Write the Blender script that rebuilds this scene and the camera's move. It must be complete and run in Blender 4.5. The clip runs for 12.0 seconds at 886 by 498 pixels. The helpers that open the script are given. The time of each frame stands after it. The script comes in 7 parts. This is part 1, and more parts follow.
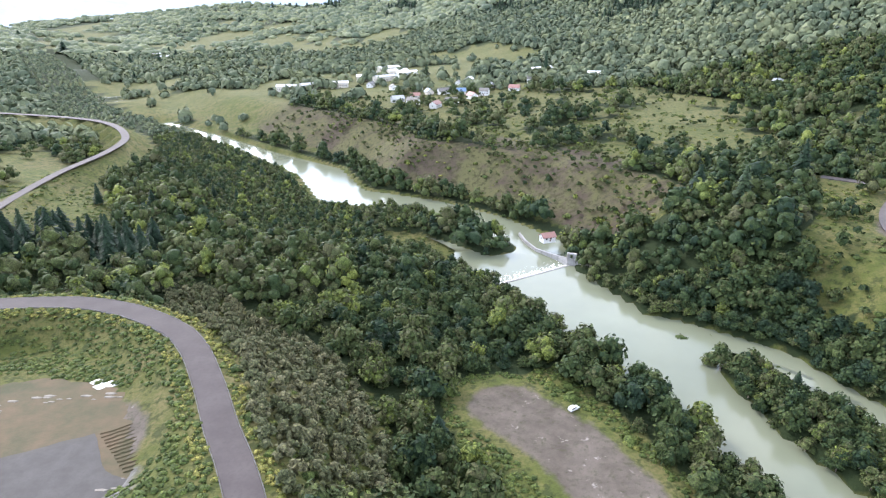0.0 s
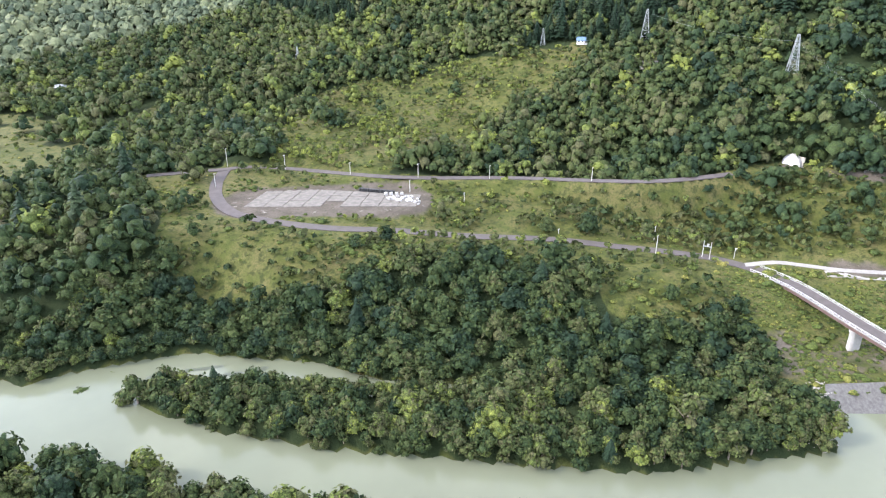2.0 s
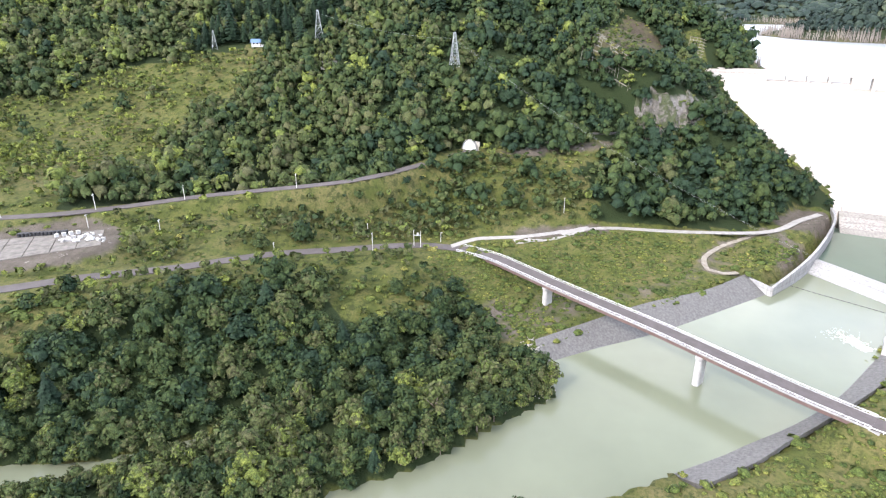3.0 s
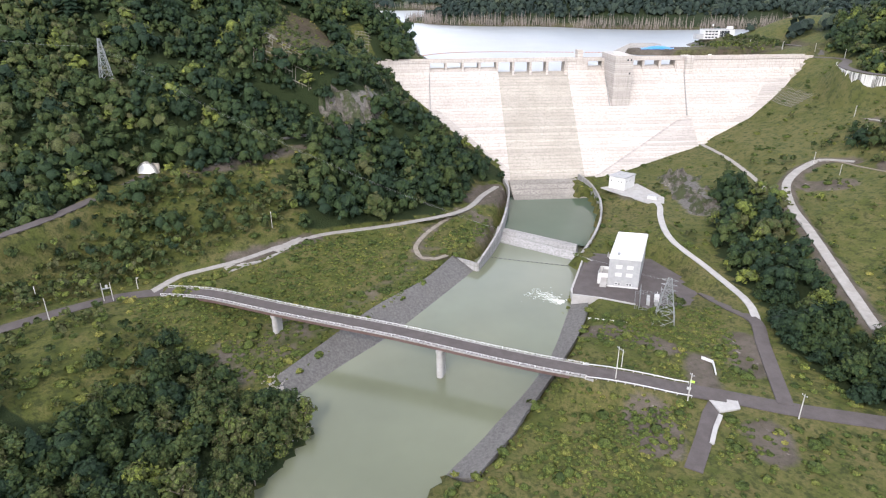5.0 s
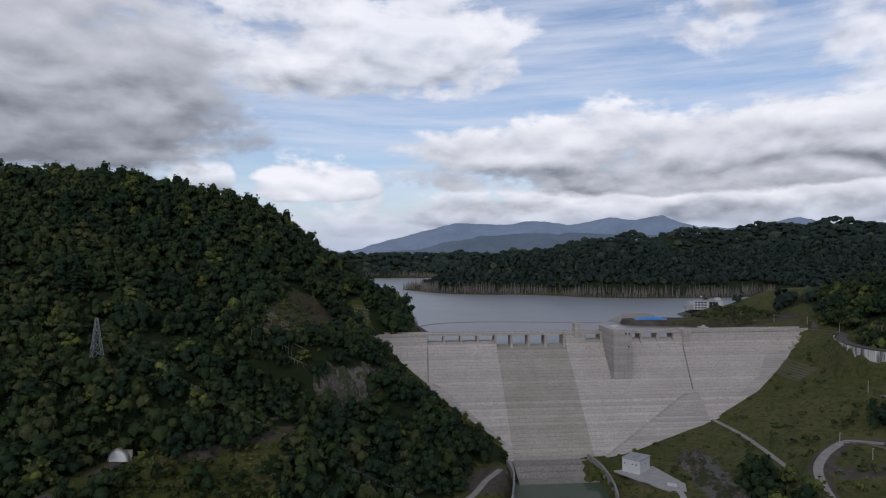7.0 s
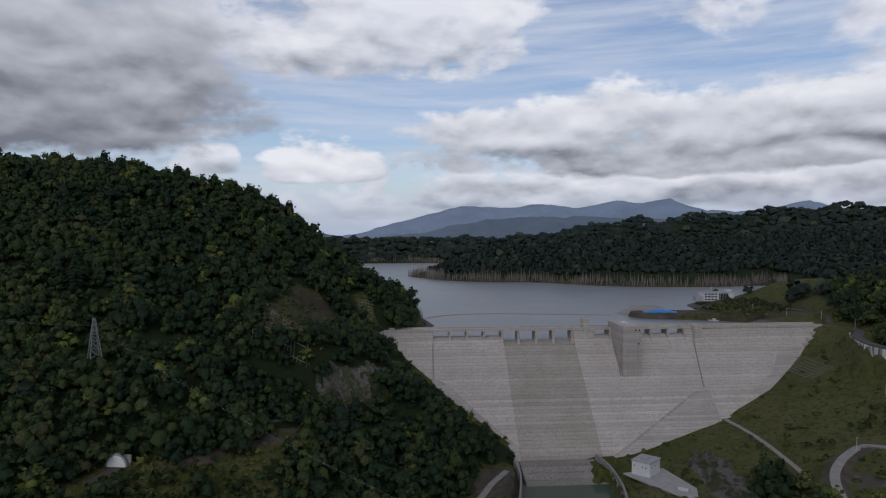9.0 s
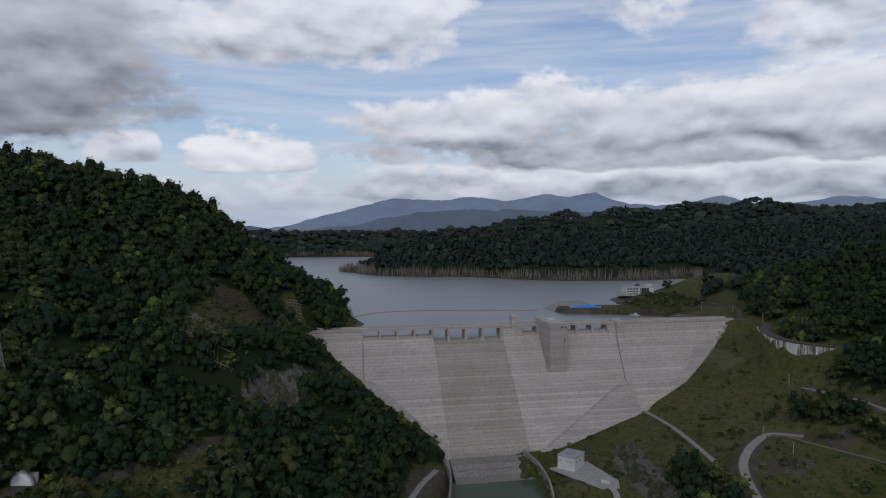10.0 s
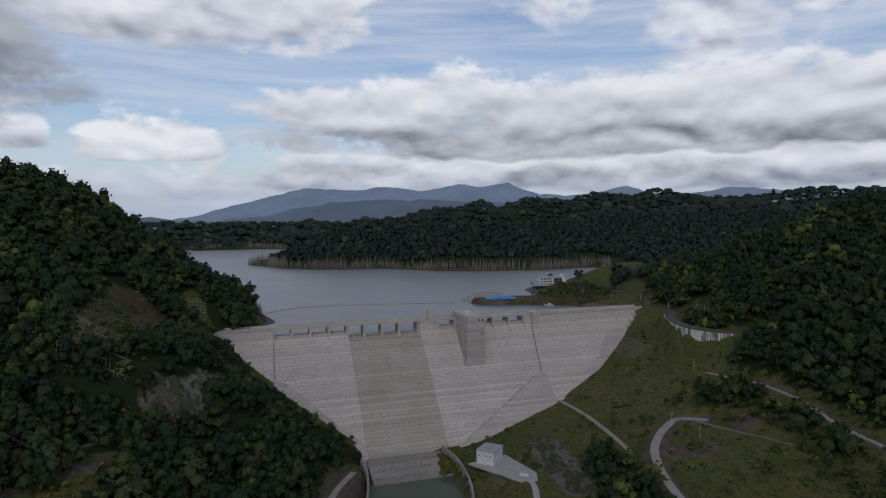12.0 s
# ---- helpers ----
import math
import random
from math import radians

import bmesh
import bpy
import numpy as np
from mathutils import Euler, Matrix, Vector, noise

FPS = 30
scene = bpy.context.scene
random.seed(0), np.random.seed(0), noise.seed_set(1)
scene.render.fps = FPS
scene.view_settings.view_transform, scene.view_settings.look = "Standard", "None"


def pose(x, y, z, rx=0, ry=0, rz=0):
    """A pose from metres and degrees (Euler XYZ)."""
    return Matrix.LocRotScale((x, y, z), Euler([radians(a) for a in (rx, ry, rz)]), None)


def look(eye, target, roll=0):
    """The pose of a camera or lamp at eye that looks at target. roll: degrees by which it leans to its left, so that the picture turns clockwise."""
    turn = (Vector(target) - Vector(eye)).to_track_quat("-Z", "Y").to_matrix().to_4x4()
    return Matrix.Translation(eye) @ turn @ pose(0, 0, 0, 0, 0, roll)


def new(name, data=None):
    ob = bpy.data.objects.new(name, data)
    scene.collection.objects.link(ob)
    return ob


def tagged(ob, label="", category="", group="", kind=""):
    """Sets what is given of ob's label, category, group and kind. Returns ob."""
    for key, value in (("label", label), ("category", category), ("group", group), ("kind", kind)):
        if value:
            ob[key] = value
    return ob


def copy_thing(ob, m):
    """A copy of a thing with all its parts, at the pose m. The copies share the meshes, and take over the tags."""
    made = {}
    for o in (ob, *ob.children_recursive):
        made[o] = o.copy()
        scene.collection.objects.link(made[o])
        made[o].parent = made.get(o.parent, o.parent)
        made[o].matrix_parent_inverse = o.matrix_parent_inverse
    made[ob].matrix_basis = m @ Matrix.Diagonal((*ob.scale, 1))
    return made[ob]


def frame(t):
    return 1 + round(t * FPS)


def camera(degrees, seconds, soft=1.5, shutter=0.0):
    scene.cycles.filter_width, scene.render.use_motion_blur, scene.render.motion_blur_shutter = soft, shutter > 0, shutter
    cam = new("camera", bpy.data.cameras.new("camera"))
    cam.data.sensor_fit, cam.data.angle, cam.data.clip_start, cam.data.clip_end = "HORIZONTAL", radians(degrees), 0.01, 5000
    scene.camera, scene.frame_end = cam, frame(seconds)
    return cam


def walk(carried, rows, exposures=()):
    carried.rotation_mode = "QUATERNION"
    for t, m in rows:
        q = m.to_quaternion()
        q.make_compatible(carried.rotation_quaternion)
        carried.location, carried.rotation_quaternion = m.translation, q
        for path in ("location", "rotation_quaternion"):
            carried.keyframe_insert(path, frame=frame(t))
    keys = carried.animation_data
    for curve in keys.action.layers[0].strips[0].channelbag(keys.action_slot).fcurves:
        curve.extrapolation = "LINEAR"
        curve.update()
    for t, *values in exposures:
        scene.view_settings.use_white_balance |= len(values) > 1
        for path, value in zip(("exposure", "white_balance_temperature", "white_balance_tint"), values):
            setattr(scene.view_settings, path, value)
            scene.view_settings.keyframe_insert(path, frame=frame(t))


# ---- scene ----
cam = camera(70.7, 12.0, 1.2)
# seconds, eye, yaw, pitch, roll
PATH = [
    (0, 0.00, 0.00, 130.00, 0.000, -21.777, -0.15),
    (0.2, 0.01, 1.84, 129.81, -5.681, -21.776, -0.20),
    (0.5, 0.04, 4.50, 129.44, -14.763, -21.659, -0.20),
    (1, 0.24, 8.73, 128.88, -29.492, -21.532, -0.09),
    (1.5, 1.20, 13.08, 128.30, -43.702, -21.519, 0.02),
    (2, 3.49, 17.51, 129.55, -58.874, -21.608, 0.08),
    (2.5, 7.12, 21.64, 130.80, -73.478, -21.707, 0.19),
    (3, 11.20, 25.09, 131.83, -87.159, -21.775, 0.07),
    (3.5, 14.73, 27.57, 133.05, -100.266, -21.694, -0.03),
    (3.7, 16.40, 28.43, 133.28, -105.155, -21.625, 0.08),
    (5.3, 32.55, 30.04, 139.99, -117.420, -21.768, -0.05),
    (5.5, 34.53, 29.47, 140.96, -117.378, -19.157, -0.15),
    (6, 38.80, 27.82, 143.24, -117.251, -7.160, -0.35),
    (6.1, 39.56, 27.45, 143.66, -117.183, -4.370, -0.33),
    (6.2, 40.31, 27.09, 144.07, -117.125, -1.523, -0.03),
    (6.5, 42.49, 25.98, 145.18, -117.076, 0.262, -0.31),
    (7, 46.11, 24.04, 147.39, -116.872, 0.360, -0.29),
    (8.8, 55.62, 19.60, 155.68, -116.423, -0.019, -0.31),
    (9, 56.12, 19.16, 156.77, -116.358, -1.313, -0.21),
    (9.5, 56.53, 18.13, 159.74, -117.209, -2.102, -0.22),
    (10, 56.76, 17.38, 162.29, -122.604, -2.093, -0.09),
    (10.5, 58.54, 17.15, 163.76, -128.029, -2.044, -0.20),
    (11, 60.69, 16.16, 164.13, -129.509, -2.009, -0.27),
    (11.5, 63.30, 14.09, 164.18, -130.131, -2.667, -0.32),
    (12, 66.35, 11.07, 164.35, -130.390, -3.047, -0.33),
]
EXPOSURES = [(0, 1.66, 6230, 14), (1.0, 1.78, 6300, 14), (2.5, 1.86, 6400, 14), (3.7, 1.50, 6600, 14), (5.3, 0.94, 6650, 14), (5.7, 0.87, 6650, 14), (6.0, 0.38, 6500, 14), (6.2, -0.1, 6400, 15), (6.5, -1.05, 6200, 15), (7.0, -1.32, 6180, 15), (9.0, -1.48, 6180, 14), (12.0, -1.5, 6180, 13)]
walk(cam, [(t, pose(x, y, z, 90 + pitch, 0, yaw) @ pose(0, 0, 0, 0, 0, roll)) for t, x, y, z, yaw, pitch, roll in PATH], EXPOSURES)

# ---- sky and sun ----
CLOUD_AT, CLOUD_POWER = (3.1, 1.7, 0.0), 2.5
SUN_AZ, SUN_EL = radians(135), radians(40)      # direction towards the sun, from +x
world = bpy.data.worlds.new("sky")
scene.world = world
world.use_nodes = True


def wire(tree, kind, links=(), operation="", **values):
    """A node with its input values and links set: links are (input, socket) pairs; i1 is the second input."""
    node = tree.nodes.new(kind)
    if operation:
        node.operation = operation
    for key, value in values.items():
        node.inputs[int(key[1:]) if key[1:].isdigit() else key].default_value = value
    for key, socket in links:
        tree.links.new(socket, node.inputs[key])
    return node


def ramp(tree, socket, stops, ease="LINEAR"):
    node = wire(tree, "ShaderNodeValToRGB", [("Fac", socket)])
    node.color_ramp.interpolation = ease
    els = node.color_ramp.elements
    while len(els) < len(stops):
        els.new(0.5)
    for el, (at, col) in zip(els, stops):
        el.position = at
        el.color = (*col, 1) if len(col) == 3 else col
    return node.outputs["Color"]


def blend(nt, fac, a, b, how="MIX"):
    node = nt.nodes.new("ShaderNodeMix")
    node.data_type, node.blend_type = "RGBA", how
    for key, value in ((0, fac), (6, a), (7, b)):
        if isinstance(value, (int, float)):
            node.inputs[key].default_value = value
        elif isinstance(value, tuple):
            node.inputs[key].default_value = (*value, 1)
        else:
            nt.links.new(value, node.inputs[key])
    return node.outputs[2]


def build_sky():
    nt = world.node_tree
    nt.nodes.clear()
    sky = wire(nt, "ShaderNodeTexSky")
    sky.sky_type, sky.sun_disc, sky.sun_elevation, sky.sun_rotation = "NISHITA", False, SUN_EL, radians(90) - SUN_AZ
    sky.air_density, sky.dust_density, sky.ozone_density = 1.0, 1.5, 1.5
    co = wire(nt, "ShaderNodeTexCoord").outputs["Generated"]
    sep = wire(nt, "ShaderNodeSeparateXYZ", [(0, co)])

    def maths(how, a, b=None, c=None):
        node = nt.nodes.new("ShaderNodeMath")
        node.operation = how
        for k, v in enumerate((a, b, c)):
            if isinstance(v, (int, float)):
                node.inputs[k].default_value = v
            elif v is not None:
                nt.links.new(v, node.inputs[k])
        return node.outputs[0]
    bear, up = maths("ARCTAN2", sep.outputs["X"], sep.outputs["Y"]), sep.outputs["Z"]

    def lump(a, e, wa, we):
        """A soft heap of cloud about a bearing and a height."""
        da, de = maths("DIVIDE", maths("SUBTRACT", bear, a), wa), maths("DIVIDE", maths("SUBTRACT", up, e), we)
        r = maths("ADD", maths("MULTIPLY", da, da), maths("MULTIPLY", de, de))
        return maths("EXPONENT", maths("MULTIPLY", r, -1.0))

    def field(lift, wide, high, detail=10.0, rough=0.55, shift=CLOUD_AT):
        at = wire(nt, "ShaderNodeCombineXYZ", [(0, maths("MULTIPLY", bear, wide)), (1, maths("MULTIPLY", maths("ADD", up, lift), high))])
        at = wire(nt, "ShaderNodeVectorMath", [(0, at.outputs[0])], operation="ADD", i1=shift)
        return wire(nt, "ShaderNodeTexNoise", [("Vector", at.outputs[0])], Scale=1.0, Detail=detail, Roughness=rough, Distortion=0.2).outputs["Fac"]
    puff, puff_up, broad = field(0.0, 10.0, 21.0), field(0.018, 10.0, 21.0, 5.0, 0.45), field(0.0, 4.5, 13.0, 5.0, 0.5, (7.3, 2.2, 0))
    relief = maths("SUBTRACT", field(0.0, 10.0, 21.0, 5.0, 0.45), puff_up)
    fluff = maths("SUBTRACT", field(0.0, 26.0, 48.0, 8.0, 0.6), 0.5)

    sky_col = wire(nt, "ShaderNodeVectorMath", [(0, sky.outputs["Color"])], operation="SCALE", Scale=0.30).outputs[0]
    streak = field(0.0, 3.0, 34.0, 6.0, 0.6)
    veil_at = maths("MULTIPLY_ADD", ramp(nt, streak, [(0.36, (0, 0, 0)), (0.66, (1, 1, 1))]), 0.60, 0.12)
    col = blend(nt, veil_at, sky_col, tuple(v * CLOUD_POWER for v in (0.66, 0.71, 0.79)))
    # broken cloud over the rest of the sky, thinner in the open gaps
    rest = maths("ADD", field(0.0, 4.6, 9.5), maths("MULTIPLY", maths("ADD", lump(2.30, 0.270, 0.30, 0.045), lump(1.93, 0.200, 0.16, 0.035)), -0.24))
    rest = maths("ADD", rest, maths("MULTIPLY", lump(2.2, 0.10, 0.9, 0.10), -0.10))
    shape = maths("MULTIPLY", ramp(nt, rest, [(0.47, (0, 0, 0)), (0.60, (1, 1, 1))], "EASE"), 0.9)
    tone = ramp(nt, maths("MULTIPLY_ADD", relief, 2.2, 0.62), [(0.2, (0.46, 0.48, 0.52)), (0.55, (0.70, 0.72, 0.76)), (0.9, (0.88, 0.89, 0.90))])
    col = blend(nt, shape, col, wire(nt, "ShaderNodeVectorMath", [(0, tone)], operation="SCALE", Scale=CLOUD_POWER).outputs[0])

    def bank_of_cloud(col, a0, a1, base, top, lean=0.0, dark=0.0, solid=1.0, ragged=1.0, heaped=1.0):
        """A cloud between two bearings with a flat shaded base, bright heaped tops and an uneven outline."""
        mid, half = (a0 + a1) / 2, (a1 - a0) / 2
        u = maths("DIVIDE", maths("SUBTRACT", bear, mid), half)
        foot = maths("MULTIPLY_ADD", u, lean, base)
        t = maths("DIVIDE", maths("SUBTRACT", up, foot), top - base)
        u2 = maths("MULTIPLY", u, u)
        over, under = maths("MAXIMUM", t, 0.0), maths("MULTIPLY", maths("MINIMUM", t, 0.0), 3.6)
        m = maths("SUBTRACT", 1.0, maths("MULTIPLY", u2, u2))
        m = maths("SUBTRACT", m, maths("ADD", maths("MULTIPLY", over, over), maths("MULTIPLY", under, under)))
        rag = maths("ADD", maths("MULTIPLY", maths("SUBTRACT", puff, 0.5), 2.6 * ragged), maths("MULTIPLY", maths("SUBTRACT", broad, 0.5), 2.4 * ragged))
        rag = maths("ADD", rag, maths("MULTIPLY", fluff, 0.9 * ragged))
        a = maths("MULTIPLY", ramp(nt, maths("ADD", m, rag), [(0.0, (0, 0, 0)), (0.55, (1, 1, 1))], "EASE"), solid)
        lit = maths("ADD", maths("MULTIPLY_ADD", t, 0.56, 0.32 - dark), maths("MULTIPLY", relief, 1.5 * heaped))
        lit = maths("ADD", lit, maths("MULTIPLY", maths("SUBTRACT", broad, 0.5), 0.55 * heaped))
        lit = maths("ADD", lit, maths("MULTIPLY", fluff, 0.28 * heaped))
        shade = ramp(nt, lit, [(0.0, (0.20, 0.215, 0.245)), (0.22, (0.42, 0.44, 0.47)), (0.50, (0.66, 0.68, 0.71)), (0.90, (0.90, 0.905, 0.91))])
        return blend(nt, a, col, wire(nt, "ShaderNodeVectorMath", [(0, shade)], operation="SCALE", Scale=CLOUD_POWER).outputs[0])
    col = bank_of_cloud(col, 1.56, 2.05, 0.034, 0.075, 0.0, -0.10, 0.75)
    col = bank_of_cloud(col, 1.88, 3.20, 0.052, 0.122, 0.0, 0.0, 1.0, 0.8)
    col = bank_of_cloud(col, 1.745, 1.945, 0.096, 0.150, 0.004, -0.16)
    col = bank_of_cloud(col, 1.62, 1.72, 0.100, 0.140, 0.0, -0.16, 0.8)
    col = bank_of_cloud(col, 1.93, 3.35, 0.120, 0.232, 0.004, 0.04, 1.0, 0.9, 0.75)
    col = bank_of_cloud(col, 1.62, 2.17, 0.275, 0.44, 0.0, -0.22, 0.85)
    col = bank_of_cloud(col, 0.70, 1.76, 0.165, 0.50, 0.035, 0.20, 1.0, 0.6, 0.40)
    high = ramp(nt, up, [(0.40, (1, 1, 1)), (0.9, (0.42, 0.42, 0.42))])
    col = blend(nt, 1.0, col, high, "MULTIPLY")
    veil = ramp(nt, up, [(0.0, (0.9, 0.9, 0.9)), (0.075, (0, 0, 0))])
    col = blend(nt, veil, col, tuple(v * CLOUD_POWER * 0.85 for v in (0.56, 0.64, 0.77)))
    back = wire(nt, "ShaderNodeBackground", [("Color", col)], Strength=1.0)
    wire(nt, "ShaderNodeOutputWorld", [("Surface", back.outputs[0])])


build_sky()
sun = new("sun", bpy.data.lights.new("sun", "SUN"))
sun.data.energy, sun.data.angle, sun.data.color = 1.3, radians(8), (1.0, 0.95, 0.88)
sun.matrix_world = look((0, 0, 0), (-math.cos(SUN_AZ) * math.cos(SUN_EL), -math.sin(SUN_AZ) * math.cos(SUN_EL), -math.sin(SUN_EL)))


# ---- materials ----
def material(name, build):
    m = bpy.data.materials.new(name)
    m.use_nodes = True
    nt = m.node_tree
    nt.nodes.clear()
    b = nt.nodes.new("ShaderNodeBsdfPrincipled")
    out = wire(nt, "ShaderNodeOutputMaterial", [("Surface", b.outputs[0])])
    build(nt, b)
    return m


def named(nt, key):
    node = nt.nodes.new("ShaderNodeAttribute")
    node.attribute_name = key
    return node.outputs["Fac"]


def where(nt):
    return wire(nt, "ShaderNodeNewGeometry").outputs["Position"]


def grain(nt, scale, detail=5.0, rough=0.6, stretch=None):
    at = where(nt)
    if stretch:
        at = wire(nt, "ShaderNodeVectorMath", [(0, at)], operation="MULTIPLY", i1=stretch).outputs[0]
    return wire(nt, "ShaderNodeTexNoise", [("Vector", at)], Scale=scale, Detail=detail, Roughness=rough).outputs["Fac"]


def bump(nt, b, socket, strength, distance):
    node = wire(nt, "ShaderNodeBump", [("Height", socket)], Strength=strength, Distance=distance)
    nt.links.new(node.outputs[0], b.inputs["Normal"])


def plain(name, a, c, scale=2.0, rough=0.8, metal=0.0, relief=0.0, fine=0.0):
    """A surface of one colour with stains of another at two scales."""
    def build(nt, b):
        n1, n2 = grain(nt, scale), grain(nt, scale * 9, 3)
        col = blend(nt, ramp(nt, n1, [(0.35, (0, 0, 0)), (0.68, (1, 1, 1))]), a, c)
        dark = tuple(v * 0.72 for v in a)
        col = blend(nt, ramp(nt, n2, [(0.45, (0, 0, 0)), (0.8, (0.5, 0.5, 0.5))]), col, dark)
        nt.links.new(col, b.inputs["Base Color"])
        b.inputs["Roughness"].default_value, b.inputs["Metallic"].default_value = rough, metal
        if relief:
            bump(nt, b, n2, 0.5, relief)
    return material(name, build)


def concrete(name, a, c, lift=2.0, streak=0.5):
    """Placed concrete: lift lines, run-off streaks and blotches."""
    def build(nt, b):
        z = wire(nt, "ShaderNodeSeparateXYZ", [(0, where(nt))]).outputs["Z"]
        rows = wire(nt, "ShaderNodeMath", [(0, z)], operation="MULTIPLY", i1=1.0 / lift)
        band = wire(nt, "ShaderNodeTexWhiteNoise")
        band.noise_dimensions = "1D"
        nt.links.new(wire(nt, "ShaderNodeMath", [(0, rows.outputs[0])], operation="FLOOR").outputs[0], band.inputs["W"])
        part_of = wire(nt, "ShaderNodeMath", [(0, rows.outputs[0])], operation="FRACT").outputs[0]
        line = ramp(nt, part_of, [(0.0, (1, 1, 1)), (0.28, (0, 0, 0))])
        broken = ramp(nt, grain(nt, 0.09, 5, 0.7, (1, 1, 4)), [(0.38, (0.12, 0.12, 0.12)), (0.58, (1, 1, 1))])
        runs = grain(nt, 0.9, 5, 0.65, (1, 1, 0.07))
        blot = grain(nt, 0.05, 6)
        col = blend(nt, ramp(nt, blot, [(0.3, (0, 0, 0)), (0.7, (1, 1, 1))]), a, c)
        tone = wire(nt, "ShaderNodeMapRange", [("Value", band.outputs["Value"])])
        tone.inputs["To Min"].default_value, tone.inputs["To Max"].default_value = 0.84, 1.08
        col = blend(nt, 1.0, col, tone.outputs[0], "MULTIPLY")
        edge = wire(nt, "ShaderNodeMath", [(0, line), (1, broken)], operation="MULTIPLY").outputs[0]
        edge = wire(nt, "ShaderNodeMath", [(0, edge)], operation="MULTIPLY", i1=0.85).outputs[0]
        col = blend(nt, edge, col, tuple(v * 0.55 for v in a))
        dashes = ramp(nt, grain(nt, 1.0, 5, 0.75, (0.16, 0.16, 2.6)), [(0.52, (0, 0, 0)), (0.66, (0.45, 0.45, 0.45))])
        col = blend(nt, dashes, col, tuple(v * 0.52 for v in a))
        drips = ramp(nt, grain(nt, 1.0, 3, 0.6, (0.75, 0.75, 0.22)), [(0.54, (0, 0, 0)), (0.68, (0.5 * streak + 0.2,) * 3)])
        col = blend(nt, drips, col, tuple(v * 0.55 for v in a))
        stain = ramp(nt, runs, [(0.48, (0, 0, 0)), (0.70, (streak, streak, streak))])
        col = blend(nt, stain, col, tuple(v * 0.5 for v in a))
        nt.links.new(col, b.inputs["Base Color"])
        b.inputs["Roughness"].default_value = 0.85
        bump(nt, b, grain(nt, 1.5, 4), 0.25, 0.1)
    return material(name, build)


def foliage(name, stops, spread=0.5):
    """Leaves: a tint for the tree, a shift from leaf to leaf, patches over the wood."""
    def build(nt, b):
        tint = named(nt, "tint")
        own = wire(nt, "ShaderNodeObjectInfo").outputs["Random"]
        leaf = wire(nt, "ShaderNodeNewGeometry").outputs["Random Per Island"]
        s = wire(nt, "ShaderNodeMath", [(0, own)], operation="MULTIPLY", i1=0.25).outputs[0]
        s = wire(nt, "ShaderNodeMath", [(0, tint), (1, s)], operation="ADD").outputs[0]
        w = wire(nt, "ShaderNodeMath", [(0, leaf)], operation="MULTIPLY_ADD", i1=0.34, i2=-0.25).outputs[0]
        s = wire(nt, "ShaderNodeMath", [(0, s), (1, w)], operation="ADD").outputs[0]
        col = ramp(nt, s, stops)
        # Fine noise in the leaf colour; its dark end paints gaps between clumps.
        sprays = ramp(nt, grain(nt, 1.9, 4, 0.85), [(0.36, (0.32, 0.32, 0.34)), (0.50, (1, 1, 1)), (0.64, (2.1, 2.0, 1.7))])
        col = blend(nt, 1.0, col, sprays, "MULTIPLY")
        nt.links.new(col, b.inputs["Base Color"])
        b.inputs["Roughness"].default_value = 0.75
        b.inputs["Specular IOR Level"].default_value = 0.12
    return material(name, build)


CONCRETE = concrete("dam_concrete", (0.455, 0.412, 0.374), (0.525, 0.482, 0.444))
CONCRETE_B = concrete("slab_concrete", (0.385, 0.352, 0.325), (0.450, 0.415, 0.385), 1.5, 0.35)
CHUTE = concrete("chute_concrete", (0.345, 0.314, 0.270), (0.405, 0.372, 0.326), 2.0, 0.45)
APRON_MAT = concrete("streaked_apron", (0.235, 0.215, 0.190), (0.315, 0.292, 0.262), 2.0, 0.95)
WALLS = concrete("wall_concrete", (0.27, 0.262, 0.255), (0.35, 0.343, 0.336), 2.5, 0.8)
PALE = plain("pale_concrete", (0.38, 0.37, 0.36), (0.30, 0.29, 0.28), 0.4, 0.85)
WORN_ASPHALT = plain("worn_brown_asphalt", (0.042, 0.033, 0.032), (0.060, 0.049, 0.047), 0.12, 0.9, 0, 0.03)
ASPHALT = plain("asphalt", (0.064, 0.053, 0.051), (0.088, 0.075, 0.073), 0.25, 0.9)
GRAVEL = plain("gravel", (0.30, 0.285, 0.265), (0.22, 0.205, 0.19), 0.3, 0.95)
TRACK_EARTH = plain("pale_track_earth", (0.25, 0.22, 0.18), (0.15, 0.13, 0.10), 0.35, 0.95)
DIRT = plain("dirt_track", (0.15, 0.125, 0.10), (0.20, 0.17, 0.14), 0.3, 0.95)
REVET = plain("stone_revetment", (0.085, 0.081, 0.078), (0.15, 0.144, 0.138), 0.9, 0.95, 0, 0.3)
STEEL = plain("galvanised_steel", (0.30, 0.315, 0.32), (0.22, 0.235, 0.24), 3.0, 0.5, 0.5)
GIRDER = plain("brown_girder_paint", (0.10, 0.06, 0.055), (0.13, 0.085, 0.075), 0.5, 0.55)
WHITE = plain("white_paint", (0.60, 0.60, 0.60), (0.52, 0.52, 0.51), 0.4, 0.6)
GREYWALL = plain("grey_panel", (0.36, 0.365, 0.37), (0.30, 0.305, 0.31), 0.5, 0.7)
GLASS = plain("dark_window_glass", (0.03, 0.035, 0.04), (0.05, 0.055, 0.06), 1.0, 0.12)


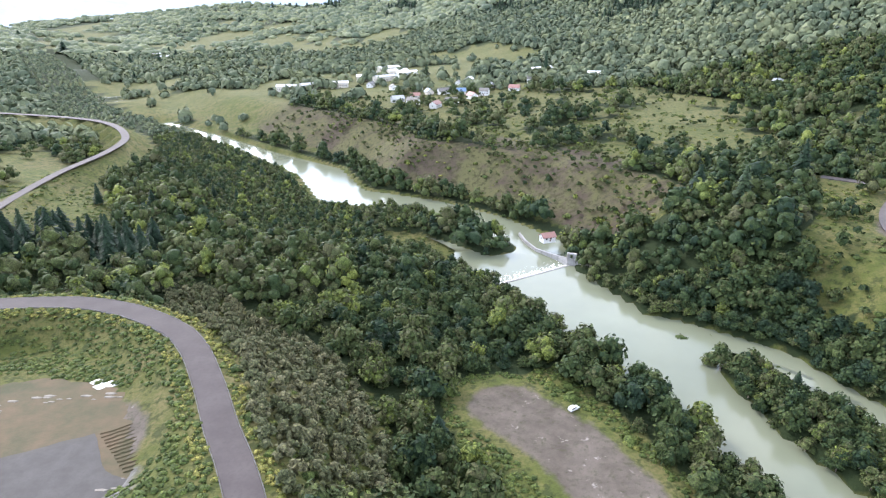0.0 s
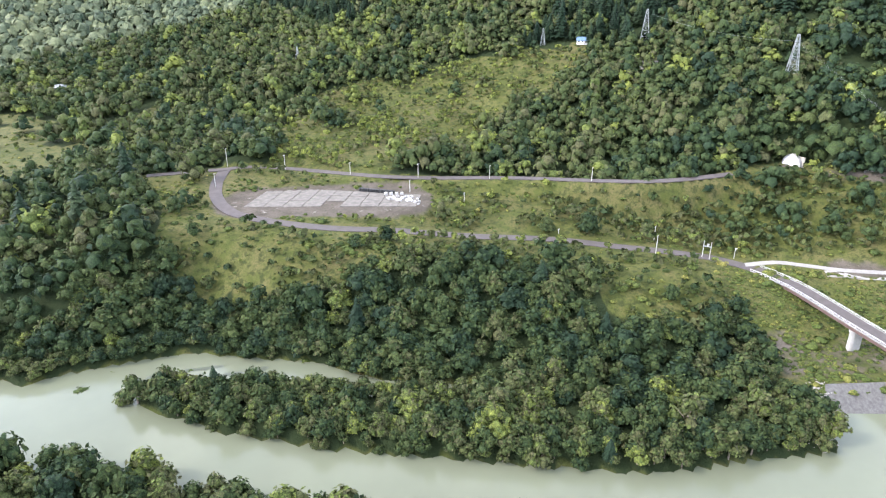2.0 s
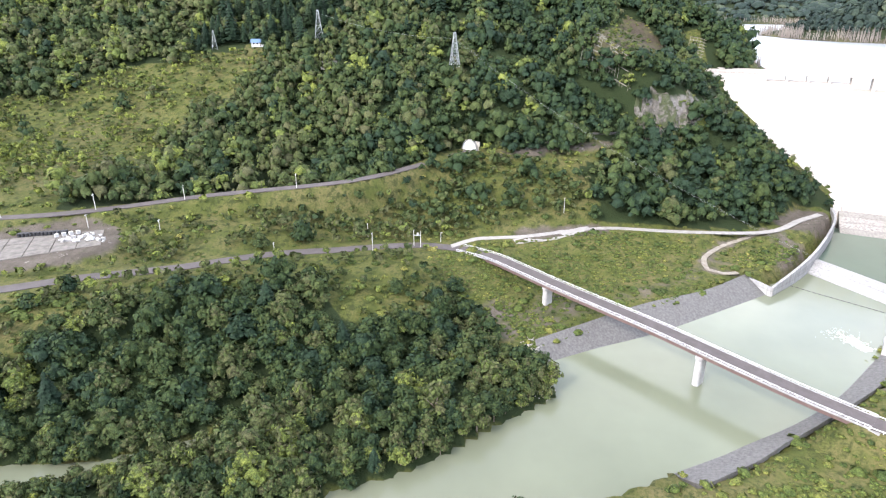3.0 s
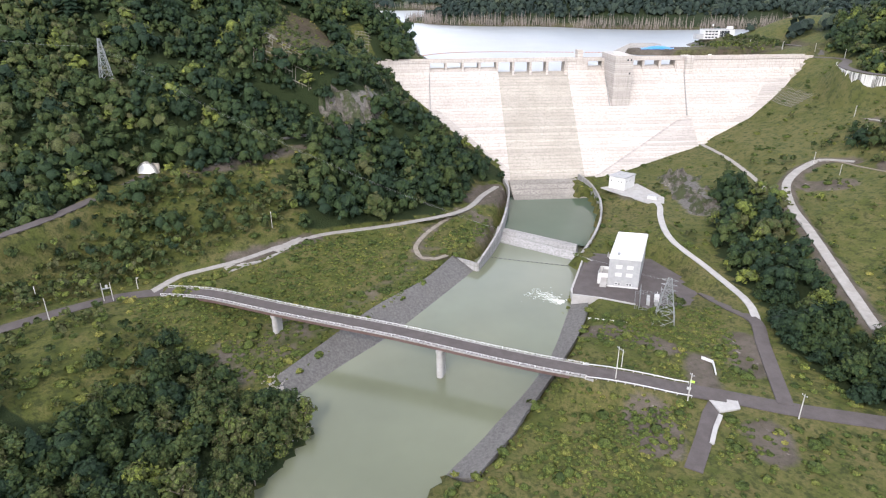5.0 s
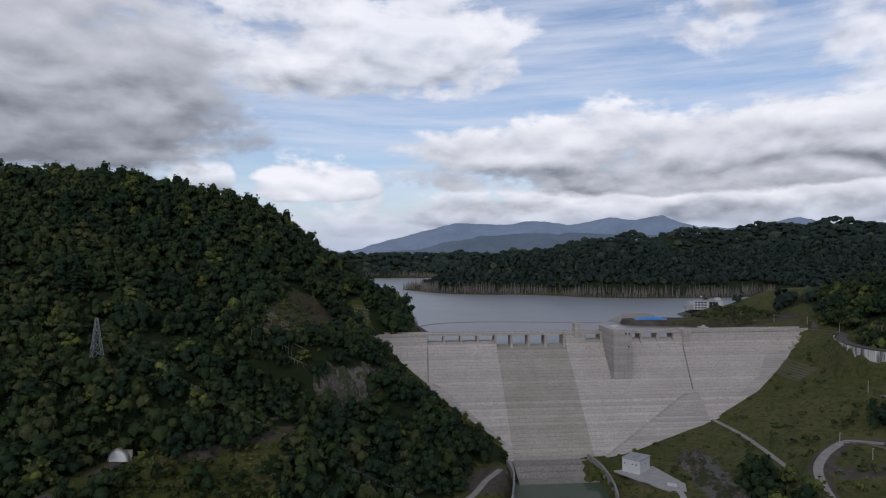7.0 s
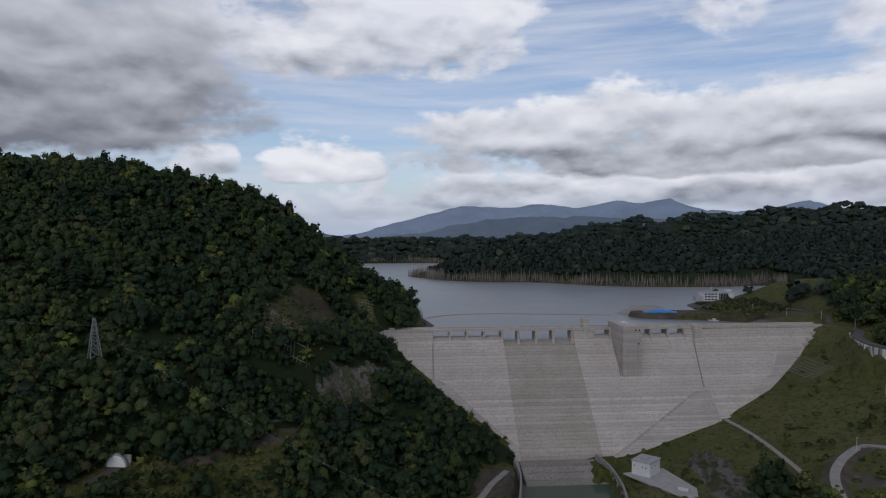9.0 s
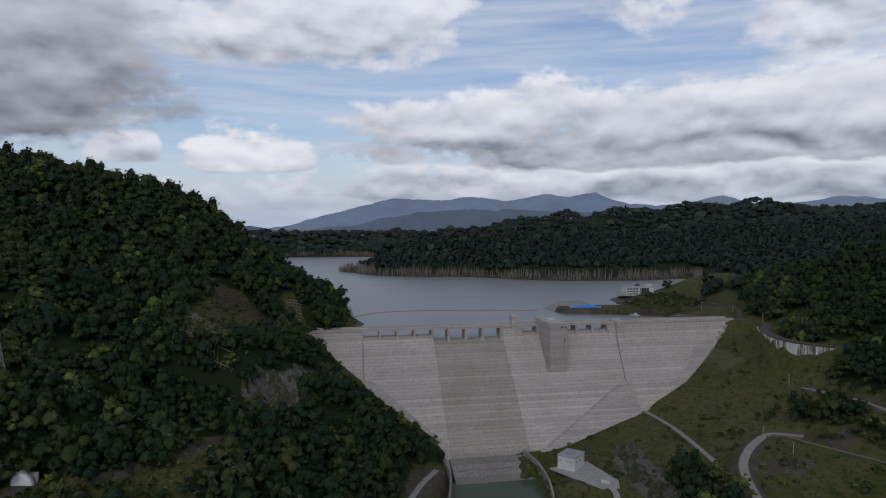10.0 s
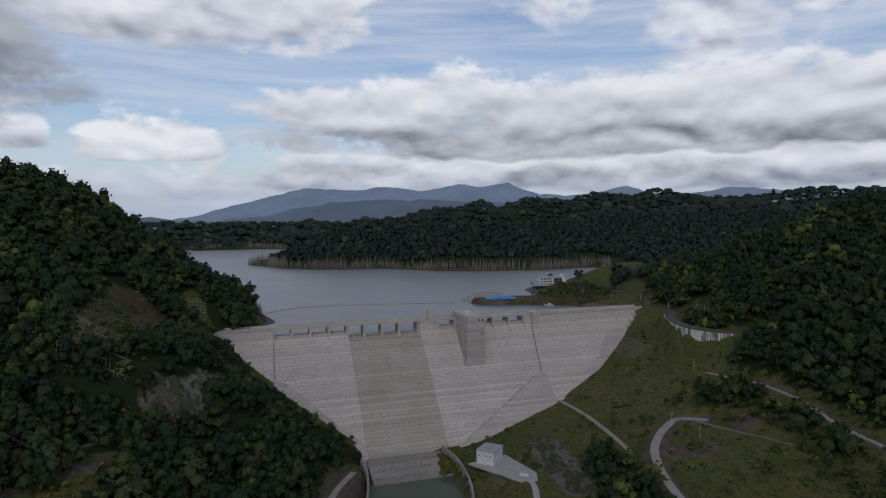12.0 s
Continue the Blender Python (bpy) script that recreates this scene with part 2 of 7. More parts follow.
def rock_material():
    def build(nt, b):
        n1, n2, n3 = grain(nt, 0.28, 6, 0.7), grain(nt, 1.3, 5, 0.7), grain(nt, 0.16, 5, 0.65)
        col = ramp(nt, n1, [(0.32, (0.032, 0.028, 0.024)), (0.48, (0.085, 0.076, 0.064)), (0.60, (0.15, 0.138, 0.12)), (0.70, (0.28, 0.262, 0.235))])
        col = blend(nt, ramp(nt, n2, [(0.48, (0, 0, 0)), (0.62, (0.8, 0.8, 0.8))]), col, (0.06, 0.055, 0.05))
        col = blend(nt, ramp(nt, n3, [(0.46, (0, 0, 0)), (0.53, (0.95, 0.95, 0.95))]), col, (0.036, 0.046, 0.016))
        nt.links.new(col, b.inputs["Base Color"])
        b.inputs["Roughness"].default_value = 0.95
        bump(nt, b, n2, 0.8, 0.8)
    return material("bare_rock", build)


ROCK = rock_material()
BARK = plain("bark", (0.13, 0.10, 0.075), (0.20, 0.17, 0.14), 2.0, 0.9)
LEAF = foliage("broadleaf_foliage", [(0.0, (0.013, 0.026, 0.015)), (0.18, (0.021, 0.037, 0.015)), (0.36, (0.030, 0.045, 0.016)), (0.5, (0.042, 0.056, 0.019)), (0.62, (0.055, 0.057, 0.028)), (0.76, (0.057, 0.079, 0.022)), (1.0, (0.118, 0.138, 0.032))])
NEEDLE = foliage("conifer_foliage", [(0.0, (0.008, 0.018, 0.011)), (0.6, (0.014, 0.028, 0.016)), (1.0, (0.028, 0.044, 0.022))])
# Haze and sunlight are put into this paler, bluer leaf colour.
HAZY_LIT_LEAF = foliage("hazy_lit_foliage", [(0.0, (0.048, 0.068, 0.047)), (0.5, (0.074, 0.094, 0.059)), (1.0, (0.122, 0.138, 0.076))])
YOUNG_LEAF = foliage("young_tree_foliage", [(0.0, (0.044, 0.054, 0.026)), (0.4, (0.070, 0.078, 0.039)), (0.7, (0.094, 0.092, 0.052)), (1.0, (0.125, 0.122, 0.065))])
# Cloud shade and blue haze are painted into this dark leaf colour.
FAR_SHADED_LEAF = foliage("far_shaded_foliage", [(0.0, (0.014, 0.024, 0.022)), (0.5, (0.024, 0.037, 0.029)), (1.0, (0.05, 0.064, 0.042))])
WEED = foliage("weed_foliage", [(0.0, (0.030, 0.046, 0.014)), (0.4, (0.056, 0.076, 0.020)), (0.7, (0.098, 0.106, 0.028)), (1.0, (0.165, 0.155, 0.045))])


def water_material(name, col, rough, wave):
    def build(nt, b):
        patch = grain(nt, 0.02, 4)
        c = blend(nt, ramp(nt, patch, [(0.35, (0, 0, 0)), (0.7, (1, 1, 1))]), col, tuple(v * 0.86 for v in col))
        nt.links.new(c, b.inputs["Base Color"])
        b.inputs["Roughness"].default_value = rough
        b.inputs["IOR"].default_value = 1.33
        bump(nt, b, grain(nt, 0.9, 3), 0.12, wave)
    return material(name, build)


RIVER = water_material("silty_river_water", (0.14, 0.152, 0.104), 0.14, 0.08)
BASIN = water_material("green_basin_water", (0.075, 0.105, 0.078), 0.08, 0.05)
LAKE = water_material("grey_lake_water", (0.21, 0.225, 0.235), 0.34, 0.15)
FOAM = plain("white_water", (0.62, 0.64, 0.60), (0.42, 0.45, 0.39), 0.8, 0.6)


def ground_material():
    def build(nt, b):
        def mask(key):
            return named(nt, key)
        big, mid, fine = grain(nt, 0.018, 5), grain(nt, 0.12, 5), grain(nt, 0.9, 4)
        grass = blend(nt, ramp(nt, mid, [(0.3, (0, 0, 0)), (0.7, (1, 1, 1))]), (0.052, 0.064, 0.016), (0.094, 0.098, 0.026))
        dry = blend(nt, ramp(nt, fine, [(0.3, (0, 0, 0)), (0.7, (1, 1, 1))]), (0.118, 0.098, 0.046), (0.086, 0.082, 0.030))
        patchy = blend(nt, 0.5, big, mid)
        grass = blend(nt, ramp(nt, patchy, [(0.44, (0, 0, 0)), (0.60, (0.9, 0.9, 0.9))]), grass, dry)
        grass = blend(nt, ramp(nt, fine, [(0.45, (0, 0, 0)), (0.75, (0.6, 0.6, 0.6))]), grass, (0.034, 0.044, 0.013))
        tufts = ramp(nt, grain(nt, 0.33, 3, 0.7), [(0.50, (0, 0, 0)), (0.62, (0.85, 0.85, 0.85))])
        grass = blend(nt, tufts, grass, (0.030, 0.040, 0.013))
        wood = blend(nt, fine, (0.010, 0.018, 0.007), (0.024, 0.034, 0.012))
        heath = blend(nt, ramp(nt, patchy, [(0.42, (0, 0, 0)), (0.56, (1, 1, 1))]), (0.060, 0.046, 0.035), (0.078, 0.076, 0.034))
        heath = blend(nt, tufts, heath, (0.034, 0.036, 0.016))
        bare = blend(nt, ramp(nt, mid, [(0.3, (0, 0, 0)), (0.7, (1, 1, 1))]), (0.058, 0.048, 0.038), (0.115, 0.098, 0.082))
        rock = blend(nt, ramp(nt, fine, [(0.35, (0, 0, 0)), (0.65, (1, 1, 1))]), (0.085, 0.080, 0.075), (0.15, 0.142, 0.135))
        speck = ramp(nt, grain(nt, 0.45, 6, 0.75), [(0.52, (0, 0, 0)), (0.66, (0.8, 0.8, 0.8))])
        bare = blend(nt, speck, bare, (0.05, 0.05, 0.028))
        pale = ramp(nt, grain(nt, 0.2, 6, 0.72), [(0.62, (0, 0, 0)), (0.70, (0.9, 0.9, 0.9))])
        bare = blend(nt, pale, bare, (0.24, 0.22, 0.195))
        field = blend(nt, ramp(nt, patchy, [(0.40, (0, 0, 0)), (0.60, (1, 1, 1))]), (0.066, 0.073, 0.022), (0.104, 0.098, 0.040))
        field = blend(nt, tufts, field, (0.036, 0.050, 0.018))
        col = grass
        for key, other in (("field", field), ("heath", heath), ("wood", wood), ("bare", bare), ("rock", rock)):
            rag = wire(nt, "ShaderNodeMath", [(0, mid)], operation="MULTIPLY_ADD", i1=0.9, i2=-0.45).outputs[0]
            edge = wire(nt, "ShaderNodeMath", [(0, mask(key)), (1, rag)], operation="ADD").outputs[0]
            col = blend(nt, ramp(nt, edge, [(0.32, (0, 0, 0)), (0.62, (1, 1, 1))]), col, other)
        nt.links.new(col, b.inputs["Base Color"])
        b.inputs["Roughness"].default_value = 0.95
        b.inputs["Specular IOR Level"].default_value = 0.15
        bump(nt, b, fine, 0.9, 0.5)
    return material("ground_cover", build)


GROUND = ground_material()


# ---- the lie of the land ----
def sm(v, a, b):
    t = np.clip((v - a) / (b - a), 0, 1)
    return t * t * (3 - 2 * t)


def near(x, y, pts):
    """Distance to a polyline, the place along it in vertex numbers, and the side (+1 left of its direction)."""
    best, at, side = np.full(np.shape(x), 1e9), np.zeros(np.shape(x)), np.ones(np.shape(x))
    for i, (p, q) in enumerate(zip(pts, pts[1:])):
        dx, dy = q[0] - p[0], q[1] - p[1]
        t = np.clip(((x - p[0]) * dx + (y - p[1]) * dy) / (dx * dx + dy * dy), 0, 1)
        d = np.hypot(x - p[0] - t * dx, y - p[1] - t * dy)
        hit = d < best
        best, at = np.where(hit, d, best), np.where(hit, i + t, at)
        side = np.where(hit, np.sign(dx * (y - p[1]) - dy * (x - p[0]) + 1e-9), side)
    return best, at, side


def vnoise(x, y, seed):
    """Smooth value noise in 0..1."""
    xi, yi = np.floor(x).astype(np.int64), np.floor(y).astype(np.int64)
    fx, fy = x - xi, y - yi
    fx, fy = fx * fx * (3 - 2 * fx), fy * fy * (3 - 2 * fy)

    def h(a, b):
        n = (a * 374761393 + b * 668265263 + seed * 982451653) & 0xFFFFFFFF
        n = ((n ^ (n >> 13)) * 1274126177) & 0xFFFFFFFF
        return ((n ^ (n >> 16)) & 0xFFFF) / 65535.0
    return (h(xi, yi) * (1 - fx) + h(xi + 1, yi) * fx) * (1 - fy) + (h(xi, yi + 1) * (1 - fx) + h(xi + 1, yi + 1) * fx) * fy


def fbm(x, y, size, seed, octaves=4):
    total, amp, norm = 0.0, 1.0, 0.0
    for k in range(octaves):
        total = total + amp * vnoise(x / size, y / size, seed + k)
        norm, amp, size = norm + amp, amp * 0.5, size * 0.5
    return total / norm


# Dam axes: s along the crest from its left end, off downstream of the crest line.
CREST_L = np.array([504.3, -145.2])
ALONG = np.array([-0.3802, -0.9249])
DOWN = np.array([-0.9249, 0.3802])


def dam_xy(s, off):
    return CREST_L[0] + s * ALONG[0] + off * DOWN[0], CREST_L[1] + s * ALONG[1] + off * DOWN[1]


def dam_so(x, y):
    return ((x - CREST_L[0]) * ALONG[0] + (y - CREST_L[1]) * ALONG[1],
            (x - CREST_L[0]) * DOWN[0] + (y - CREST_L[1]) * DOWN[1])


LAKE_Z, BASIN_Z = 74.3, 2.5
RIVER_LINE = [(470, -268), (360, -208), (296, -155), (262, -118), (235, -92), (216, -63), (180, -18), (146, 34), (108, 122), (96, 160),
              (86, 198), (65, 245), (46, 290), (48, 335), (26, 374), (-14, 412), (-74, 442), (-103, 512), (-170, 585), (-300, 725),
              (-425, 858), (-700, 1250), (-1300, 2100), (-2200, 3300)]
HALF = [24, 24, 25, 28, 31, 34, 25, 17, 15, 14, 18, 25, 23, 20, 17, 17, 18, 19, 13, 10, 10, 12, 14, 14]
WATER = [0] * 13 + [-1.6, -2.4, -3.2, -4, -5, -6, -7, -8, -11, -17, -24]
FLOOR = [10, 9, 7, 6, 5, 4, 3, 3, 3, 3, 3, 3, 2, -1, -2, -2, -3, -3, -3, -3, -4, -8, -14, -20]
E_FOOT = [40, 40, 36, 44, 66, 72, 66, 56, 62, 62, 60, 27, 34, 34, 30, 28, 26, 28, 30, 30, 30, 40, 60, 80]
E_EDGE = [90, 90, 95, 112, 128, 132, 126, 112, 118, 118, 116, 108, 100, 92, 78, 74, 72, 78, 82, 90, 100, 150, 200, 250]
E_TOP = [16, 16, 16, 16, 16, 17, 19, 21, 26, 29, 31, 32, 31, 29, 28, 27, 26, 25, 24, 18, 12, 4, 0, -5]
E_RISE = [.22, .22, .22, .22, .22, .21, .20, .18, .14, .13, .13, .12, .10, .08, .07, .06, .06, .05, .05, .05, .04, .02, .015, .01]
W_FOOT = [40, 40, 38, 40, 40, 45, 50, 70, 105, 104, 102, 100, 120, 120, 120, 120, 120, 120, 120, 120, 120, 120, 200, 200]
W_EDGE = [90, 90, 80, 80, 80, 90, 110, 130, 150, 150, 152, 170, 240, 240, 240, 240, 240, 240, 240, 240, 240, 240, 400, 400]
W_TOP = [12, 12, 10, 10, 9, 9, 10, 20, 31, 32, 32, 26, 11, 9, 8, 7, 7, 6, 6, 6, 5, 0, -5, -12]
EYOT = [(30, 331), (12, 350), (-14, 372), (-38, 392)]      # islet below the weir
LEFT_CHANNEL = [(32, 296), (12, 312), (-4, 334), (-26, 352)]
BASIN_AREA = [(376, -193), (345, -172.5), (322, -154.5), (305, -138.5), (289, -120), (269, -166), (283, -188), (302.5, -209), (327.5, -229), (355, -243)]
POOL = [(268, -166), (262.5, -168), (231.5, -131), (222, -120), (240, -95), (285, -118), (300, -140), (284, -166)]
NOTCH = [(256, -54), (243, -26), (229, -2), (214, -1), (203, -9), (195, -20), (215, -50)]
BANK_TOP = [(231, -145, 1.4), (223, -138.5, 3.0), (214.7, -130, 3.6), (202.8, -115.3, 3.6), (191.7, -99.4, 3.4), (182, -85.4, 3.2), (174.6, -73.7, 3.0), (166.6, -62.8, 2.8), (155, -42, 2.6)]
BANK_FOOT = [(236, -139, -0.6), (226, -128.5, -0.6), (214.5, -116.7, -0.6), (202.8, -103.7, -0.6), (194.3, -92, -0.6), (186, -79, -0.6), (178.5, -65, -0.6), (173.3, -56.5, -0.6), (163, -36, -0.6)]
ROCK_CUT = [(322, -291), (303, -279), (284, -268), (272, -262)]
SIDE_CHANNEL = [(92, 228), (112, 217), (126, 206), (137, 184), (148, 164), (152, 144), (160, 126), (170, 108)]
SIDE_HALF = [16, 13, 12, 10, 9, 5.5, 4, 3]
SOUTH_S = [140, 169, 200, 240, 290, 325, 352, 420, 514, 620, 800, 1500]
SOUTH_Z = [3, 9, 17, 26, 42, 62, 83, 108, 164, 196, 210, 225]
NORTH_S = [-200, -60, -8, 9, 27, 46, 66, 82, 95]
NORTH_Z = [160, 112, 86, 76, 60, 47.5, 25.5, 11.5, 7]
# ridges: x, y, height, fall per metre
SPUR = [(532, -592, 83, .45), (500, -655, 106, .45), (470, -720, 112, .45), (420, -780, 122, .45)]
RIDGES = [
    [(575, -205, 82, .95), (556, -150, 114, .95), (592, -98, 152, .9), (624, -66, 183, .82), (640, -50, 190, .75), (680, -8, 199, .63), (720, 36, 213, .52), (800, 150, 230, .47),
     (840, 420, 228, .40), (740, 800, 215, .36), (590, 1200, 200, .33), (370, 1700, 165, .28), (100, 2400, 132, .2), (-500, 2900, 108, .16),
     (-1100, 3100, 90, .12), (-1700, 3000, 45, .1)],
    [(1180, -500, 80, .42), (1130, -600, 116, .42), (1105, -650, 138, .42), (1070, -700, 132, .42), (1020, -780, 152, .42), (960, -860, 166, .40), (935, -950, 146, .40), (900, -1080, 164, .38),
     (800, -1350, 160, .36), (600, -1900, 172, .34), (200, -2200, 190, .34)],
    [(57 + r * math.sin(b), 17 + r * math.cos(b), z, .36) for b, r, z in ((1.65, 2199, 112), (1.86, 2008, 128), (2.01, 2058, 152), (2.06, 2060, 164), (2.13, 2050, 152), (2.20, 2080, 155),
     (2.27, 2100, 188), (2.33, 2120, 200), (2.362, 2140, 176), (2.41, 2150, 200), (2.47, 2190, 212), (2.526, 2250, 232), (2.57, 2290, 214), (2.606, 2300, 240), (2.65, 2300, 232), (2.70, 2290, 214), (2.755, 2290, 228), (2.9, 2300, 230))],
    SPUR,
    [(385, -500, 84, .5), (455, -525, 85, .5), (548, -572, 84, .5)],
    [(-1500, 2200, 35, .1), (-1000, 1500, 22, .1), (-700, 1150, 12, .1)],
]
FLATS = []      # (polyline of x, y, z; half-width; skirt)


def ridge_height(x, y, pts):
    """The highest of the slopes that fall away from each stretch of the crest."""
    best = np.full(np.shape(x), -1e9)
    for p, q in zip(pts, pts[1:]):
        d, t, _ = near(x, y, [p, q])
        top, fall = p[2] + (q[2] - p[2]) * t, p[3] + (q[3] - p[3]) * t
        best = np.maximum(best, top - fall * (np.sqrt(d * d + 400) - 20))
    return best


def softmax(a, b, k):
    h = np.clip(0.5 + 0.5 * (a - b) / k, 0, 1)
    return b * (1 - h) + a * h + k * h * (1 - h)


def inside(x, y, poly):
    """Which places lie within an outline."""
    hit = np.zeros(np.shape(x), bool)
    for (ax, ay), (bx, by) in zip(poly, poly[1:] + poly[:1]):
        if ay != by:
            hit ^= ((ay > y) != (by > y)) & (x < (bx - ax) * (y - ay) / (by - ay) + ax)
    return hit


def around(x, y, pts, reach):
    """Which places lie in the box round a polyline."""
    px, py = [p[0] for p in pts], [p[1] for p in pts]
    return (x > min(px) - reach) & (x < max(px) + reach) & (y > min(py) - reach) & (y < max(py) + reach)


def height(x, y):
    x, y = np.asarray(x, float), np.asarray(y, float)
    d, at, side = near(x, y, RIVER_LINE)
    i = np.arange(len(RIVER_LINE))

    def along(table):
        return np.interp(at, i, table)
    floor, half = along(FLOOR), along(HALF)
    east = floor + (along(E_TOP) - floor) * sm(d, along(E_FOOT), along(E_EDGE)) + along(E_RISE) * np.clip(d - along(E_EDGE) - 40, 0, 300)
    west = floor + (along(W_TOP) - floor) * sm(d, along(W_FOOT), along(W_EDGE))
    z = np.where(side < 0, east, west)
    s, off = dam_so(x, y)
    # valley sides at the dam, bare lake bed behind it
    south = np.interp(s - 0.6 * np.maximum(-off - 20, 0), SOUTH_S, SOUTH_Z)
    south = np.minimum(south, np.interp(off, [-120, -50, 0, 30, 56, 106, 250], [106, 116, 127, 138, 152, 182, 215]))
    north = np.interp(s + 0.12 * np.clip(off, 0, 90), NORTH_S, NORTH_Z)
    bed = sm(-off, 0, 40) * (s > -260) * sm(4000 - np.hypot(x, y), 0, 100)
    z = z * (1 - bed) + 58 * bed
    z = np.where(s > 120, softmax(z, south, 4.0), z)
    nf = sm(-off, -125, -85) * sm(off, -30, -5) * (s < 110) * sm(s, -140, -60)
    z = z * (1 - nf) + np.maximum(north, 4) * nf
    for pts in RIDGES:
        z = softmax(z, ridge_height(x, y, pts), 8.0)
    # gullies and unevenness, more on the heights
    rough = sm(z, 30, 110)
    z = z + 46 * (fbm(x, y, 430, 13, 3) - 0.5) * sm(np.hypot(x, y), 850, 1300) * sm(z, 80, 125)
    z = z + 30 * (fbm(x, y, 140, 17, 3) - 0.5) * sm(np.hypot(x, y), 900, 1200) * sm(z, 80, 115)
    z = z + rough * 26 * (fbm(x, y, 190, 3) - 0.5) + (0.6 + 2.0 * rough) * (fbm(x, y, 22, 9, 3) - 0.5) * sm(d, half, half + 20)
    for pts, wide, skirt in FLATS:
        m = around(x, y, pts, wide + skirt)
        fd, fat, _ = near(x[m], y[m], pts)
        fz = np.interp(fat, np.arange(len(pts)), [p[2] for p in pts])
        k = 1 - sm(fd, wide, wide + skirt)
        z[m] = z[m] * (1 - k) + (fz - 0.15) * k
    # channels
    lo, hi = np.where(at < 2.6, half - 1.5, np.where(at < 5.9, half - 3, half - 2)), np.where((at > 2.6) & (at < 5.9), half + 14, half + 1.0)
    k = (1 - sm(d, lo, hi)) * (off > 60)
    z = z * (1 - k) + np.minimum(z, along(WATER) - 2.5) * k
    ed, _, _ = near(x, y, EYOT)
    k = 1 - sm(ed, 9, 16)
    z = z * (1 - k) + 0.2 * k
    ld, _, _ = near(x, y, LEFT_CHANNEL)
    k = 1 - sm(ld, 9, 13)
    z = z * (1 - k) + np.minimum(z, -4.0) * k
    z = np.where(inside(x, y, BASIN_AREA) | inside(x, y, POOL) | inside(x, y, NOTCH), np.minimum(z, -2.5), z)
    facing = inside(x, y, [p[:2] for p in BANK_TOP] + [p[:2] for p in BANK_FOOT[::-1]])
    fd, _, _ = near(x, y, BANK_FOOT)
    z = np.where(facing, np.minimum(z, 0.26 * fd - 2.2), z)
    cd, cat, _ = near(x, y, SIDE_CHANNEL)
    half = np.interp(cat, np.arange(len(SIDE_HALF)), SIDE_HALF)
    k = 1 - sm(cd, half - 1, half + 3.5)
    z = z * (1 - k) + np.minimum(z, -1.5) * k
    return z


def curve(pts, step):
    """A smooth line through the points, with a point about every step metres."""
    p = [np.array(q, float) for q in pts]
    p = [2 * p[0] - p[1], *p, 2 * p[-1] - p[-2]]
    out = []
    for a, b, c, d in zip(p, p[1:], p[2:], p[3:]):
        n = max(1, int(np.linalg.norm(c - b) / step))
        for k in range(n):
            t = k / n
            out.append(tuple(0.5 * (2 * b + (c - a) * t + (2 * a - 5 * b + 4 * c - d) * t ** 2 + (3 * b - a - 3 * c + d) * t ** 3)))
    return out + [tuple(p[-2])]


def flat(pts, wide, skirt=8.0):
    pts = curve(pts, 9.0) if len(pts) > 3 else [tuple(map(float, p)) for p in pts]
    FLATS.append((pts, wide, skirt))
    return pts


# Ways and yards: x, y, z
YARD_W = flat([(-124, 132, 27), (-95, 126, 27)], 24, 14)
ROAD_W = flat([(-260, 190, 31), (-200, 192, 32), (-153, 193, 33), (-128, 194, 33), (-106, 188, 33), (-82, 172, 33), (-67, 150, 33), (-54, 125, 33), (-42, 103, 33), (-25, 60, 33), (-12, 10, 33)], 5.5, 16)
LOT_W = flat([(21, 174, 4), (37, 157, 4), (49, 130, 4.5)], 13, 10)
ROAD_FAR = flat([(-262, 300, 11), (-279, 375, 10), (-288, 454, 10), (-287, 528, 10), (-300, 588, 10), (-351, 661, 9), (-421, 707, 8), (-560, 760, 6)], 5, 10)
ROAD_UP = flat([(215, 345, 36), (249, 318, 36), (266, 300, 36), (287, 222, 36), (317, 162, 37), (335, 91, 41), (368, 51, 43.5), (392, 28, 45)], 4, 8)
ROAD_LOW = flat([(249, 318, 36), (235, 308, 34.5), (219, 292, 32.5), (205, 268, 32), (202, 247, 31.5), (211, 211, 30.5), (233, 182, 27.5), (249, 152, 25.5), (276, 119, 21.5), (288, 90, 19.5), (296, 70, 18.5), (303, 50, 17), (303.5, 40, 16.2), (302, 31.5, 15.9)], 4, 8)
PAD_E = flat([(222, 260, 31.5), (242, 236, 31.5), (262, 208, 31.5)], 20, 8)
ROAD_R = flat([(173.5, -96.2, 13.2), (169, -102.9, 12.7), (161.5, -112.4, 11.7), (154.1, -120.5, 10.8), (148.4, -127.4, 10.3), (142.5, -133.8, 10), (130.4, -144.9, 10), (112.5, -164.7, 10), (84, -197, 10), (50, -240, 10)], 4.5, 8)
ROAD_R2 = flat([(144, -130, 9.9), (139.6, -121.1, 9.5), (132.5, -110.6, 9.2), (124, -97, 9)], 3.5, 6)
BRANCH = flat([(131.5, -146.5, 10), (136, -150.5, 10), (145.2, -158.6, 10), (161.7, -173.4, 10.1), (173.8, -184.4, 10.4), (187, -186.4, 9.3), (199, -190, 7.2), (209, -194, 5.3)], 3.0, 6)
POWER_YARD = flat([(224, -157, 5), (232, -166, 5), (252, -186, 5)], 19, 3)
POWER_YARD_E = flat([(212, -176, 5), (238, -194, 5)], 12, 3)
BAY = flat([(165, -144, 9), (158, -137, 9.4), (150, -131, 9.8)], 4, 4)
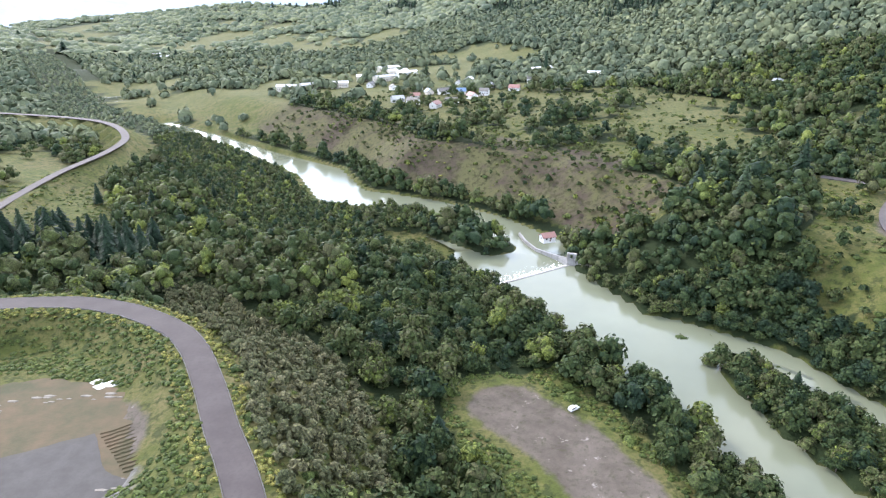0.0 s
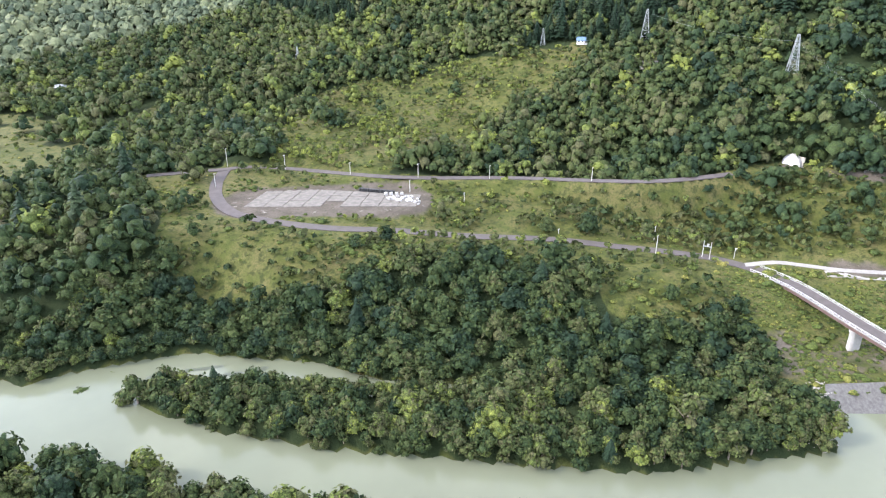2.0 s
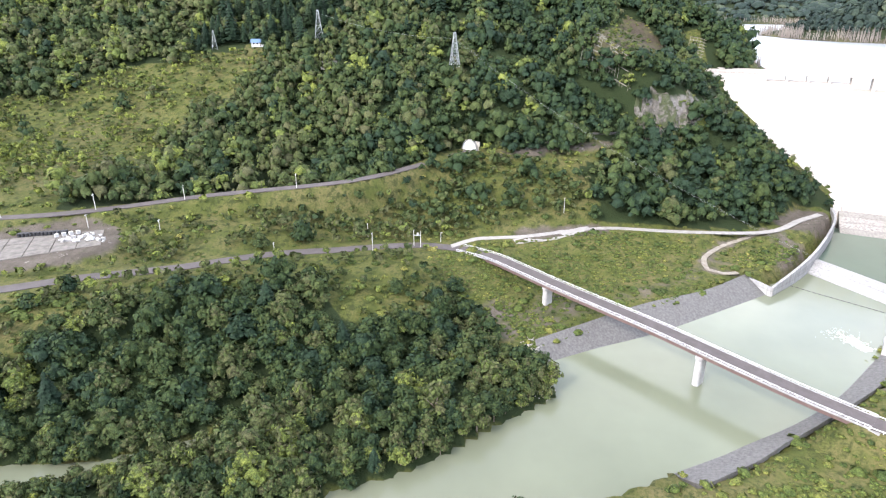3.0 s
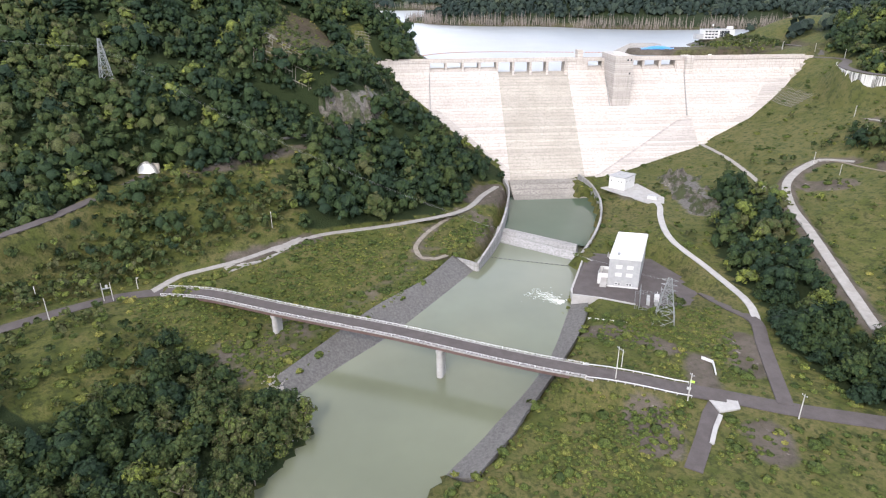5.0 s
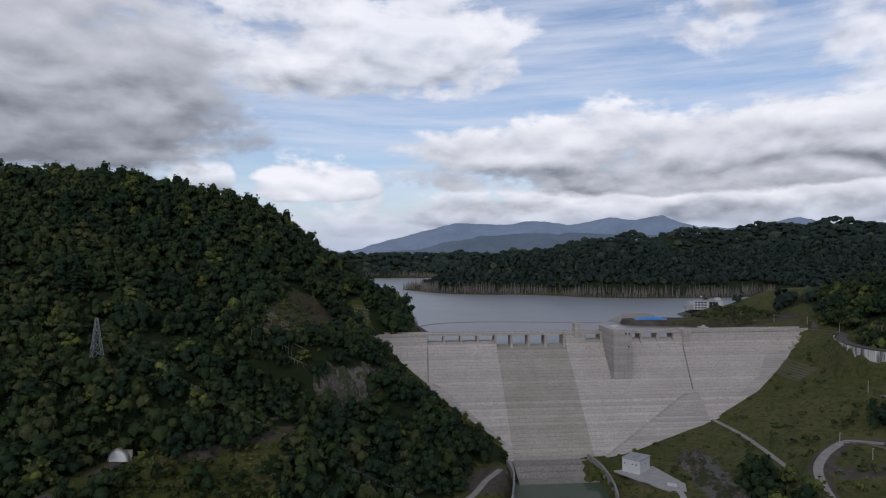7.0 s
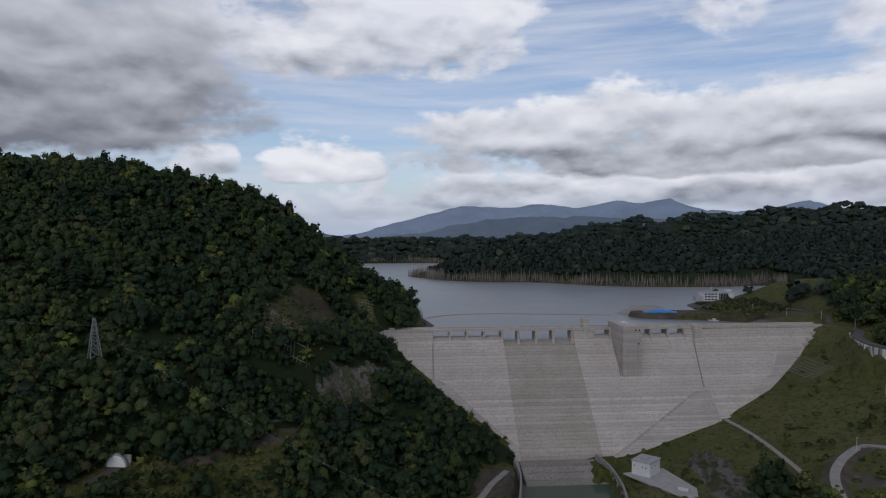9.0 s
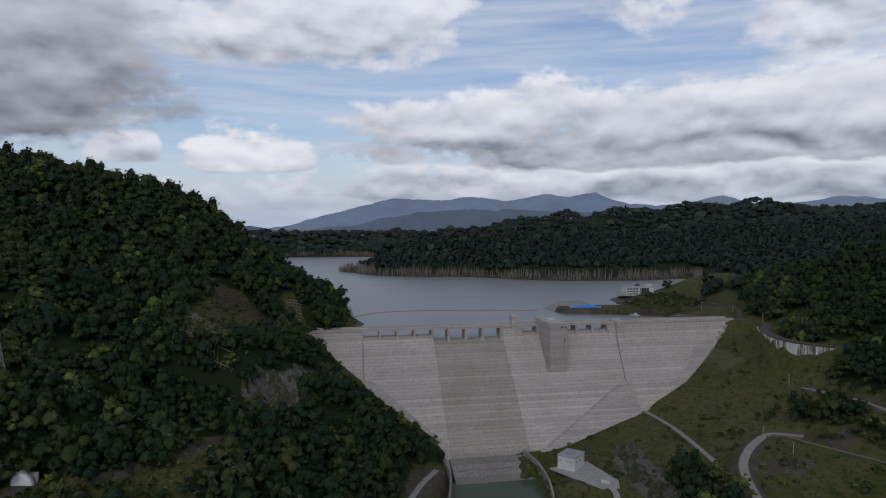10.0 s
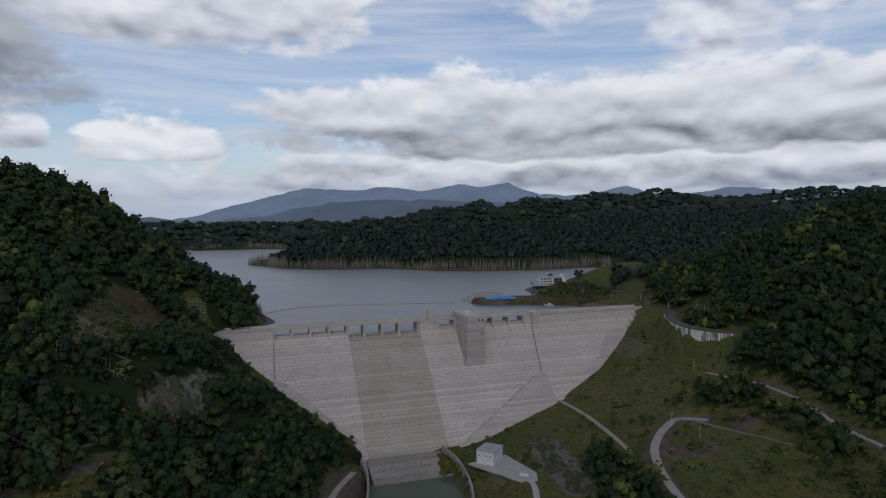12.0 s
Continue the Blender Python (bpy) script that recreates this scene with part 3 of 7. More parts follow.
WHITE_R = flat([(174.5, -186, 10.3), (182, -192.5, 10.6), (190, -197, 11), (224, -209, 11), (250, -216, 12), (268, -226, 13), (283, -238, 13.8), (297, -250, 14), (320, -254, 14)], 2.6, 7)
HOUSE_YARD = flat([(318, -252, 14), (332, -258, 14)], 9, 6)
PATH_L = flat([(304, 36, 16), (314, 24, 16.5), (320, -4, 16.5), (328, -24, 16.5), (335, -49, 16.5), (334, -89, 15.5), (343, -137, 13), (366, -166, 12.3), (379, -184, 12)], 2.8, 7)
YARD_L = flat([(360, -160, 12), (376, -180, 12)], 10, 8)
PATH_IN = flat([(348, -140, 12), (326, -106, 10), (311, -93, 8.8), (302, -92.5, 7.4), (299.5, -99, 6.5), (302, -107, 6)], 2.4, 6)
TRACK_A = flat([(362, -352, 27), (324, -338, 26), (283, -315, 25), (258, -297, 25)], 2.6, 7)
TRACK_B = flat([(246, -352, 40), (262, -345, 38), (262, -328, 35), (252, -302, 32), (231, -278, 29), (205, -257, 27), (183, -240, 24), (160, -222, 21), (140, -207, 18)], 3, 7)
TRACK_C = flat([(268, -392, 58), (245, -385, 60), (225, -378, 61), (199, -364, 60), (176, -348, 56), (153, -336, 54), (110, -318, 50)], 2.2, 6)
TRACK_D = flat([(262, -345, 38), (254, -347, 39), (238, -344, 40), (212, -340, 42), (192, -335, 44)], 1.6, 5)
OFFICE_ROAD = flat([(372, -490, 83.3), (400, -530, 83.5), (437, -553, 83.2), (468, -556, 83), (504, -564, 83), (524, -572, 83)], 3.5, 8)
CREST_ROAD = flat([(370, -472, 83), (352, -478, 83.5), (336, -468, 83.5), (318, -436, 83), (288, -418, 82.5), (257, -431, 82), (232, -458, 82)], 5, 7)
SPIT = flat([(470, -500, 82), (500, -470, 80), (524, -440, 79)], 16, 8)
TUNNEL_YARD = flat([(380, 40, 44.5), (392, 28, 45)], 5, 22)


def link(name, verts, faces, mat, parent=None, smooth=False, label=""):
    me = bpy.data.meshes.new(name)
    me.from_pydata([tuple(map(float, v)) for v in verts], [], [tuple(f) for f in faces])
    me.materials.append(mat)
    if smooth:
        me.shade_smooth()
    me.update()
    ob = new(name, me)
    ob.parent = parent
    if label:
        ob["label"] = label
    return ob


def big_mesh(name, verts, tris, mat, tint=None, smooth=False):
    """A mesh from numpy arrays of vertices and triangles."""
    me = bpy.data.meshes.new(name)
    n, m = len(verts), len(tris)
    me.vertices.add(n)
    me.vertices.foreach_set("co", np.ascontiguousarray(verts, np.float32).ravel())
    me.loops.add(3 * m)
    me.loops.foreach_set("vertex_index", np.ascontiguousarray(tris, np.int32).ravel())
    me.polygons.add(m)
    me.polygons.foreach_set("loop_start", np.arange(0, 3 * m, 3, dtype=np.int32))
    me.polygons.foreach_set("use_smooth", np.full(m, smooth))
    me.update(calc_edges=True)
    me.materials.append(mat)
    if tint is not None:
        me.attributes.new("tint", "FLOAT", "POINT").data.foreach_set("value", np.ascontiguousarray(tint, np.float32))
    return me


# ---- ground ----
def lines(lo, hi, step, outer, grow=1.13):
    core = list(np.arange(lo, hi + step, step))
    up, down, w = [core[-1]], [core[0]], step
    while up[-1] < outer:
        w *= grow
        up.append(up[-1] + w)
    w = step
    while down[-1] > -outer:
        w *= grow
        down.append(down[-1] - w)
    return np.array(down[:0:-1] + core + up[1:])


DARK_CLUMP = [(-230, 322), (-200, 330), (-172, 312)]
# open and thicketed ground, as outlines in plan
OPEN_UP = [(345, 362), (383, 386), (427, 350), (465, 308), (494, 238), (505, 197), (500, 173), (443, 191), (418, 211), (386, 217), (344, 215), (290, 228), (270, 303)]
PYLON_OPEN = [(488, 71), (478, 29), (455, 0), (424, -30), (405, 0), (430, 33)]
BROWN_STRIP = [(379, 8), (384, -17), (392, -43), (402, -73), (416, -97), (392, -74), (377, -46), (373, -19)]
TERRACE = [(215, 345), (249, 318), (266, 300), (287, 222), (317, 162), (335, 91), (368, 51), (392, 28), (384, -6), (376, -40), (359, -43), (341, -41), (320, -4), (309, 34),
           (292, 40), (252, 33), (241, 48), (232, 68), (232, 79), (246, 91), (234, 120), (219, 149), (201, 176), (180, 186), (164, 207), (152, 236), (156, 262), (182, 286), (203, 335)]
THICKET = [(322, 129), (330, 101), (352, 63), (374, 24), (378, -17), (360, -42), (341, -36), (331, 5), (318, 40), (308, 75), (303, 112)]
APRON = [(309, 34), (320, -4), (335, -49), (334, -89), (343, -137), (370, -172), (330, -180), (296, -112), (250, -30), (225, -5), (250, 24), (285, 46)]
BARE_HILL = [(543, -95), (527, -109), (498, -125), (470, -110), (441, -90), (435, -68), (440, -42), (447, -51), (487, -70)]
SOUTH_WOOD = [(321, -433), (290, -416), (268, -408), (247, -391), (216, -380), (191, -363), (153, -340), (60, -300), (60, -480), (300, -520)]
SOUTH_SHRUB = [(264, -387), (228, -377), (203, -364), (180, -349), (154, -333), (100, -300), (148, -300), (174, -312), (194, -333), (224, -341), (250, -359), (267, -374)]
SPIT_WOOD = [(545, -500), (560, -535), (530, -590), (461, -575), (425, -505), (446, -470), (490, -480)]
MEADOW_A = [(205, -122), (178, -84), (160, -55), (120, -70), (118, -120), (134, -128), (150, -112), (166, -96)]
MEADOW_B = [(212, -135), (176, -108), (158, -126), (146, -142), (165, -165), (190, -180), (200, -165), (206, -160)]
PLANTATION = [(-130, 262), (-113, 268), (-92, 250), (-50, 212), (-28, 179), (-16, 152), (-14, 125), (-36, 98), (-43, 117), (-55, 141), (-72, 167), (-95, 186)]
PLAIN = [(-141, 700), (-165, 835), (-146, 960), (-56, 763), (-2, 780), (145, 750), (200, 700), (268, 583), (276, 497), (235, 432), (205, 425), (179, 406), (148, 418), (105, 397), (77, 407), (61, 440), (8, 520)]
VILLAGE = [(-240, 870), (-90, 1010), (60, 840), (130, 740), (60, 640), (-70, 640)]
CLIFF_LINE = [(-20, 101), (-2, 97), (12, 74), (22, 52), (36, 62)]


def forest_mask(x, y, z):
    """How thickly trees stand: 0 to 1."""
    d, at, side = near(x, y, RIVER_LINE)
    i = np.arange(len(RIVER_LINE))
    half = np.interp(at, i, HALF)
    s, off = dam_so(x, y)
    patch, fine = fbm(x, y, 120, 21), fbm(x, y, 40, 33)
    wx, wy = x + 16 * (fbm(x, y, 25, 81) - 0.5), y + 16 * (fbm(x, y, 25, 83) - 0.5)
    edge = np.interp(at, i, E_EDGE)
    # east side: wooded bank and heights round the open terraces
    meadow = inside(wx, wy, PLAIN)
    north = (d > half - 3) * (d < edge + 12 * (fine - 0.5) * 2 - 4) * (at < 12.8)
    north = np.maximum(north, (at >= 12.8) * (at < 18.5) * (d > half + 4) * (d < half + 16) * 0.8)
    north = np.maximum(north, (d >= edge) * np.where(meadow, 0.02 + 0.8 * (fine > 0.63), 0.9 * (patch > np.where(at > 17.5, 0.43, 0.30))))
    north = np.maximum(north, sm(z, 44, 58))
    north = np.where((at > 18.5) & (d > half - 2), np.where(z < 55, np.maximum(0.03, sm(patch, 0.47, 0.52)), np.maximum(north, sm(patch, 0.36, 0.42))), north)
    north = np.where(meadow, 0.02 + 0.7 * (fine > 0.64), north)
    north = np.where(inside(x, y, VILLAGE), 0.12, north)
    east = np.where((y > 385) | (at > 12.3), north, 1.0)
    east = np.where(inside(wx, wy, OPEN_UP), 0.02 + 0.45 * sm(fine, 0.58, 0.66), east)
    east = np.where(inside(wx, wy, PYLON_OPEN), 0.7, east)
    east = np.where(inside(wx, wy, BROWN_STRIP) | inside(x, y, BARE_HILL), 0.02, east)
    east = np.where(inside(wx, wy, TERRACE), 0.05, east)
    east = np.where(inside(wx, wy, THICKET), 0.14, east)
    east = np.where(inside(x, y, APRON), 0.0, east)
    east = east * (d > half - 3)
    # west side: belt along the water, woods on the slope
    belt = (d > half - 3) * (d < half + 17 + 10 * (fine - 0.5)) * (at > 6.55) * (at < 14.8)
    woods = (at > 8.2) * (d > 88 + 25 * (fine - 0.5)) * 1.0
    woods = np.maximum(woods, (at > 10.4) * (d > np.where(at > 14.8, half + 4 + 8 * fine, half - 3)))
    plain_far = (at > 13.5) * (d > 150) * (x < -205)
    woods = np.where(plain_far, np.maximum(sm(patch, np.where(at > 17.5, 0.48, 0.5), np.where(at > 17.5, 0.54, 0.56)), 0.04), woods)
    west = np.maximum(belt, woods)
    west = np.where(inside(wx, wy, PLANTATION), 0.0, west)
    south = np.where(off > 150, sm(s + 30 * (fine - 0.5), 285, 325), sm(s, 352, 372)) * np.where(off < -20, sm(z, 86, 95), 1.0)
    grove, _, _ = near(x, y, [(272, -283), (236, -254), (192, -222), (152, -196), (120, -186)])
    south = np.maximum(np.maximum(south, 0.95 * inside(wx, wy, SOUTH_WOOD)), 0.25 * inside(wx, wy, SOUTH_SHRUB))
    south = np.maximum(south, (grove < 15 + 14 * (fine - 0.3)) * 1.0)
    west = np.where((s > 60) & (at < 7), south, west)
    out = np.where(side < 0, east, west)
    out = np.where((off < -5) & (s > -120), np.where(s < 30, 1.0, sm(z, 83, 90)), out)
    out = np.where((off < 0) & (s > 352), np.maximum(out * 0, sm(z, 88, 98)), out)
    # the dam's left contact and the cliff above it
    out = np.where((off > -5) & (off < 150) & (s > -5) & (s < 110), (off > 13 + (77 - z) * 1.06) * (z > 12.5) * ~inside(x, y, APRON), out)
    cliff, _, _ = near(s, off, CLIFF_LINE)
    out = out * (cliff > 8 + 24 * (fbm(x, y, 16, 37) - 0.5))
    spur, _, _ = near(x, y, SPUR[:3])
    out = np.where((spur < 58) & (x > 440), 0.03 + 0.5 * (x < 480) * (fine > 0.5), out)
    out = np.where(inside(wx, wy, SPIT_WOOD) & (z > LAKE_Z + 2), 0.0, out)
    stone, _, _ = near(x, y, [(303, -113), (281, -84), (266, -53), (247, -24), (236, -6)])
    kept, _, _ = near(x, y, [(337, -458), (316, -429), (286, -411), (262, -418), (240, -440)])
    grid, _, _ = near(x, y, [dam_xy(373, 45), dam_xy(373, 76)])
    frame_by, _, _ = near(x, y, [dam_xy(-13, -24), dam_xy(-5, -6)])
    out = out * (kept > 14) * (grid > 11) * (frame_by > 9)
    out = out * (stone > 19) * (near(x, y, ROCK_CUT)[0] > 11)
    # open ground kept clear
    for pts, wide, skirt in FLATS:
        clear = {id(ROAD_W): 11, id(LOT_W): 22, id(YARD_W): 58, id(ROAD_FAR): 26, id(PAD_E): 25, id(ROAD_LOW): 8, id(ROAD_UP): 7, id(SPIT): 0, id(TRACK_C): 8.5, id(TRACK_D): 6.5}.get(id(pts), wide + 3.5)
        m = around(x, y, pts, clear)
        fd, _, _ = near(x[m], y[m], pts)
        out[m] = out[m] * (fd > clear)
    eyot, _, _ = near(x, y, EYOT)
    out = np.maximum(out, (eyot < 13) * 1.0)
    clump, _, _ = near(x, y, DARK_CLUMP)
    out = np.maximum(out, (clump < 22) * 1.0)
    house, _, _ = near(x, y, [(528, -535), (520, -572)])
    out = out * (house > 17)
    inner, iat, _ = near(x, y, SIDE_CHANNEL)
    out = out * (inner > np.interp(iat, np.arange(len(SIDE_HALF)), SIDE_HALF) + 1.0) * (z > np.interp(at, i, WATER) + np.where((at > 6) & (at < 12), -0.7, 0.3)) * ((off > 0) | (z > LAKE_Z + np.where(x > 640, 4.5, 3.0)) | (s < -200))
    return np.clip(out, 0, 1)


def build_ground():
    xs, ys = lines(-230, 640, 4.0, 4700), lines(-500, 660, 4.0, 4700)
    gx, gy = np.meshgrid(xs, ys)
    gz = height(gx, gy)
    ny, nx = gx.shape
    verts = np.stack([gx, gy, gz], -1).reshape(-1, 3)
    a = (np.arange(ny - 1)[:, None] * nx + np.arange(nx - 1)).ravel()
    tris = np.concatenate([np.stack([a, a + 1, a + nx + 1], -1), np.stack([a, a + nx + 1, a + nx], -1)])
    me = big_mesh("ground", verts, tris, GROUND, smooth=True)
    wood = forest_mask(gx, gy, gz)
    d, at, side = near(gx, gy, RIVER_LINE)
    s, off = dam_so(gx, gy)
    bluff = (side < 0) * sm(at, 12.6, 13.2) * (1 - sm(at, 18, 19)) * sm(d, 32, 44) * (1 - sm(d, 90, 125))
    bare = np.zeros_like(gz)
    for pts, reach in ((YARD_W, 19), (LOT_W, 12), (PAD_E, 24), (YARD_L, 10), ([(321, -2), (326, -20), (333, -44)], 5), (PATH_IN, 1.5), (TRACK_B, 4.5), (TRACK_C, 2.5), ([(250, -310), (231, -321)], 6), ([(225, -348), (222, -352)], 6), (BAY, 4.5), ([(168, -169), (160, -163), (151, -155)], 5.5), ([(204, -127), (196, -134)], 5), ([(190, -136), (176, -140)], 4), ([(126, -130), (118, -124)], 6), ([(150, -104), (138, -98)], 7), (HOUSE_YARD, 10), ([(514, -452), (532, -430)], 20), (BROWN_STRIP[:5], 2)):
        fd, _, _ = near(gx, gy, pts)
        bare = np.maximum(bare, 1 - sm(fd, reach - 4, reach + 5))
    apron, _, _ = near(gx, gy, [(268, -20), (245, 5), (252, 12)])
    bare = np.maximum(bare, 0.5 * (1 - sm(apron, 6, 22)))
    tan, _, _ = near(gx, gy, [(312, -102), (290, -74), (272, -42), (254, -14)])
    bare = np.maximum(bare, 0.40 * (1 - sm(tan, 3, 9)))
    tan, _, _ = near(gx, gy, [(345, -140), (330, -150), (312, -135)])
    bare = np.maximum(bare, 0.5 * (1 - sm(tan, 4, 14)))
    cut, _, _ = near(gx, gy, ROCK_CUT)
    rock = np.maximum((1 - sm(cut, 5, 12)), (1 - sm(near(s, off, CLIFF_LINE)[0], 3, 9)))
    rock = np.maximum(rock, (off < 0) * (s > -150) * (1 - sm(gz, 77, 80.5)) * np.where((gx > 640) | (near(gx, gy, SPIT)[0] < 30), 0.2, 0.8))
    grey, _, _ = near(gx, gy, [(-128, 112), (-100, 112), (-84, 108)])
    rock = np.maximum(rock, 0.7 * (1 - sm(grey, 12, 19)))
    field = (side < 0) * (at > 12) * (d > 110) * (d < 420) * (1 - wood)
    field = np.maximum(field, (gy > 800) * (gz < 60) * (1 - wood))
    field = np.maximum(field, (s > 170) * (s < 352) * (off > -5) * (off < 210) * (1 - wood))
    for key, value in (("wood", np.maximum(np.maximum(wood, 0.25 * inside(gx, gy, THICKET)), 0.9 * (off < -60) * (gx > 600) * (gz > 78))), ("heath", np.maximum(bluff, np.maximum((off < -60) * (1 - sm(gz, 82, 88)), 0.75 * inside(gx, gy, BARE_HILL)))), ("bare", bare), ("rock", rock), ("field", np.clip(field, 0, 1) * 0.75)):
        me.attributes.new(key, "FLOAT", "POINT").data.foreach_set("value", np.ascontiguousarray(value, np.float32).ravel())
    tagged(new("ground", me), "valley floor of grass, woodland soil, heath and bare earth", "ground", kind="structure")


build_ground()


# ---- helpers for things ----
def empty(name, x, y, z, label, category, group="", kind=""):
    ob = new(name)
    ob.location = (x, y, z)
    return tagged(ob, label, category, group, kind)


def part(name, bm, mat, parent, label=""):
    """Links a bmesh, in world places, as one mesh under its thing."""
    me = bpy.data.meshes.new(name)
    bmesh.ops.recalc_face_normals(bm, faces=bm.faces)
    bm.to_mesh(me)
    bm.free()
    me.materials.append(mat)
    ob = new(name, me)
    if parent is not None:
        ob.parent = parent
        p, shift = parent, Vector((0, 0, 0))
        while p is not None:
            shift += p.location
            p = p.parent
        ob.location = (0, 0, 0)
        me.transform(Matrix.Translation(-shift))
    if label:
        ob["label"] = label
    return ob


def add_loft(bm, rings, closed=True):
    """A solid through rings of equal length; the first and last are capped."""
    vs = [[bm.verts.new(tuple(map(float, p))) for p in ring] for ring in rings]
    n = len(vs[0])
    for a, b in zip(vs, vs[1:]):
        for i in range(n):
            j = (i + 1) % n
            bm.faces.new((a[i], a[j], b[j], b[i]))
    bm.faces.new(vs[0][::-1])
    bm.faces.new(vs[-1])
    return vs


def add_box(bm, p, x, y, z):
    """A box: corner p and three edge vectors."""
    p, x, y, z = (np.array(v, float) for v in (p, x, y, z))
    add_loft(bm, [[p, p + x, p + x + y, p + y], [p + z, p + x + z, p + x + y + z, p + y + z]])


def loft(*rings):
    bm = bmesh.new()
    add_loft(bm, rings)
    return bm


def box(p, x, y, z, bevel=0.0):
    bm = bmesh.new()
    add_box(bm, p, x, y, z)
    if bevel:
        bmesh.ops.bevel(bm, geom=bm.edges[:], offset=bevel, segments=1, affect="EDGES")
    return bm


def add_tube(bm, a, b, r0, r1=None, sides=8):
    a, b = Vector(a), Vector(b)
    r1 = r0 if r1 is None else r1
    q = (b - a).to_track_quat("Z", "Y")
    ring = [Vector((math.cos(2 * math.pi * k / sides), math.sin(2 * math.pi * k / sides), 0)) for k in range(sides)]
    add_loft(bm, [[a + q @ (v * r0) for v in ring], [b + q @ (v * r1) for v in ring]])


def tube(a, b, r0, r1=None, sides=8):
    bm = bmesh.new()
    add_tube(bm, a, b, r0, r1, sides)
    return bm


def sides_of(pts, half):
    """Points to the left and the right of a line."""
    left, right = [], []
    for i, p in enumerate(pts):
        a, b = pts[max(i - 1, 0)], pts[min(i + 1, len(pts) - 1)]
        dx, dy = b[0] - a[0], b[1] - a[1]
        n = math.hypot(dx, dy)
        h = half[i] if isinstance(half, (list, tuple)) else half
        left.append((p[0] - dy / n * h, p[1] + dx / n * h, p[2]))
        right.append((p[0] + dy / n * h, p[1] - dx / n * h, p[2]))
    return left, right


def way(name, pts, half, mat, label, lift=0.12, edges=0.0, parent=None):
    """A paved strip with thickness along a line."""
    line = curve([(*p[:3],) for p in pts], 4.0) if len(pts) > 6 else pts
    left, right = sides_of(line, half)
    rings = [[(*l[:2], l[2] - 0.3), (*r[:2], r[2] - 0.3), (*r[:2], r[2] + lift), (*l[:2], l[2] + lift)] for l, r in zip(left, right)]
    ob = part(name, loft(*rings), mat, parent)
    return tagged(ob, label, "road", kind="structure")


def dam3(s, off, z):
    x, y = dam_xy(s, off)
    return (x, y, z)


# ---- water ----
def build_water():
    line = curve([(*p, w) for p, w in zip(RIVER_LINE, WATER)][1:], 12.0)
    head = [p for p in line if near(np.array([p[0]]), np.array([p[1]]), RIVER_LINE)[1][0] <= 12.0]
    tail = [p for p in line if near(np.array([p[0]]), np.array([p[1]]), RIVER_LINE)[1][0] > 12.2]
    for name, pts, mat in (("river_upper", [(*p[:2], 0.0) for p in head], RIVER), ("river_lower", tail, RIVER)):
        left, right = sides_of(pts, 46)
        if name == "river_lower":
            left, right = sides_of(pts, 42)
        sill = [(-5.6, 258.5), (43.5, 288.2), (89, 315.8)]
        if name == "river_upper":
            left[-1], pts[-1], right[-1] = ((*q, 0.0) for q in sill)
        else:
            left[0], pts[0], right[0] = ((q[0] - 1.2, q[1] + 2.0, -1.7) for q in sill)
        verts, faces = [], []
        for l, p, r in zip(left, pts, right):
            verts += [l, p, r]
        for k in range(len(pts) - 1):
            a = 3 * k
            faces += [(a, a + 1, a + 4, a + 3), (a + 1, a + 2, a + 5, a + 4)]
        ob = link(name, verts, faces, mat)
        tagged(ob, "milky green silty river water between wooded banks", "water", kind="structure")
    verts = [(84, 262, 0), (100, 190, 0), (150, 100, 0), (190, 70, 0), (200, 95, 0), (180, 160, 0), (150, 232, 0), (110, 258, 0)]
    tagged(link("side_channel", [(x, y, z + 0.02) for x, y, z in verts], [range(len(verts))], RIVER), "still backwater with weed behind the wooded island", "water", kind="structure")
    q = [(384, -192, BASIN_Z), (345, -170.5, BASIN_Z), (325, -155, BASIN_Z), (283, -187, BASIN_Z), (303, -211.5, BASIN_Z), (328, -231.5, BASIN_Z), (360, -246, BASIN_Z)]
    tagged(link("stilling_basin", q, [range(len(q))], BASIN), "dark green water of the stilling basin", "water", kind="structure")
    p = [dam3(-40, -5, LAKE_Z), dam3(520, -5, LAKE_Z), (420, -760, LAKE_Z), (500, -1700, LAKE_Z), (2600, -1700, LAKE_Z), (2600, 0, LAKE_Z), (900, -60, LAKE_Z)]
    tagged(link("reservoir", p, [range(len(p))], LAKE), "calm grey reservoir behind the dam", "water", kind="structure")


build_water()

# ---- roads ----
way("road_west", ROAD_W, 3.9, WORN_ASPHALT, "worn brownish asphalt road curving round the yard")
way("road_far", ROAD_FAR, 3.4, ASPHALT, "pale country road beside the fields")
way("road_upper", ROAD_UP, 3.1, ASPHALT, "straight asphalt road leading to the tunnel mouth")
way("road_lower", ROAD_LOW, 3.4, ASPHALT, "asphalt road bending round the storage yard to the bridge")
way("road_right", ROAD_R, 3.6, ASPHALT, "asphalt road leaving the bridge", lift=0.14)
way("road_side", ROAD_R2, 2.6, ASPHALT, "short asphalt side road", lift=0.10)
way("road_branch", BRANCH, 2.6, ASPHALT, "narrow asphalt road to the power house", lift=0.28)
way("path_right", WHITE_R, 1.7, PALE, "pale concrete path to the valve house", lift=0.13)
way("path_left", PATH_L, 1.9, GRAVEL, "pale gravel path along the foot of the hill")
way("path_inner", PATH_IN, 1.3, TRACK_EARTH, "worn dirt track down to the water")
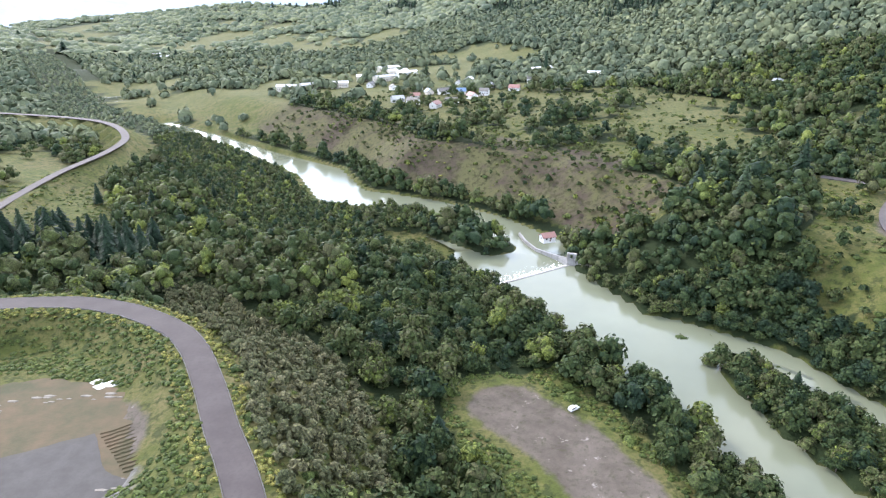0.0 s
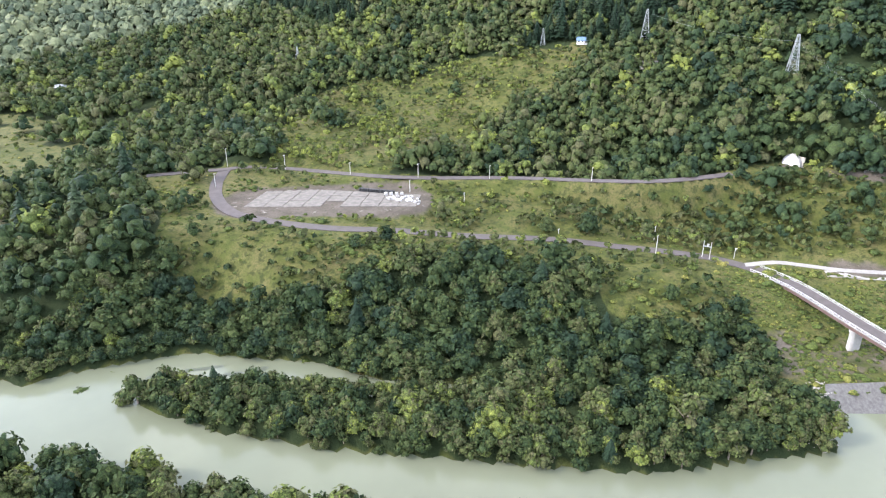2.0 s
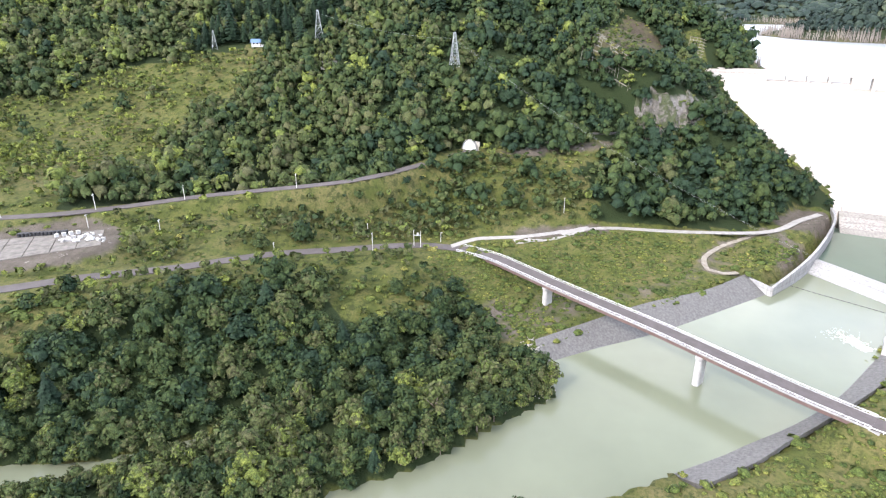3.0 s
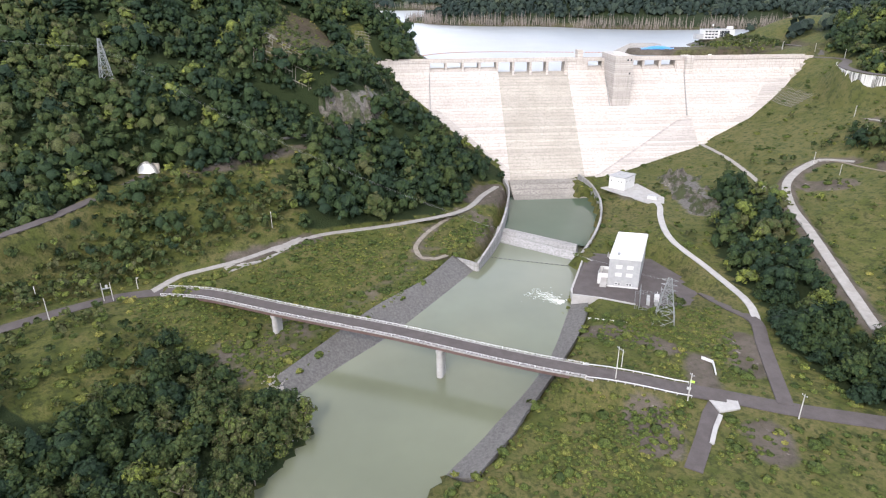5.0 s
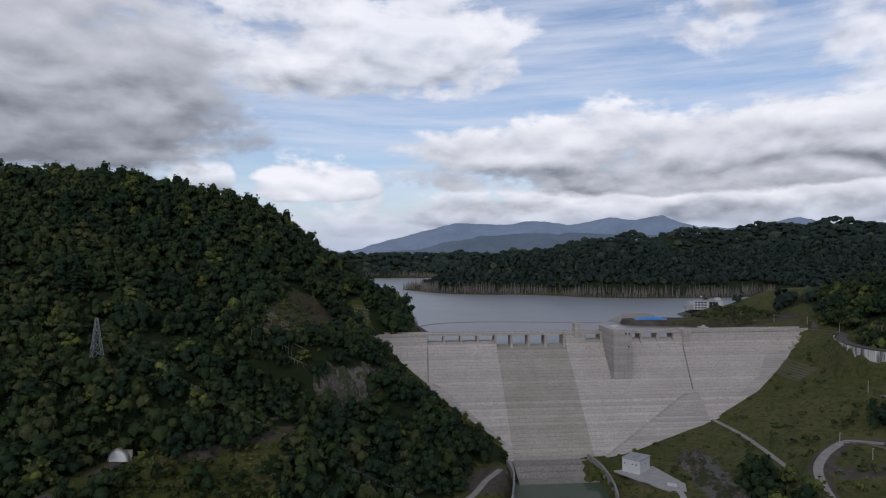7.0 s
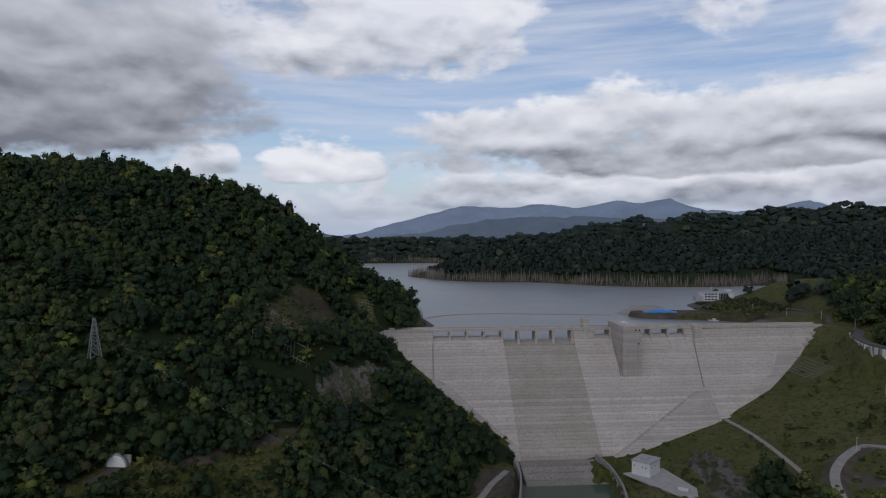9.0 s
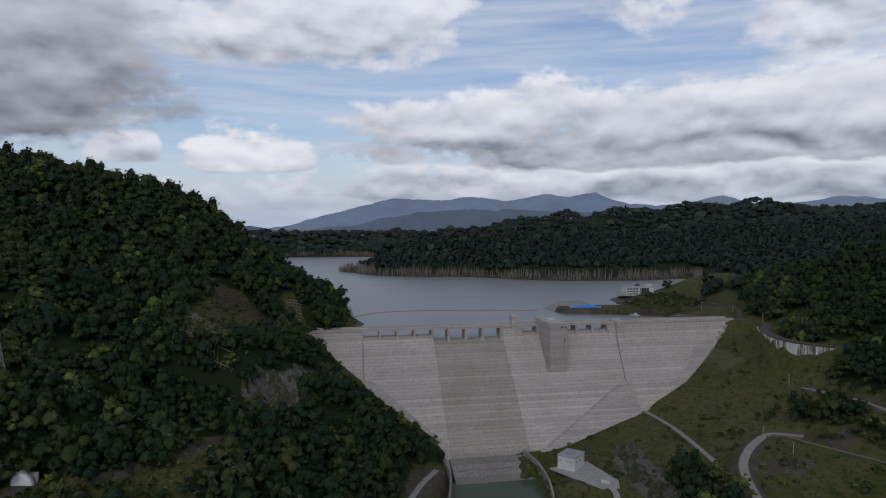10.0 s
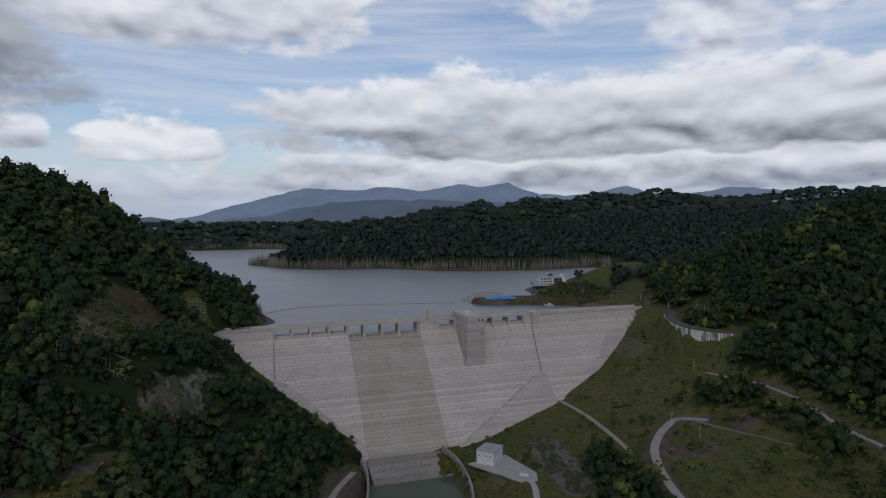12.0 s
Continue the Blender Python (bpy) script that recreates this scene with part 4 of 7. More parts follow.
def build_spoil():
    line = [(313, 3, 2.0), (317, -4.5, 3.2), (321, -14, 4.2), (326, -24, 4.4), (331, -33, 3.0), (336.5, -39, 1.0)]
    left, right = sides_of([(x, y, 0) for x, y, w in line], [w for x, y, w in line])
    z = lambda p: float(height(np.array([p[0]]), np.array([p[1]]))[0]) + 0.22
    rings = [[(*l[:2], z(l) - 0.8), (*r[:2], z(r) - 0.8), (*r[:2], z(r)), (*l[:2], z(l))] for l, r in zip(left, right)]
    tagged(part("gravel_spoil", loft(*rings), GRAVEL, None), "pale gravel spread beside the foot of the hill", "gravel", kind="structure")


build_spoil()
way("track_a", TRACK_A, 1.7, GRAVEL, "gravel track up to the foot of the dam")
way("track_b", TRACK_B, 2.3, GRAVEL, "gravel track winding over the grassy slope")
way("track_c", TRACK_C, 1.6, GRAVEL, "narrow gravel track under the southern woods")
way("track_d", TRACK_D, 1.1, DIRT, "faint dirt track across the slope")
way("road_office", OFFICE_ROAD, 3.0, ASPHALT, "asphalt road from the dam crest to the office")
way("road_crest", CREST_ROAD, 3.2, ASPHALT, "road curving up to the dam crest")


# ---- dam ----
def face_off(z):
    return 3.0 + max(77.0 - z, 0) * 1.06


def foot(s):
    return float(np.interp(s, [0, 19, 41, 72, 95, 150, 169, 240, 310, 351], [68, 52, 26, 2, 0, 0, 2, 18, 44, 70]))


CUTS = [0, 14, 28, 43.5, 57, 70.5, 84, 97.5, 110, 123.5, 136.5, 152.5, 168, 182, 200.5, 214.1, 227.8, 241, 246, 262, 277, 292, 307, 322, 337, 351]


def top_of(s):
    for a, b, z in ((43.5, 97.5, 78.5), (97.5, 152.5, 74.7), (168, 182, 78.6), (200.5, 241, 78.6)):
        if a <= s < b:
            return z
    return 82.6




def build_dam():
    dam = empty("dam", *dam_xy(175, 0), 0, "pale streaked concrete gravity dam with a beige central spillway", "dam")
    for a, b in zip(CUTS, CUTS[1:]):
        top = top_of(a)
        rings = []
        for s in (a + 0.025, (a + b) / 2, b - 0.025):
            zb = foot(s) - 4
            if top > 82:      # solid block with a steep upper wall
                rings.append([dam3(s, -7, zb), dam3(s, -7, top), dam3(s, 3.2, top), dam3(s, face_off(72.6) - 0.3, 72.6), dam3(s, face_off(72.5), 72.5), dam3(s, face_off(zb), zb)])
            else:             # overflow crest, rounded towards the lake
                knee = top - 3.2
                rings.append([dam3(s, -7, zb), dam3(s, -7, top - 4), dam3(s, -4.5, top - 0.8), dam3(s, -2.0, top), dam3(s, 0.5, top - 0.5), dam3(s, face_off(knee), knee), dam3(s, face_off(zb), zb)])
        part("block", loft(*rings), CHUTE if 97 < a < 152 else CONCRETE, dam)
    # slabs laid against the abutments
    for name, poly in (("left_slab", [(42, 52.3), (49.8, 50.6), (84, 24.2), (97, 15.2), (97, 2), (66, 3), (38, 40)]), ("right_slab", [(152.5, 6.5), (170, 14), (187, 21.8), (231, 42), (242, 43), (242, 24), (230, 14), (180, 2), (152.5, 2)]), ("contact_slab", [(311, 66), (331, 69), (322, 55), (308, 48), (281, 40), (273, 40.5), (296, 52)])):
        rings = [[dam3(s, face_off(z) + k, z) for s, z in poly] for k in (-2, 0.25 if name == "contact_slab" else 3.4)]
        part(name, loft(*rings), CONCRETE_B, dam)
    part("apron", loft(*[[dam3(s, 76, -2), dam3(s, 79, 9.6), dam3(s, 82.5, 9.0), dam3(s, 104, 2.2), dam3(s, 106, -2)] for s in (95.5, 149)]), APRON_MAT, dam)
    # piers and crest bridge
    for s in (43.5, 56.6, 69.9, 83.1, 97.0, 109.7, 123.4, 136.8, 151.6, 168.5, 181.5, 200.5, 214.1, 227.8, 241.0):
        z = min(top_of(s - 1), top_of(s + 1))
        z = min(z, 80.0)
        lo = z - 8
        part("pier", loft(*[[dam3(q, -7.4, lo), dam3(q, -7.4, 82.6), dam3(q, 3.4, 82.6), dam3(q, 3.6, z - 1), dam3(q, face_off(z - 6.5) + 0.6, z - 7), dam3(q, face_off(z - 8) - 1, z - 8)] for q in (s - 0.9, s + 0.9)]), CONCRETE, dam)
    part("crest_deck", loft(*[[dam3(s, -7.8, 82.6), dam3(s, 3.8, 82.6), dam3(s, 3.8, 83.5), dam3(s, -7.8, 83.5)] for s in (-7, 354)]), CONCRETE, dam)
    for o in (-7.6, 3.3):
        part("parapet", loft(*[[dam3(s, o, 83.5), dam3(s, o + 0.4, 83.5), dam3(s, o + 0.4, 84.7), dam3(s, o, 84.7)] for s in (-7, 354)]), CONCRETE, dam)
    # towers on the crest
    def block(name, s0, s1, o0, o1, z0, z1, mat=CONCRETE, bevel=0.0):
        return part(name, box(dam3(s0, o0, z0), np.subtract(dam3(s1, o0, z0), dam3(s0, o0, z0)), np.subtract(dam3(s0, o1, z0), dam3(s0, o0, z0)), (0, 0, z1 - z0), bevel), mat, dam)
    block("lift_tower", 160, 164.4, -3, 4.5, 64.5, 91.2)
    block("tower_buttress", 165.2, 168.2, -3, 4.2, 70, 83.6)
    block("gate_house", 182.2, 196.1, -4, 30, 74.6, 88.4, CONCRETE_B)
    block("roof_slab", 181.9, 196.4, -4.4, 30.3, 88.4, 88.9)
    block("roof_box", 187, 192, 6, 14, 88.9, 89.6, WHITE)
    block("gate_shaft", 182.35, 195.95, 0, 29.85, 49.5, 74.6, CONCRETE_B)
    for s0, z0 in ((193, 85.2), (195.6, 85.2), (195.2, 75.4)):
        block("small_window", s0 - 1.8, s0 - 0.7, 29.9, 30.06, z0, z0 + 1.3, GLASS)
    block("stair_tower", 247, 252.8, -4, 8.4, 67.5, 85.7)
    for k in range(4):
        block("step", 333 + 5 * k, 338 + 5 * k, 2, 12 - 2.5 * k, 60 + 6 * k, 71 + 4 * k)
    # joint rails down the face
    for s0, s1, z1 in ((43.5, 42.5, 50), (247.5, 240, 45), (182.5, 181, 52)):
        part("stair_rail", loft(*[[dam3(s - 0.35, face_off(z) - 0.2, z), dam3(s + 0.35, face_off(z) - 0.2, z), dam3(s + 0.35, face_off(z) + 0.9, z), dam3(s - 0.35, face_off(z) + 0.9, z)] for s, z in ((s0, 80), (s0, 76.9), (s1, z1))]), WALLS, dam)


build_dam()


def wall(name, pts, thick, depth, mat, label, parent=None):
    """A wall along a line of top points."""
    left, right = sides_of(pts, thick / 2)
    rings = [[(*l[:2], l[2] - depth), (*r[:2], r[2] - depth), r, l] for l, r in zip(left, right)]
    ob = part(name, loft(*rings), mat, parent)
    return tagged(ob, label, "wall")


wall("basin_wall", curve([(390, -196, 13), (373, -190, 11.5), (345, -171, 10), (322, -153, 9), (305, -137, 7.5), (288, -118, 4.6)], 6), 1.2, 14, WALLS, "curved concrete training wall along the stilling basin")
wall("basin_wall", curve([(375, -250, 13), (355, -245, 12), (328, -231, 11), (303, -211, 10), (284, -190, 8), (270, -170, 5.5)], 6), 1.2, 14, WALLS, "curved concrete training wall along the stilling basin")
wall("wing_wall", [(288, -118, 4.6), (299, -112, 4.8), (310, -110, 5.5)], 1.0, 6, WALLS, "short pale concrete wing wall at the river bank")
wall("wing_wall", [(270, -170, 5.5), (262, -172, 5.5)], 1.0, 7, WALLS, "short pale concrete wing wall at the river bank")
wall("yard_wall", [(266, -169, 5.3), (240, -142, 5.3), (236, -139.5, 5.3), (227, -149, 5.3), (215, -158.6, 5.3)], 0.9, 7.5, PALE, "white concrete retaining wall of the power house yard")
tagged(part("sub_dam", loft([(333, -158, -2), (331, -156, 4.2), (328, -154, 4.2), (317, -144, -2)], [(288, -184, -2), (286, -181, 4.2), (283, -178, 4.2), (272, -169, -2)]), WALLS, None), "low concrete sill closing the stilling basin", "dam")
YARD_EDGE = [(263, -167.5), (239.5, -141.6), (236.5, -140.2), (227.5, -149.5), (217.5, -158), (207, -161.4), (199.2, -174.2), (206, -184), (204.5, -192), (209.5, -197.5), (250, -201), (272, -178)]
tagged(part("power_yard", loft([(*p, 4.0) for p in YARD_EDGE], [(*p, 5.12) for p in YARD_EDGE]), ASPHALT, None), "dark asphalt yard round the power house", "yard", kind="structure")

# river bank facing
def bank(name, top, foot_line, label):
    bm = bmesh.new()
    n = max(len(top), len(foot_line))
    top, foot_line = ([tuple(np.interp(np.linspace(0, len(q) - 1, n), range(len(q)), [p[k] for p in q])[i] for k in range(3)) for i in range(n)] for q in (top, foot_line))
    top = [(p[0], p[1], p[2] + 0.6) for p in top]
    foot_line = [(p[0], p[1], p[2] + 0.6) for p in foot_line]
    a = [bm.verts.new(p) for p in top]
    b = [bm.verts.new(p) for p in foot_line]
    c = [bm.verts.new((p[0], p[1], p[2] - 2)) for p in foot_line]
    d = [bm.verts.new((p[0], p[1], p[2] - 2)) for p in top]
    for k in range(len(a) - 1):
        for p, q in ((a, b), (b, c), (c, d), (d, a)):
            bm.faces.new((p[k], p[k + 1], q[k + 1], q[k]))
    bm.faces.new((a[0], b[0], c[0], d[0]))
    bm.faces.new((a[-1], b[-1], c[-1], d[-1]))
    return tagged(part(name, bm, REVET, None), label, "embankment", kind="structure")


bank("revetment_left", curve([(303, -113, 5.2), (281, -84, 5.2), (266, -53, 5.2), (247, -24, 5.0), (232, -1, 4.6)], 6), curve([(292, -120, -0.6), (270, -87, -0.6), (249, -54, -0.6), (235, -26, -0.6), (222, -3, -0.6)], 6), "grey stone revetment sloping into the river")
bank("revetment_right", curve(BANK_TOP, 6), curve(BANK_FOOT, 6), "grey stone revetment with weeds sloping into the river")


# ---- bridge ----
def on_ground(x, y):
    return float(height(np.array([x], float), np.array([y], float))[0])


def build_bridge():
    line = curve([(302, 30.8, 16.0), (299.2, 25.3, 15.9), (292, 14.4, 15.7), (283, 5.5, 15.5), (262.8, -13.1, 15.0), (243.9, -31.2, 14.7), (226.5, -47.8, 14.4), (199, -71.9, 13.9), (185.3, -84.5, 13.6), (172.9, -97.2, 13.3)], 5)
    bridge = empty("bridge", *line[len(line) // 2][:2], 0, "long road bridge on white piers with brown girders and pale railings", "bridge")
    l, r = sides_of(line, 4.1)
    part("deck", loft(*[[(*a[:2], a[2] - 0.35), (*b[:2], b[2] - 0.35), b, a] for a, b in zip(l, r)]), WALLS, bridge)
    l2, r2 = sides_of([(p[0], p[1], p[2] + 0.06) for p in line], 3.55)
    part("carriageway", loft(*[[(*a[:2], a[2] - 0.05), (*b[:2], b[2] - 0.05), b, a] for a, b in zip(l2, r2)]), ASPHALT, bridge)
    for side_at in (-2.4, 2.4):
        g, _ = sides_of(line, side_at)
        a, b = sides_of(g, 0.55)
        part("girder", loft(*[[(*p[:2], p[2] - 2.3), (*q[:2], q[2] - 2.3), (*q[:2], q[2] - 0.36), (*p[:2], p[2] - 0.36)] for p, q in zip(a, b)]), GIRDER, bridge)
    for side_at in (-3.9, 3.9):
        g, _ = sides_of(line, side_at)
        a, b = sides_of(g, 0.14)
        part("kerb", loft(*[[p, q, (*q[:2], q[2] + 0.22), (*p[:2], p[2] + 0.22)] for p, q in zip(a, b)]), WALLS, bridge)
        for h in (0.65, 1.0):
            rail = part("rail", loft(*[[(*p[:2], p[2] + h), (*q[:2], q[2] + h), (*q[:2], q[2] + h + 0.09), (*p[:2], p[2] + h + 0.09)] for p, q in zip(*sides_of(g, 0.05))]), WHITE, bridge)
        for p in curve(g[::4] + [g[-1]], 2.6):
            part("post", box((p[0] - 0.06, p[1] - 0.06, p[2]), (0.12, 0, 0), (0, 0.12, 0), (0, 0, 1.05)), WHITE, bridge)
    for (x, y, z0, z1) in ((212.0, -59.2, -3, 12.0), (267.0, -9.4, on_ground(267, -9.4) - 1, 12.7)):
        ux, uy = 0.72, 0.69
        nx, ny = -uy, ux
        def ring(z, a, b):
            return [(x + nx * (a * math.cos(t) + math.copysign(1.4, math.cos(t))) + ux * b * math.sin(t), y + ny * (a * math.cos(t) + math.copysign(1.4, math.cos(t))) + uy * b * math.sin(t), z) for t in (2 * math.pi * (k + 0.5) / 16 for k in range(16))]
        pier = part("pier", loft(ring(z0, 1.3, 1.3), ring(z1 - 1.4, 1.3, 1.3)), PALE, bridge)
        part("pier_cap", loft(ring(z1 - 1.4, 1.3, 1.3), ring(z1 - 0.9, 2.0, 1.5), ring(z1, 2.0, 1.5)), PALE, bridge)
    for p, q in ((line[0], line[1]), (line[-1], line[-2])):
        d = np.array([q[0] - p[0], q[1] - p[1]])
        d = d / np.linalg.norm(d)
        n = np.array([-d[1], d[0]])
        c = np.array(p[:2]) - n * 4.4 + d * 0.5
        part("abutment", box((*c, p[2] - 6), (*(n * 8.8), 0), (*(-d * 3), 0), (0, 0, 5.6), 0.05), WALLS, bridge)


build_bridge()


# ---- trees ----
rng = np.random.default_rng(7)
PHI = (1 + 5 ** 0.5) / 2
ICO_V = np.array([(-1, PHI, 0), (1, PHI, 0), (-1, -PHI, 0), (1, -PHI, 0), (0, -1, PHI), (0, 1, PHI), (0, -1, -PHI), (0, 1, -PHI), (PHI, 0, -1), (PHI, 0, 1), (-PHI, 0, -1), (-PHI, 0, 1)]) / math.hypot(1, PHI)
ICO_F = np.array([(0, 11, 5), (0, 5, 1), (0, 1, 7), (0, 7, 10), (0, 10, 11), (1, 5, 9), (5, 11, 4), (11, 10, 2), (10, 7, 6), (7, 1, 8), (3, 9, 4), (3, 4, 2), (3, 2, 6), (3, 6, 8), (3, 8, 9), (4, 9, 5), (2, 4, 11), (6, 2, 10), (8, 6, 7), (9, 8, 1)])

DOME_F = ICO_F[ICO_V[ICO_F].mean(1)[:, 2] > -0.45]      # open underneath, where no light falls


def crown(lobes, leaves, leaf):
    """A leafy crown of unit radius, 0 to about 1.9 high: uneven lobes under a skin of leaf clumps."""
    verts, tris, base = [], [], 0
    cs, rs = [], []
    for k in range(lobes):
        a = 2 * math.pi * (k + rng.uniform(-0.3, 0.3)) / max(lobes - 2, 1)
        inner = k >= lobes - 2
        r = rng.uniform(0.36, 0.52) if lobes > 4 else rng.uniform(0.5, 0.62)
        c = np.array([math.cos(a) * 0.52, math.sin(a) * 0.52, rng.uniform(0.55, 1.0)]) if not inner else np.array([rng.uniform(-0.2, 0.2), rng.uniform(-0.2, 0.2), rng.uniform(1.15, 1.45)])
        cs.append(c)
        rs.append(r)
        v = ICO_V * (r * 0.88 * rng.uniform(0.74, 1.14, (12, 1))) * (1, 1, 0.9) + c
        verts.append(v)
        tris.append(DOME_F + base)
        base += 12
    for k in range(leaves):
        i = rng.integers(lobes)
        n = rng.normal(size=3)
        n[2] = abs(n[2]) * 0.9 - 0.25
        n /= np.linalg.norm(n)
        p = cs[i] + n * rs[i] * rng.uniform(0.84, 1.20) * (1, 1, 0.92)
        m = n * 0.8 + (0, 0, 0.35) + rng.normal(size=3) * 0.50
        m /= np.linalg.norm(m)
        u = np.cross(m, rng.normal(size=3))
        u /= np.linalg.norm(u)
        w = np.cross(m, u)
        a, b = leaf * rng.uniform(0.6, 1.2), leaf * rng.uniform(0.5, 1.0)
        verts.append(np.array([p - u * a, p + w * b * 0.8 + m * leaf * 0.25, p + u * a, p - w * b]))
        tris.append(np.array([(0, 2, 1), (0, 3, 2)]) + base)
        base += 4
    return np.concatenate(verts), np.concatenate(tris)


def mound(leaves):
    """A small far crown: one uneven dome with a few leaf clumps."""
    v = ICO_V * rng.uniform(0.70, 1.18, (12, 1)) * (1, 1, 0.95) + (0, 0, 0.75)
    verts, tris, base = [v], [DOME_F], 12
    for k in range(leaves):
        n = rng.normal(size=3)
        n[2] = abs(n[2])
        n /= np.linalg.norm(n)
        p = n * 0.95 + (0, 0, 0.75)
        u = np.cross(n, rng.normal(size=3))
        u /= np.linalg.norm(u)
        w = np.cross(n, u)
        verts.append(np.array([p - u * 0.5, p + w * 0.4 + n * 0.25, p + u * 0.5, p - w * 0.45]))
        tris.append(np.array([(0, 2, 1), (0, 3, 2)]) + base)
        base += 4
    return np.concatenate(verts), np.concatenate(tris)


def conifer(tiers, blades):
    """A spire of drooping sprays, unit radius, 3.6 high."""
    verts, tris, base = [], [], 0
    for k in range(tiers):
        t = k / tiers
        z, r = 0.4 + 3.0 * t, 1.0 * (1 - t) ** 0.85 + 0.06
        n = max(4, int(blades * (1 - 0.6 * t)))
        for j in range(n):
            a = 2 * math.pi * (j + rng.uniform(-0.35, 0.35)) / n
            c, s = math.cos(a), math.sin(a)
            rr = r * rng.uniform(0.75, 1.12)
            w = 1.0 * r / n * 2.6
            top = z + 3.4 / tiers * 1.1
            v = np.array([(0, 0, top), (c * rr * 0.65 - s * w, s * rr * 0.65 + c * w, z + 0.05), (c * rr, s * rr, z - 0.12 * rr), (c * rr * 0.65 + s * w, s * rr * 0.65 - c * w, z + 0.05)])
            verts.append(v)
            tris.append(np.array([(0, 1, 2), (0, 2, 3)]) + base)
            base += 4
    return np.concatenate(verts), np.concatenate(tris)


LAND_AT = np.arange(-4800, 4801, 20.0)
LAND = height(*np.meshgrid(LAND_AT, LAND_AT))


def land(x, y):
    """The ground's height from a coarse grid."""
    i, j = np.clip((x + 4800) / 20, 0, 478.99), np.clip((y + 4800) / 20, 0, 478.99)
    a, b = i.astype(int), j.astype(int)
    fx, fy = i - a, j - b
    return (LAND[b, a] * (1 - fx) + LAND[b, a + 1] * fx) * (1 - fy) + (LAND[b + 1, a] * (1 - fx) + LAND[b + 1, a + 1] * fx) * fy


def in_sight(x, y, z):
    """Leaves out woods on the far side of the hills."""
    seen = np.zeros(len(x), bool)
    for ex, ey, ez in ((0, 0, 132), (68, 10, 168)):
        clear = np.ones(len(x), bool)
        for t in np.linspace(0.1, 0.97, 40):
            clear &= land(ex + (x - ex) * t, ey + (y - ey) * t) < ez + (z + 22 - ez) * t
        seen |= clear
    return seen


def spread(lo, hi, step, keep, west=-42):
    """Jittered grid of places in a ring round the start, thinned by keep(x, y, z)."""
    n = np.arange(-hi, hi, step)
    x, y = np.meshgrid(n + 45, n + 15)
    x, y = x + rng.uniform(-0.42, 0.42, x.shape) * step, y + rng.uniform(-0.42, 0.42, y.shape) * step
    x, y = x.ravel(), y.ravel()
    r, bear = np.hypot(x - 45, y - 15), np.degrees(np.arctan2(x - 45, y - 15))
    m = (r >= lo) & (r < hi) & (bear > west) & (bear < 172)
    x, y = x[m], y[m]
    m = in_sight(x, y, land(x, y))
    x, y = x[m], y[m]
    z = height(x, y)
    m = rng.uniform(0, 1, len(x)) < keep(x, y, z)
    return x[m], y[m], z[m]


def plant(name, shapes, x, y, z, size, tall, tint, mat, label, sink=0.25):
    """Many crowns as one mesh of kind stuff."""
    if not len(x):
        return
    V, T, C, base = [], [], [], 0
    pick = rng.integers(len(shapes), size=len(x))
    turn = rng.uniform(0, 2 * math.pi, len(x))
    for k, (v, t) in enumerate(shapes):
        i = np.flatnonzero(pick == k)
        if not len(i):
            continue
        c, s = np.cos(turn[i])[:, None], np.sin(turn[i])[:, None]
        px = (v[:, 0] * c - v[:, 1] * s) * size[i][:, None] + x[i][:, None]
        py = (v[:, 0] * s + v[:, 1] * c) * size[i][:, None] + y[i][:, None]
        pz = v[:, 2] * tall[i][:, None] + (z[i] - sink * tall[i])[:, None]
        V.append(np.stack([px, py, pz], -1).reshape(-1, 3))
        T.append((t[None] + (np.arange(len(i)) * len(v))[:, None, None] + base).reshape(-1, 3))
        C.append(np.repeat(tint[i], len(v)))
        base += len(i) * len(v)
    me = big_mesh(name, np.concatenate(V), np.concatenate(T), mat, np.concatenate(C), True)
    return tagged(new(name, me), label, "woodland", kind="stuff")


NEAR_SHAPES = [crown(7, 210, 0.150) for _ in range(7)]
MID_SHAPES = [crown(6, 54, 0.165) for _ in range(7)]
FAR_SHAPES = [mound(5) for _ in range(6)]
DOT_SHAPES = [mound(0) for _ in range(4)]
SPIRES = [conifer(11, 11) for _ in range(3)]
SPIRES_FAR = [conifer(4, 6) for _ in range(2)]


def tints(x, y):
    """Tree colours drift over the woods, with odd bright trees."""
    t = 0.16 + 0.42 * fbm(x, y, 70, 51) + rng.normal(0, 0.19, len(x)) + 0.09 * (x < 60)
    odd = rng.uniform(0, 1, len(x))
    island, _, _ = near(x, y, [(100, 205), (130, 150), (150, 95)])
    t = t + 0.22 * (island < 22)
    # open northern slope paler for haze and fresher growth; deep shade put into the tint above the dam and on the
    # southern side
    t = t + 0.14 * sm(y, 60, 220) * (x > 240) - 0.18 * (1 - sm(y, -20, 60)) * (x > 60)
    return np.clip(np.where(odd > 0.96, 0.85, t), 0.02, 0.98)


def is_conifer(x, y, z):
    dark, _, _ = near(x, y, DARK_CLUMP)
    stand = (fbm(x, y, 150, 77) > 0.60) & (z > 95) & (y > 140) & (rng.uniform(0, 1, len(x)) < 0.8)
    return stand | (dark < 22) | (rng.uniform(0, 1, len(x)) > 0.992)


STRETCH = [(104, 196), (112, 150), (130, 95), (160, 40), (190, 8), (225, 8)]      # the island and its shore


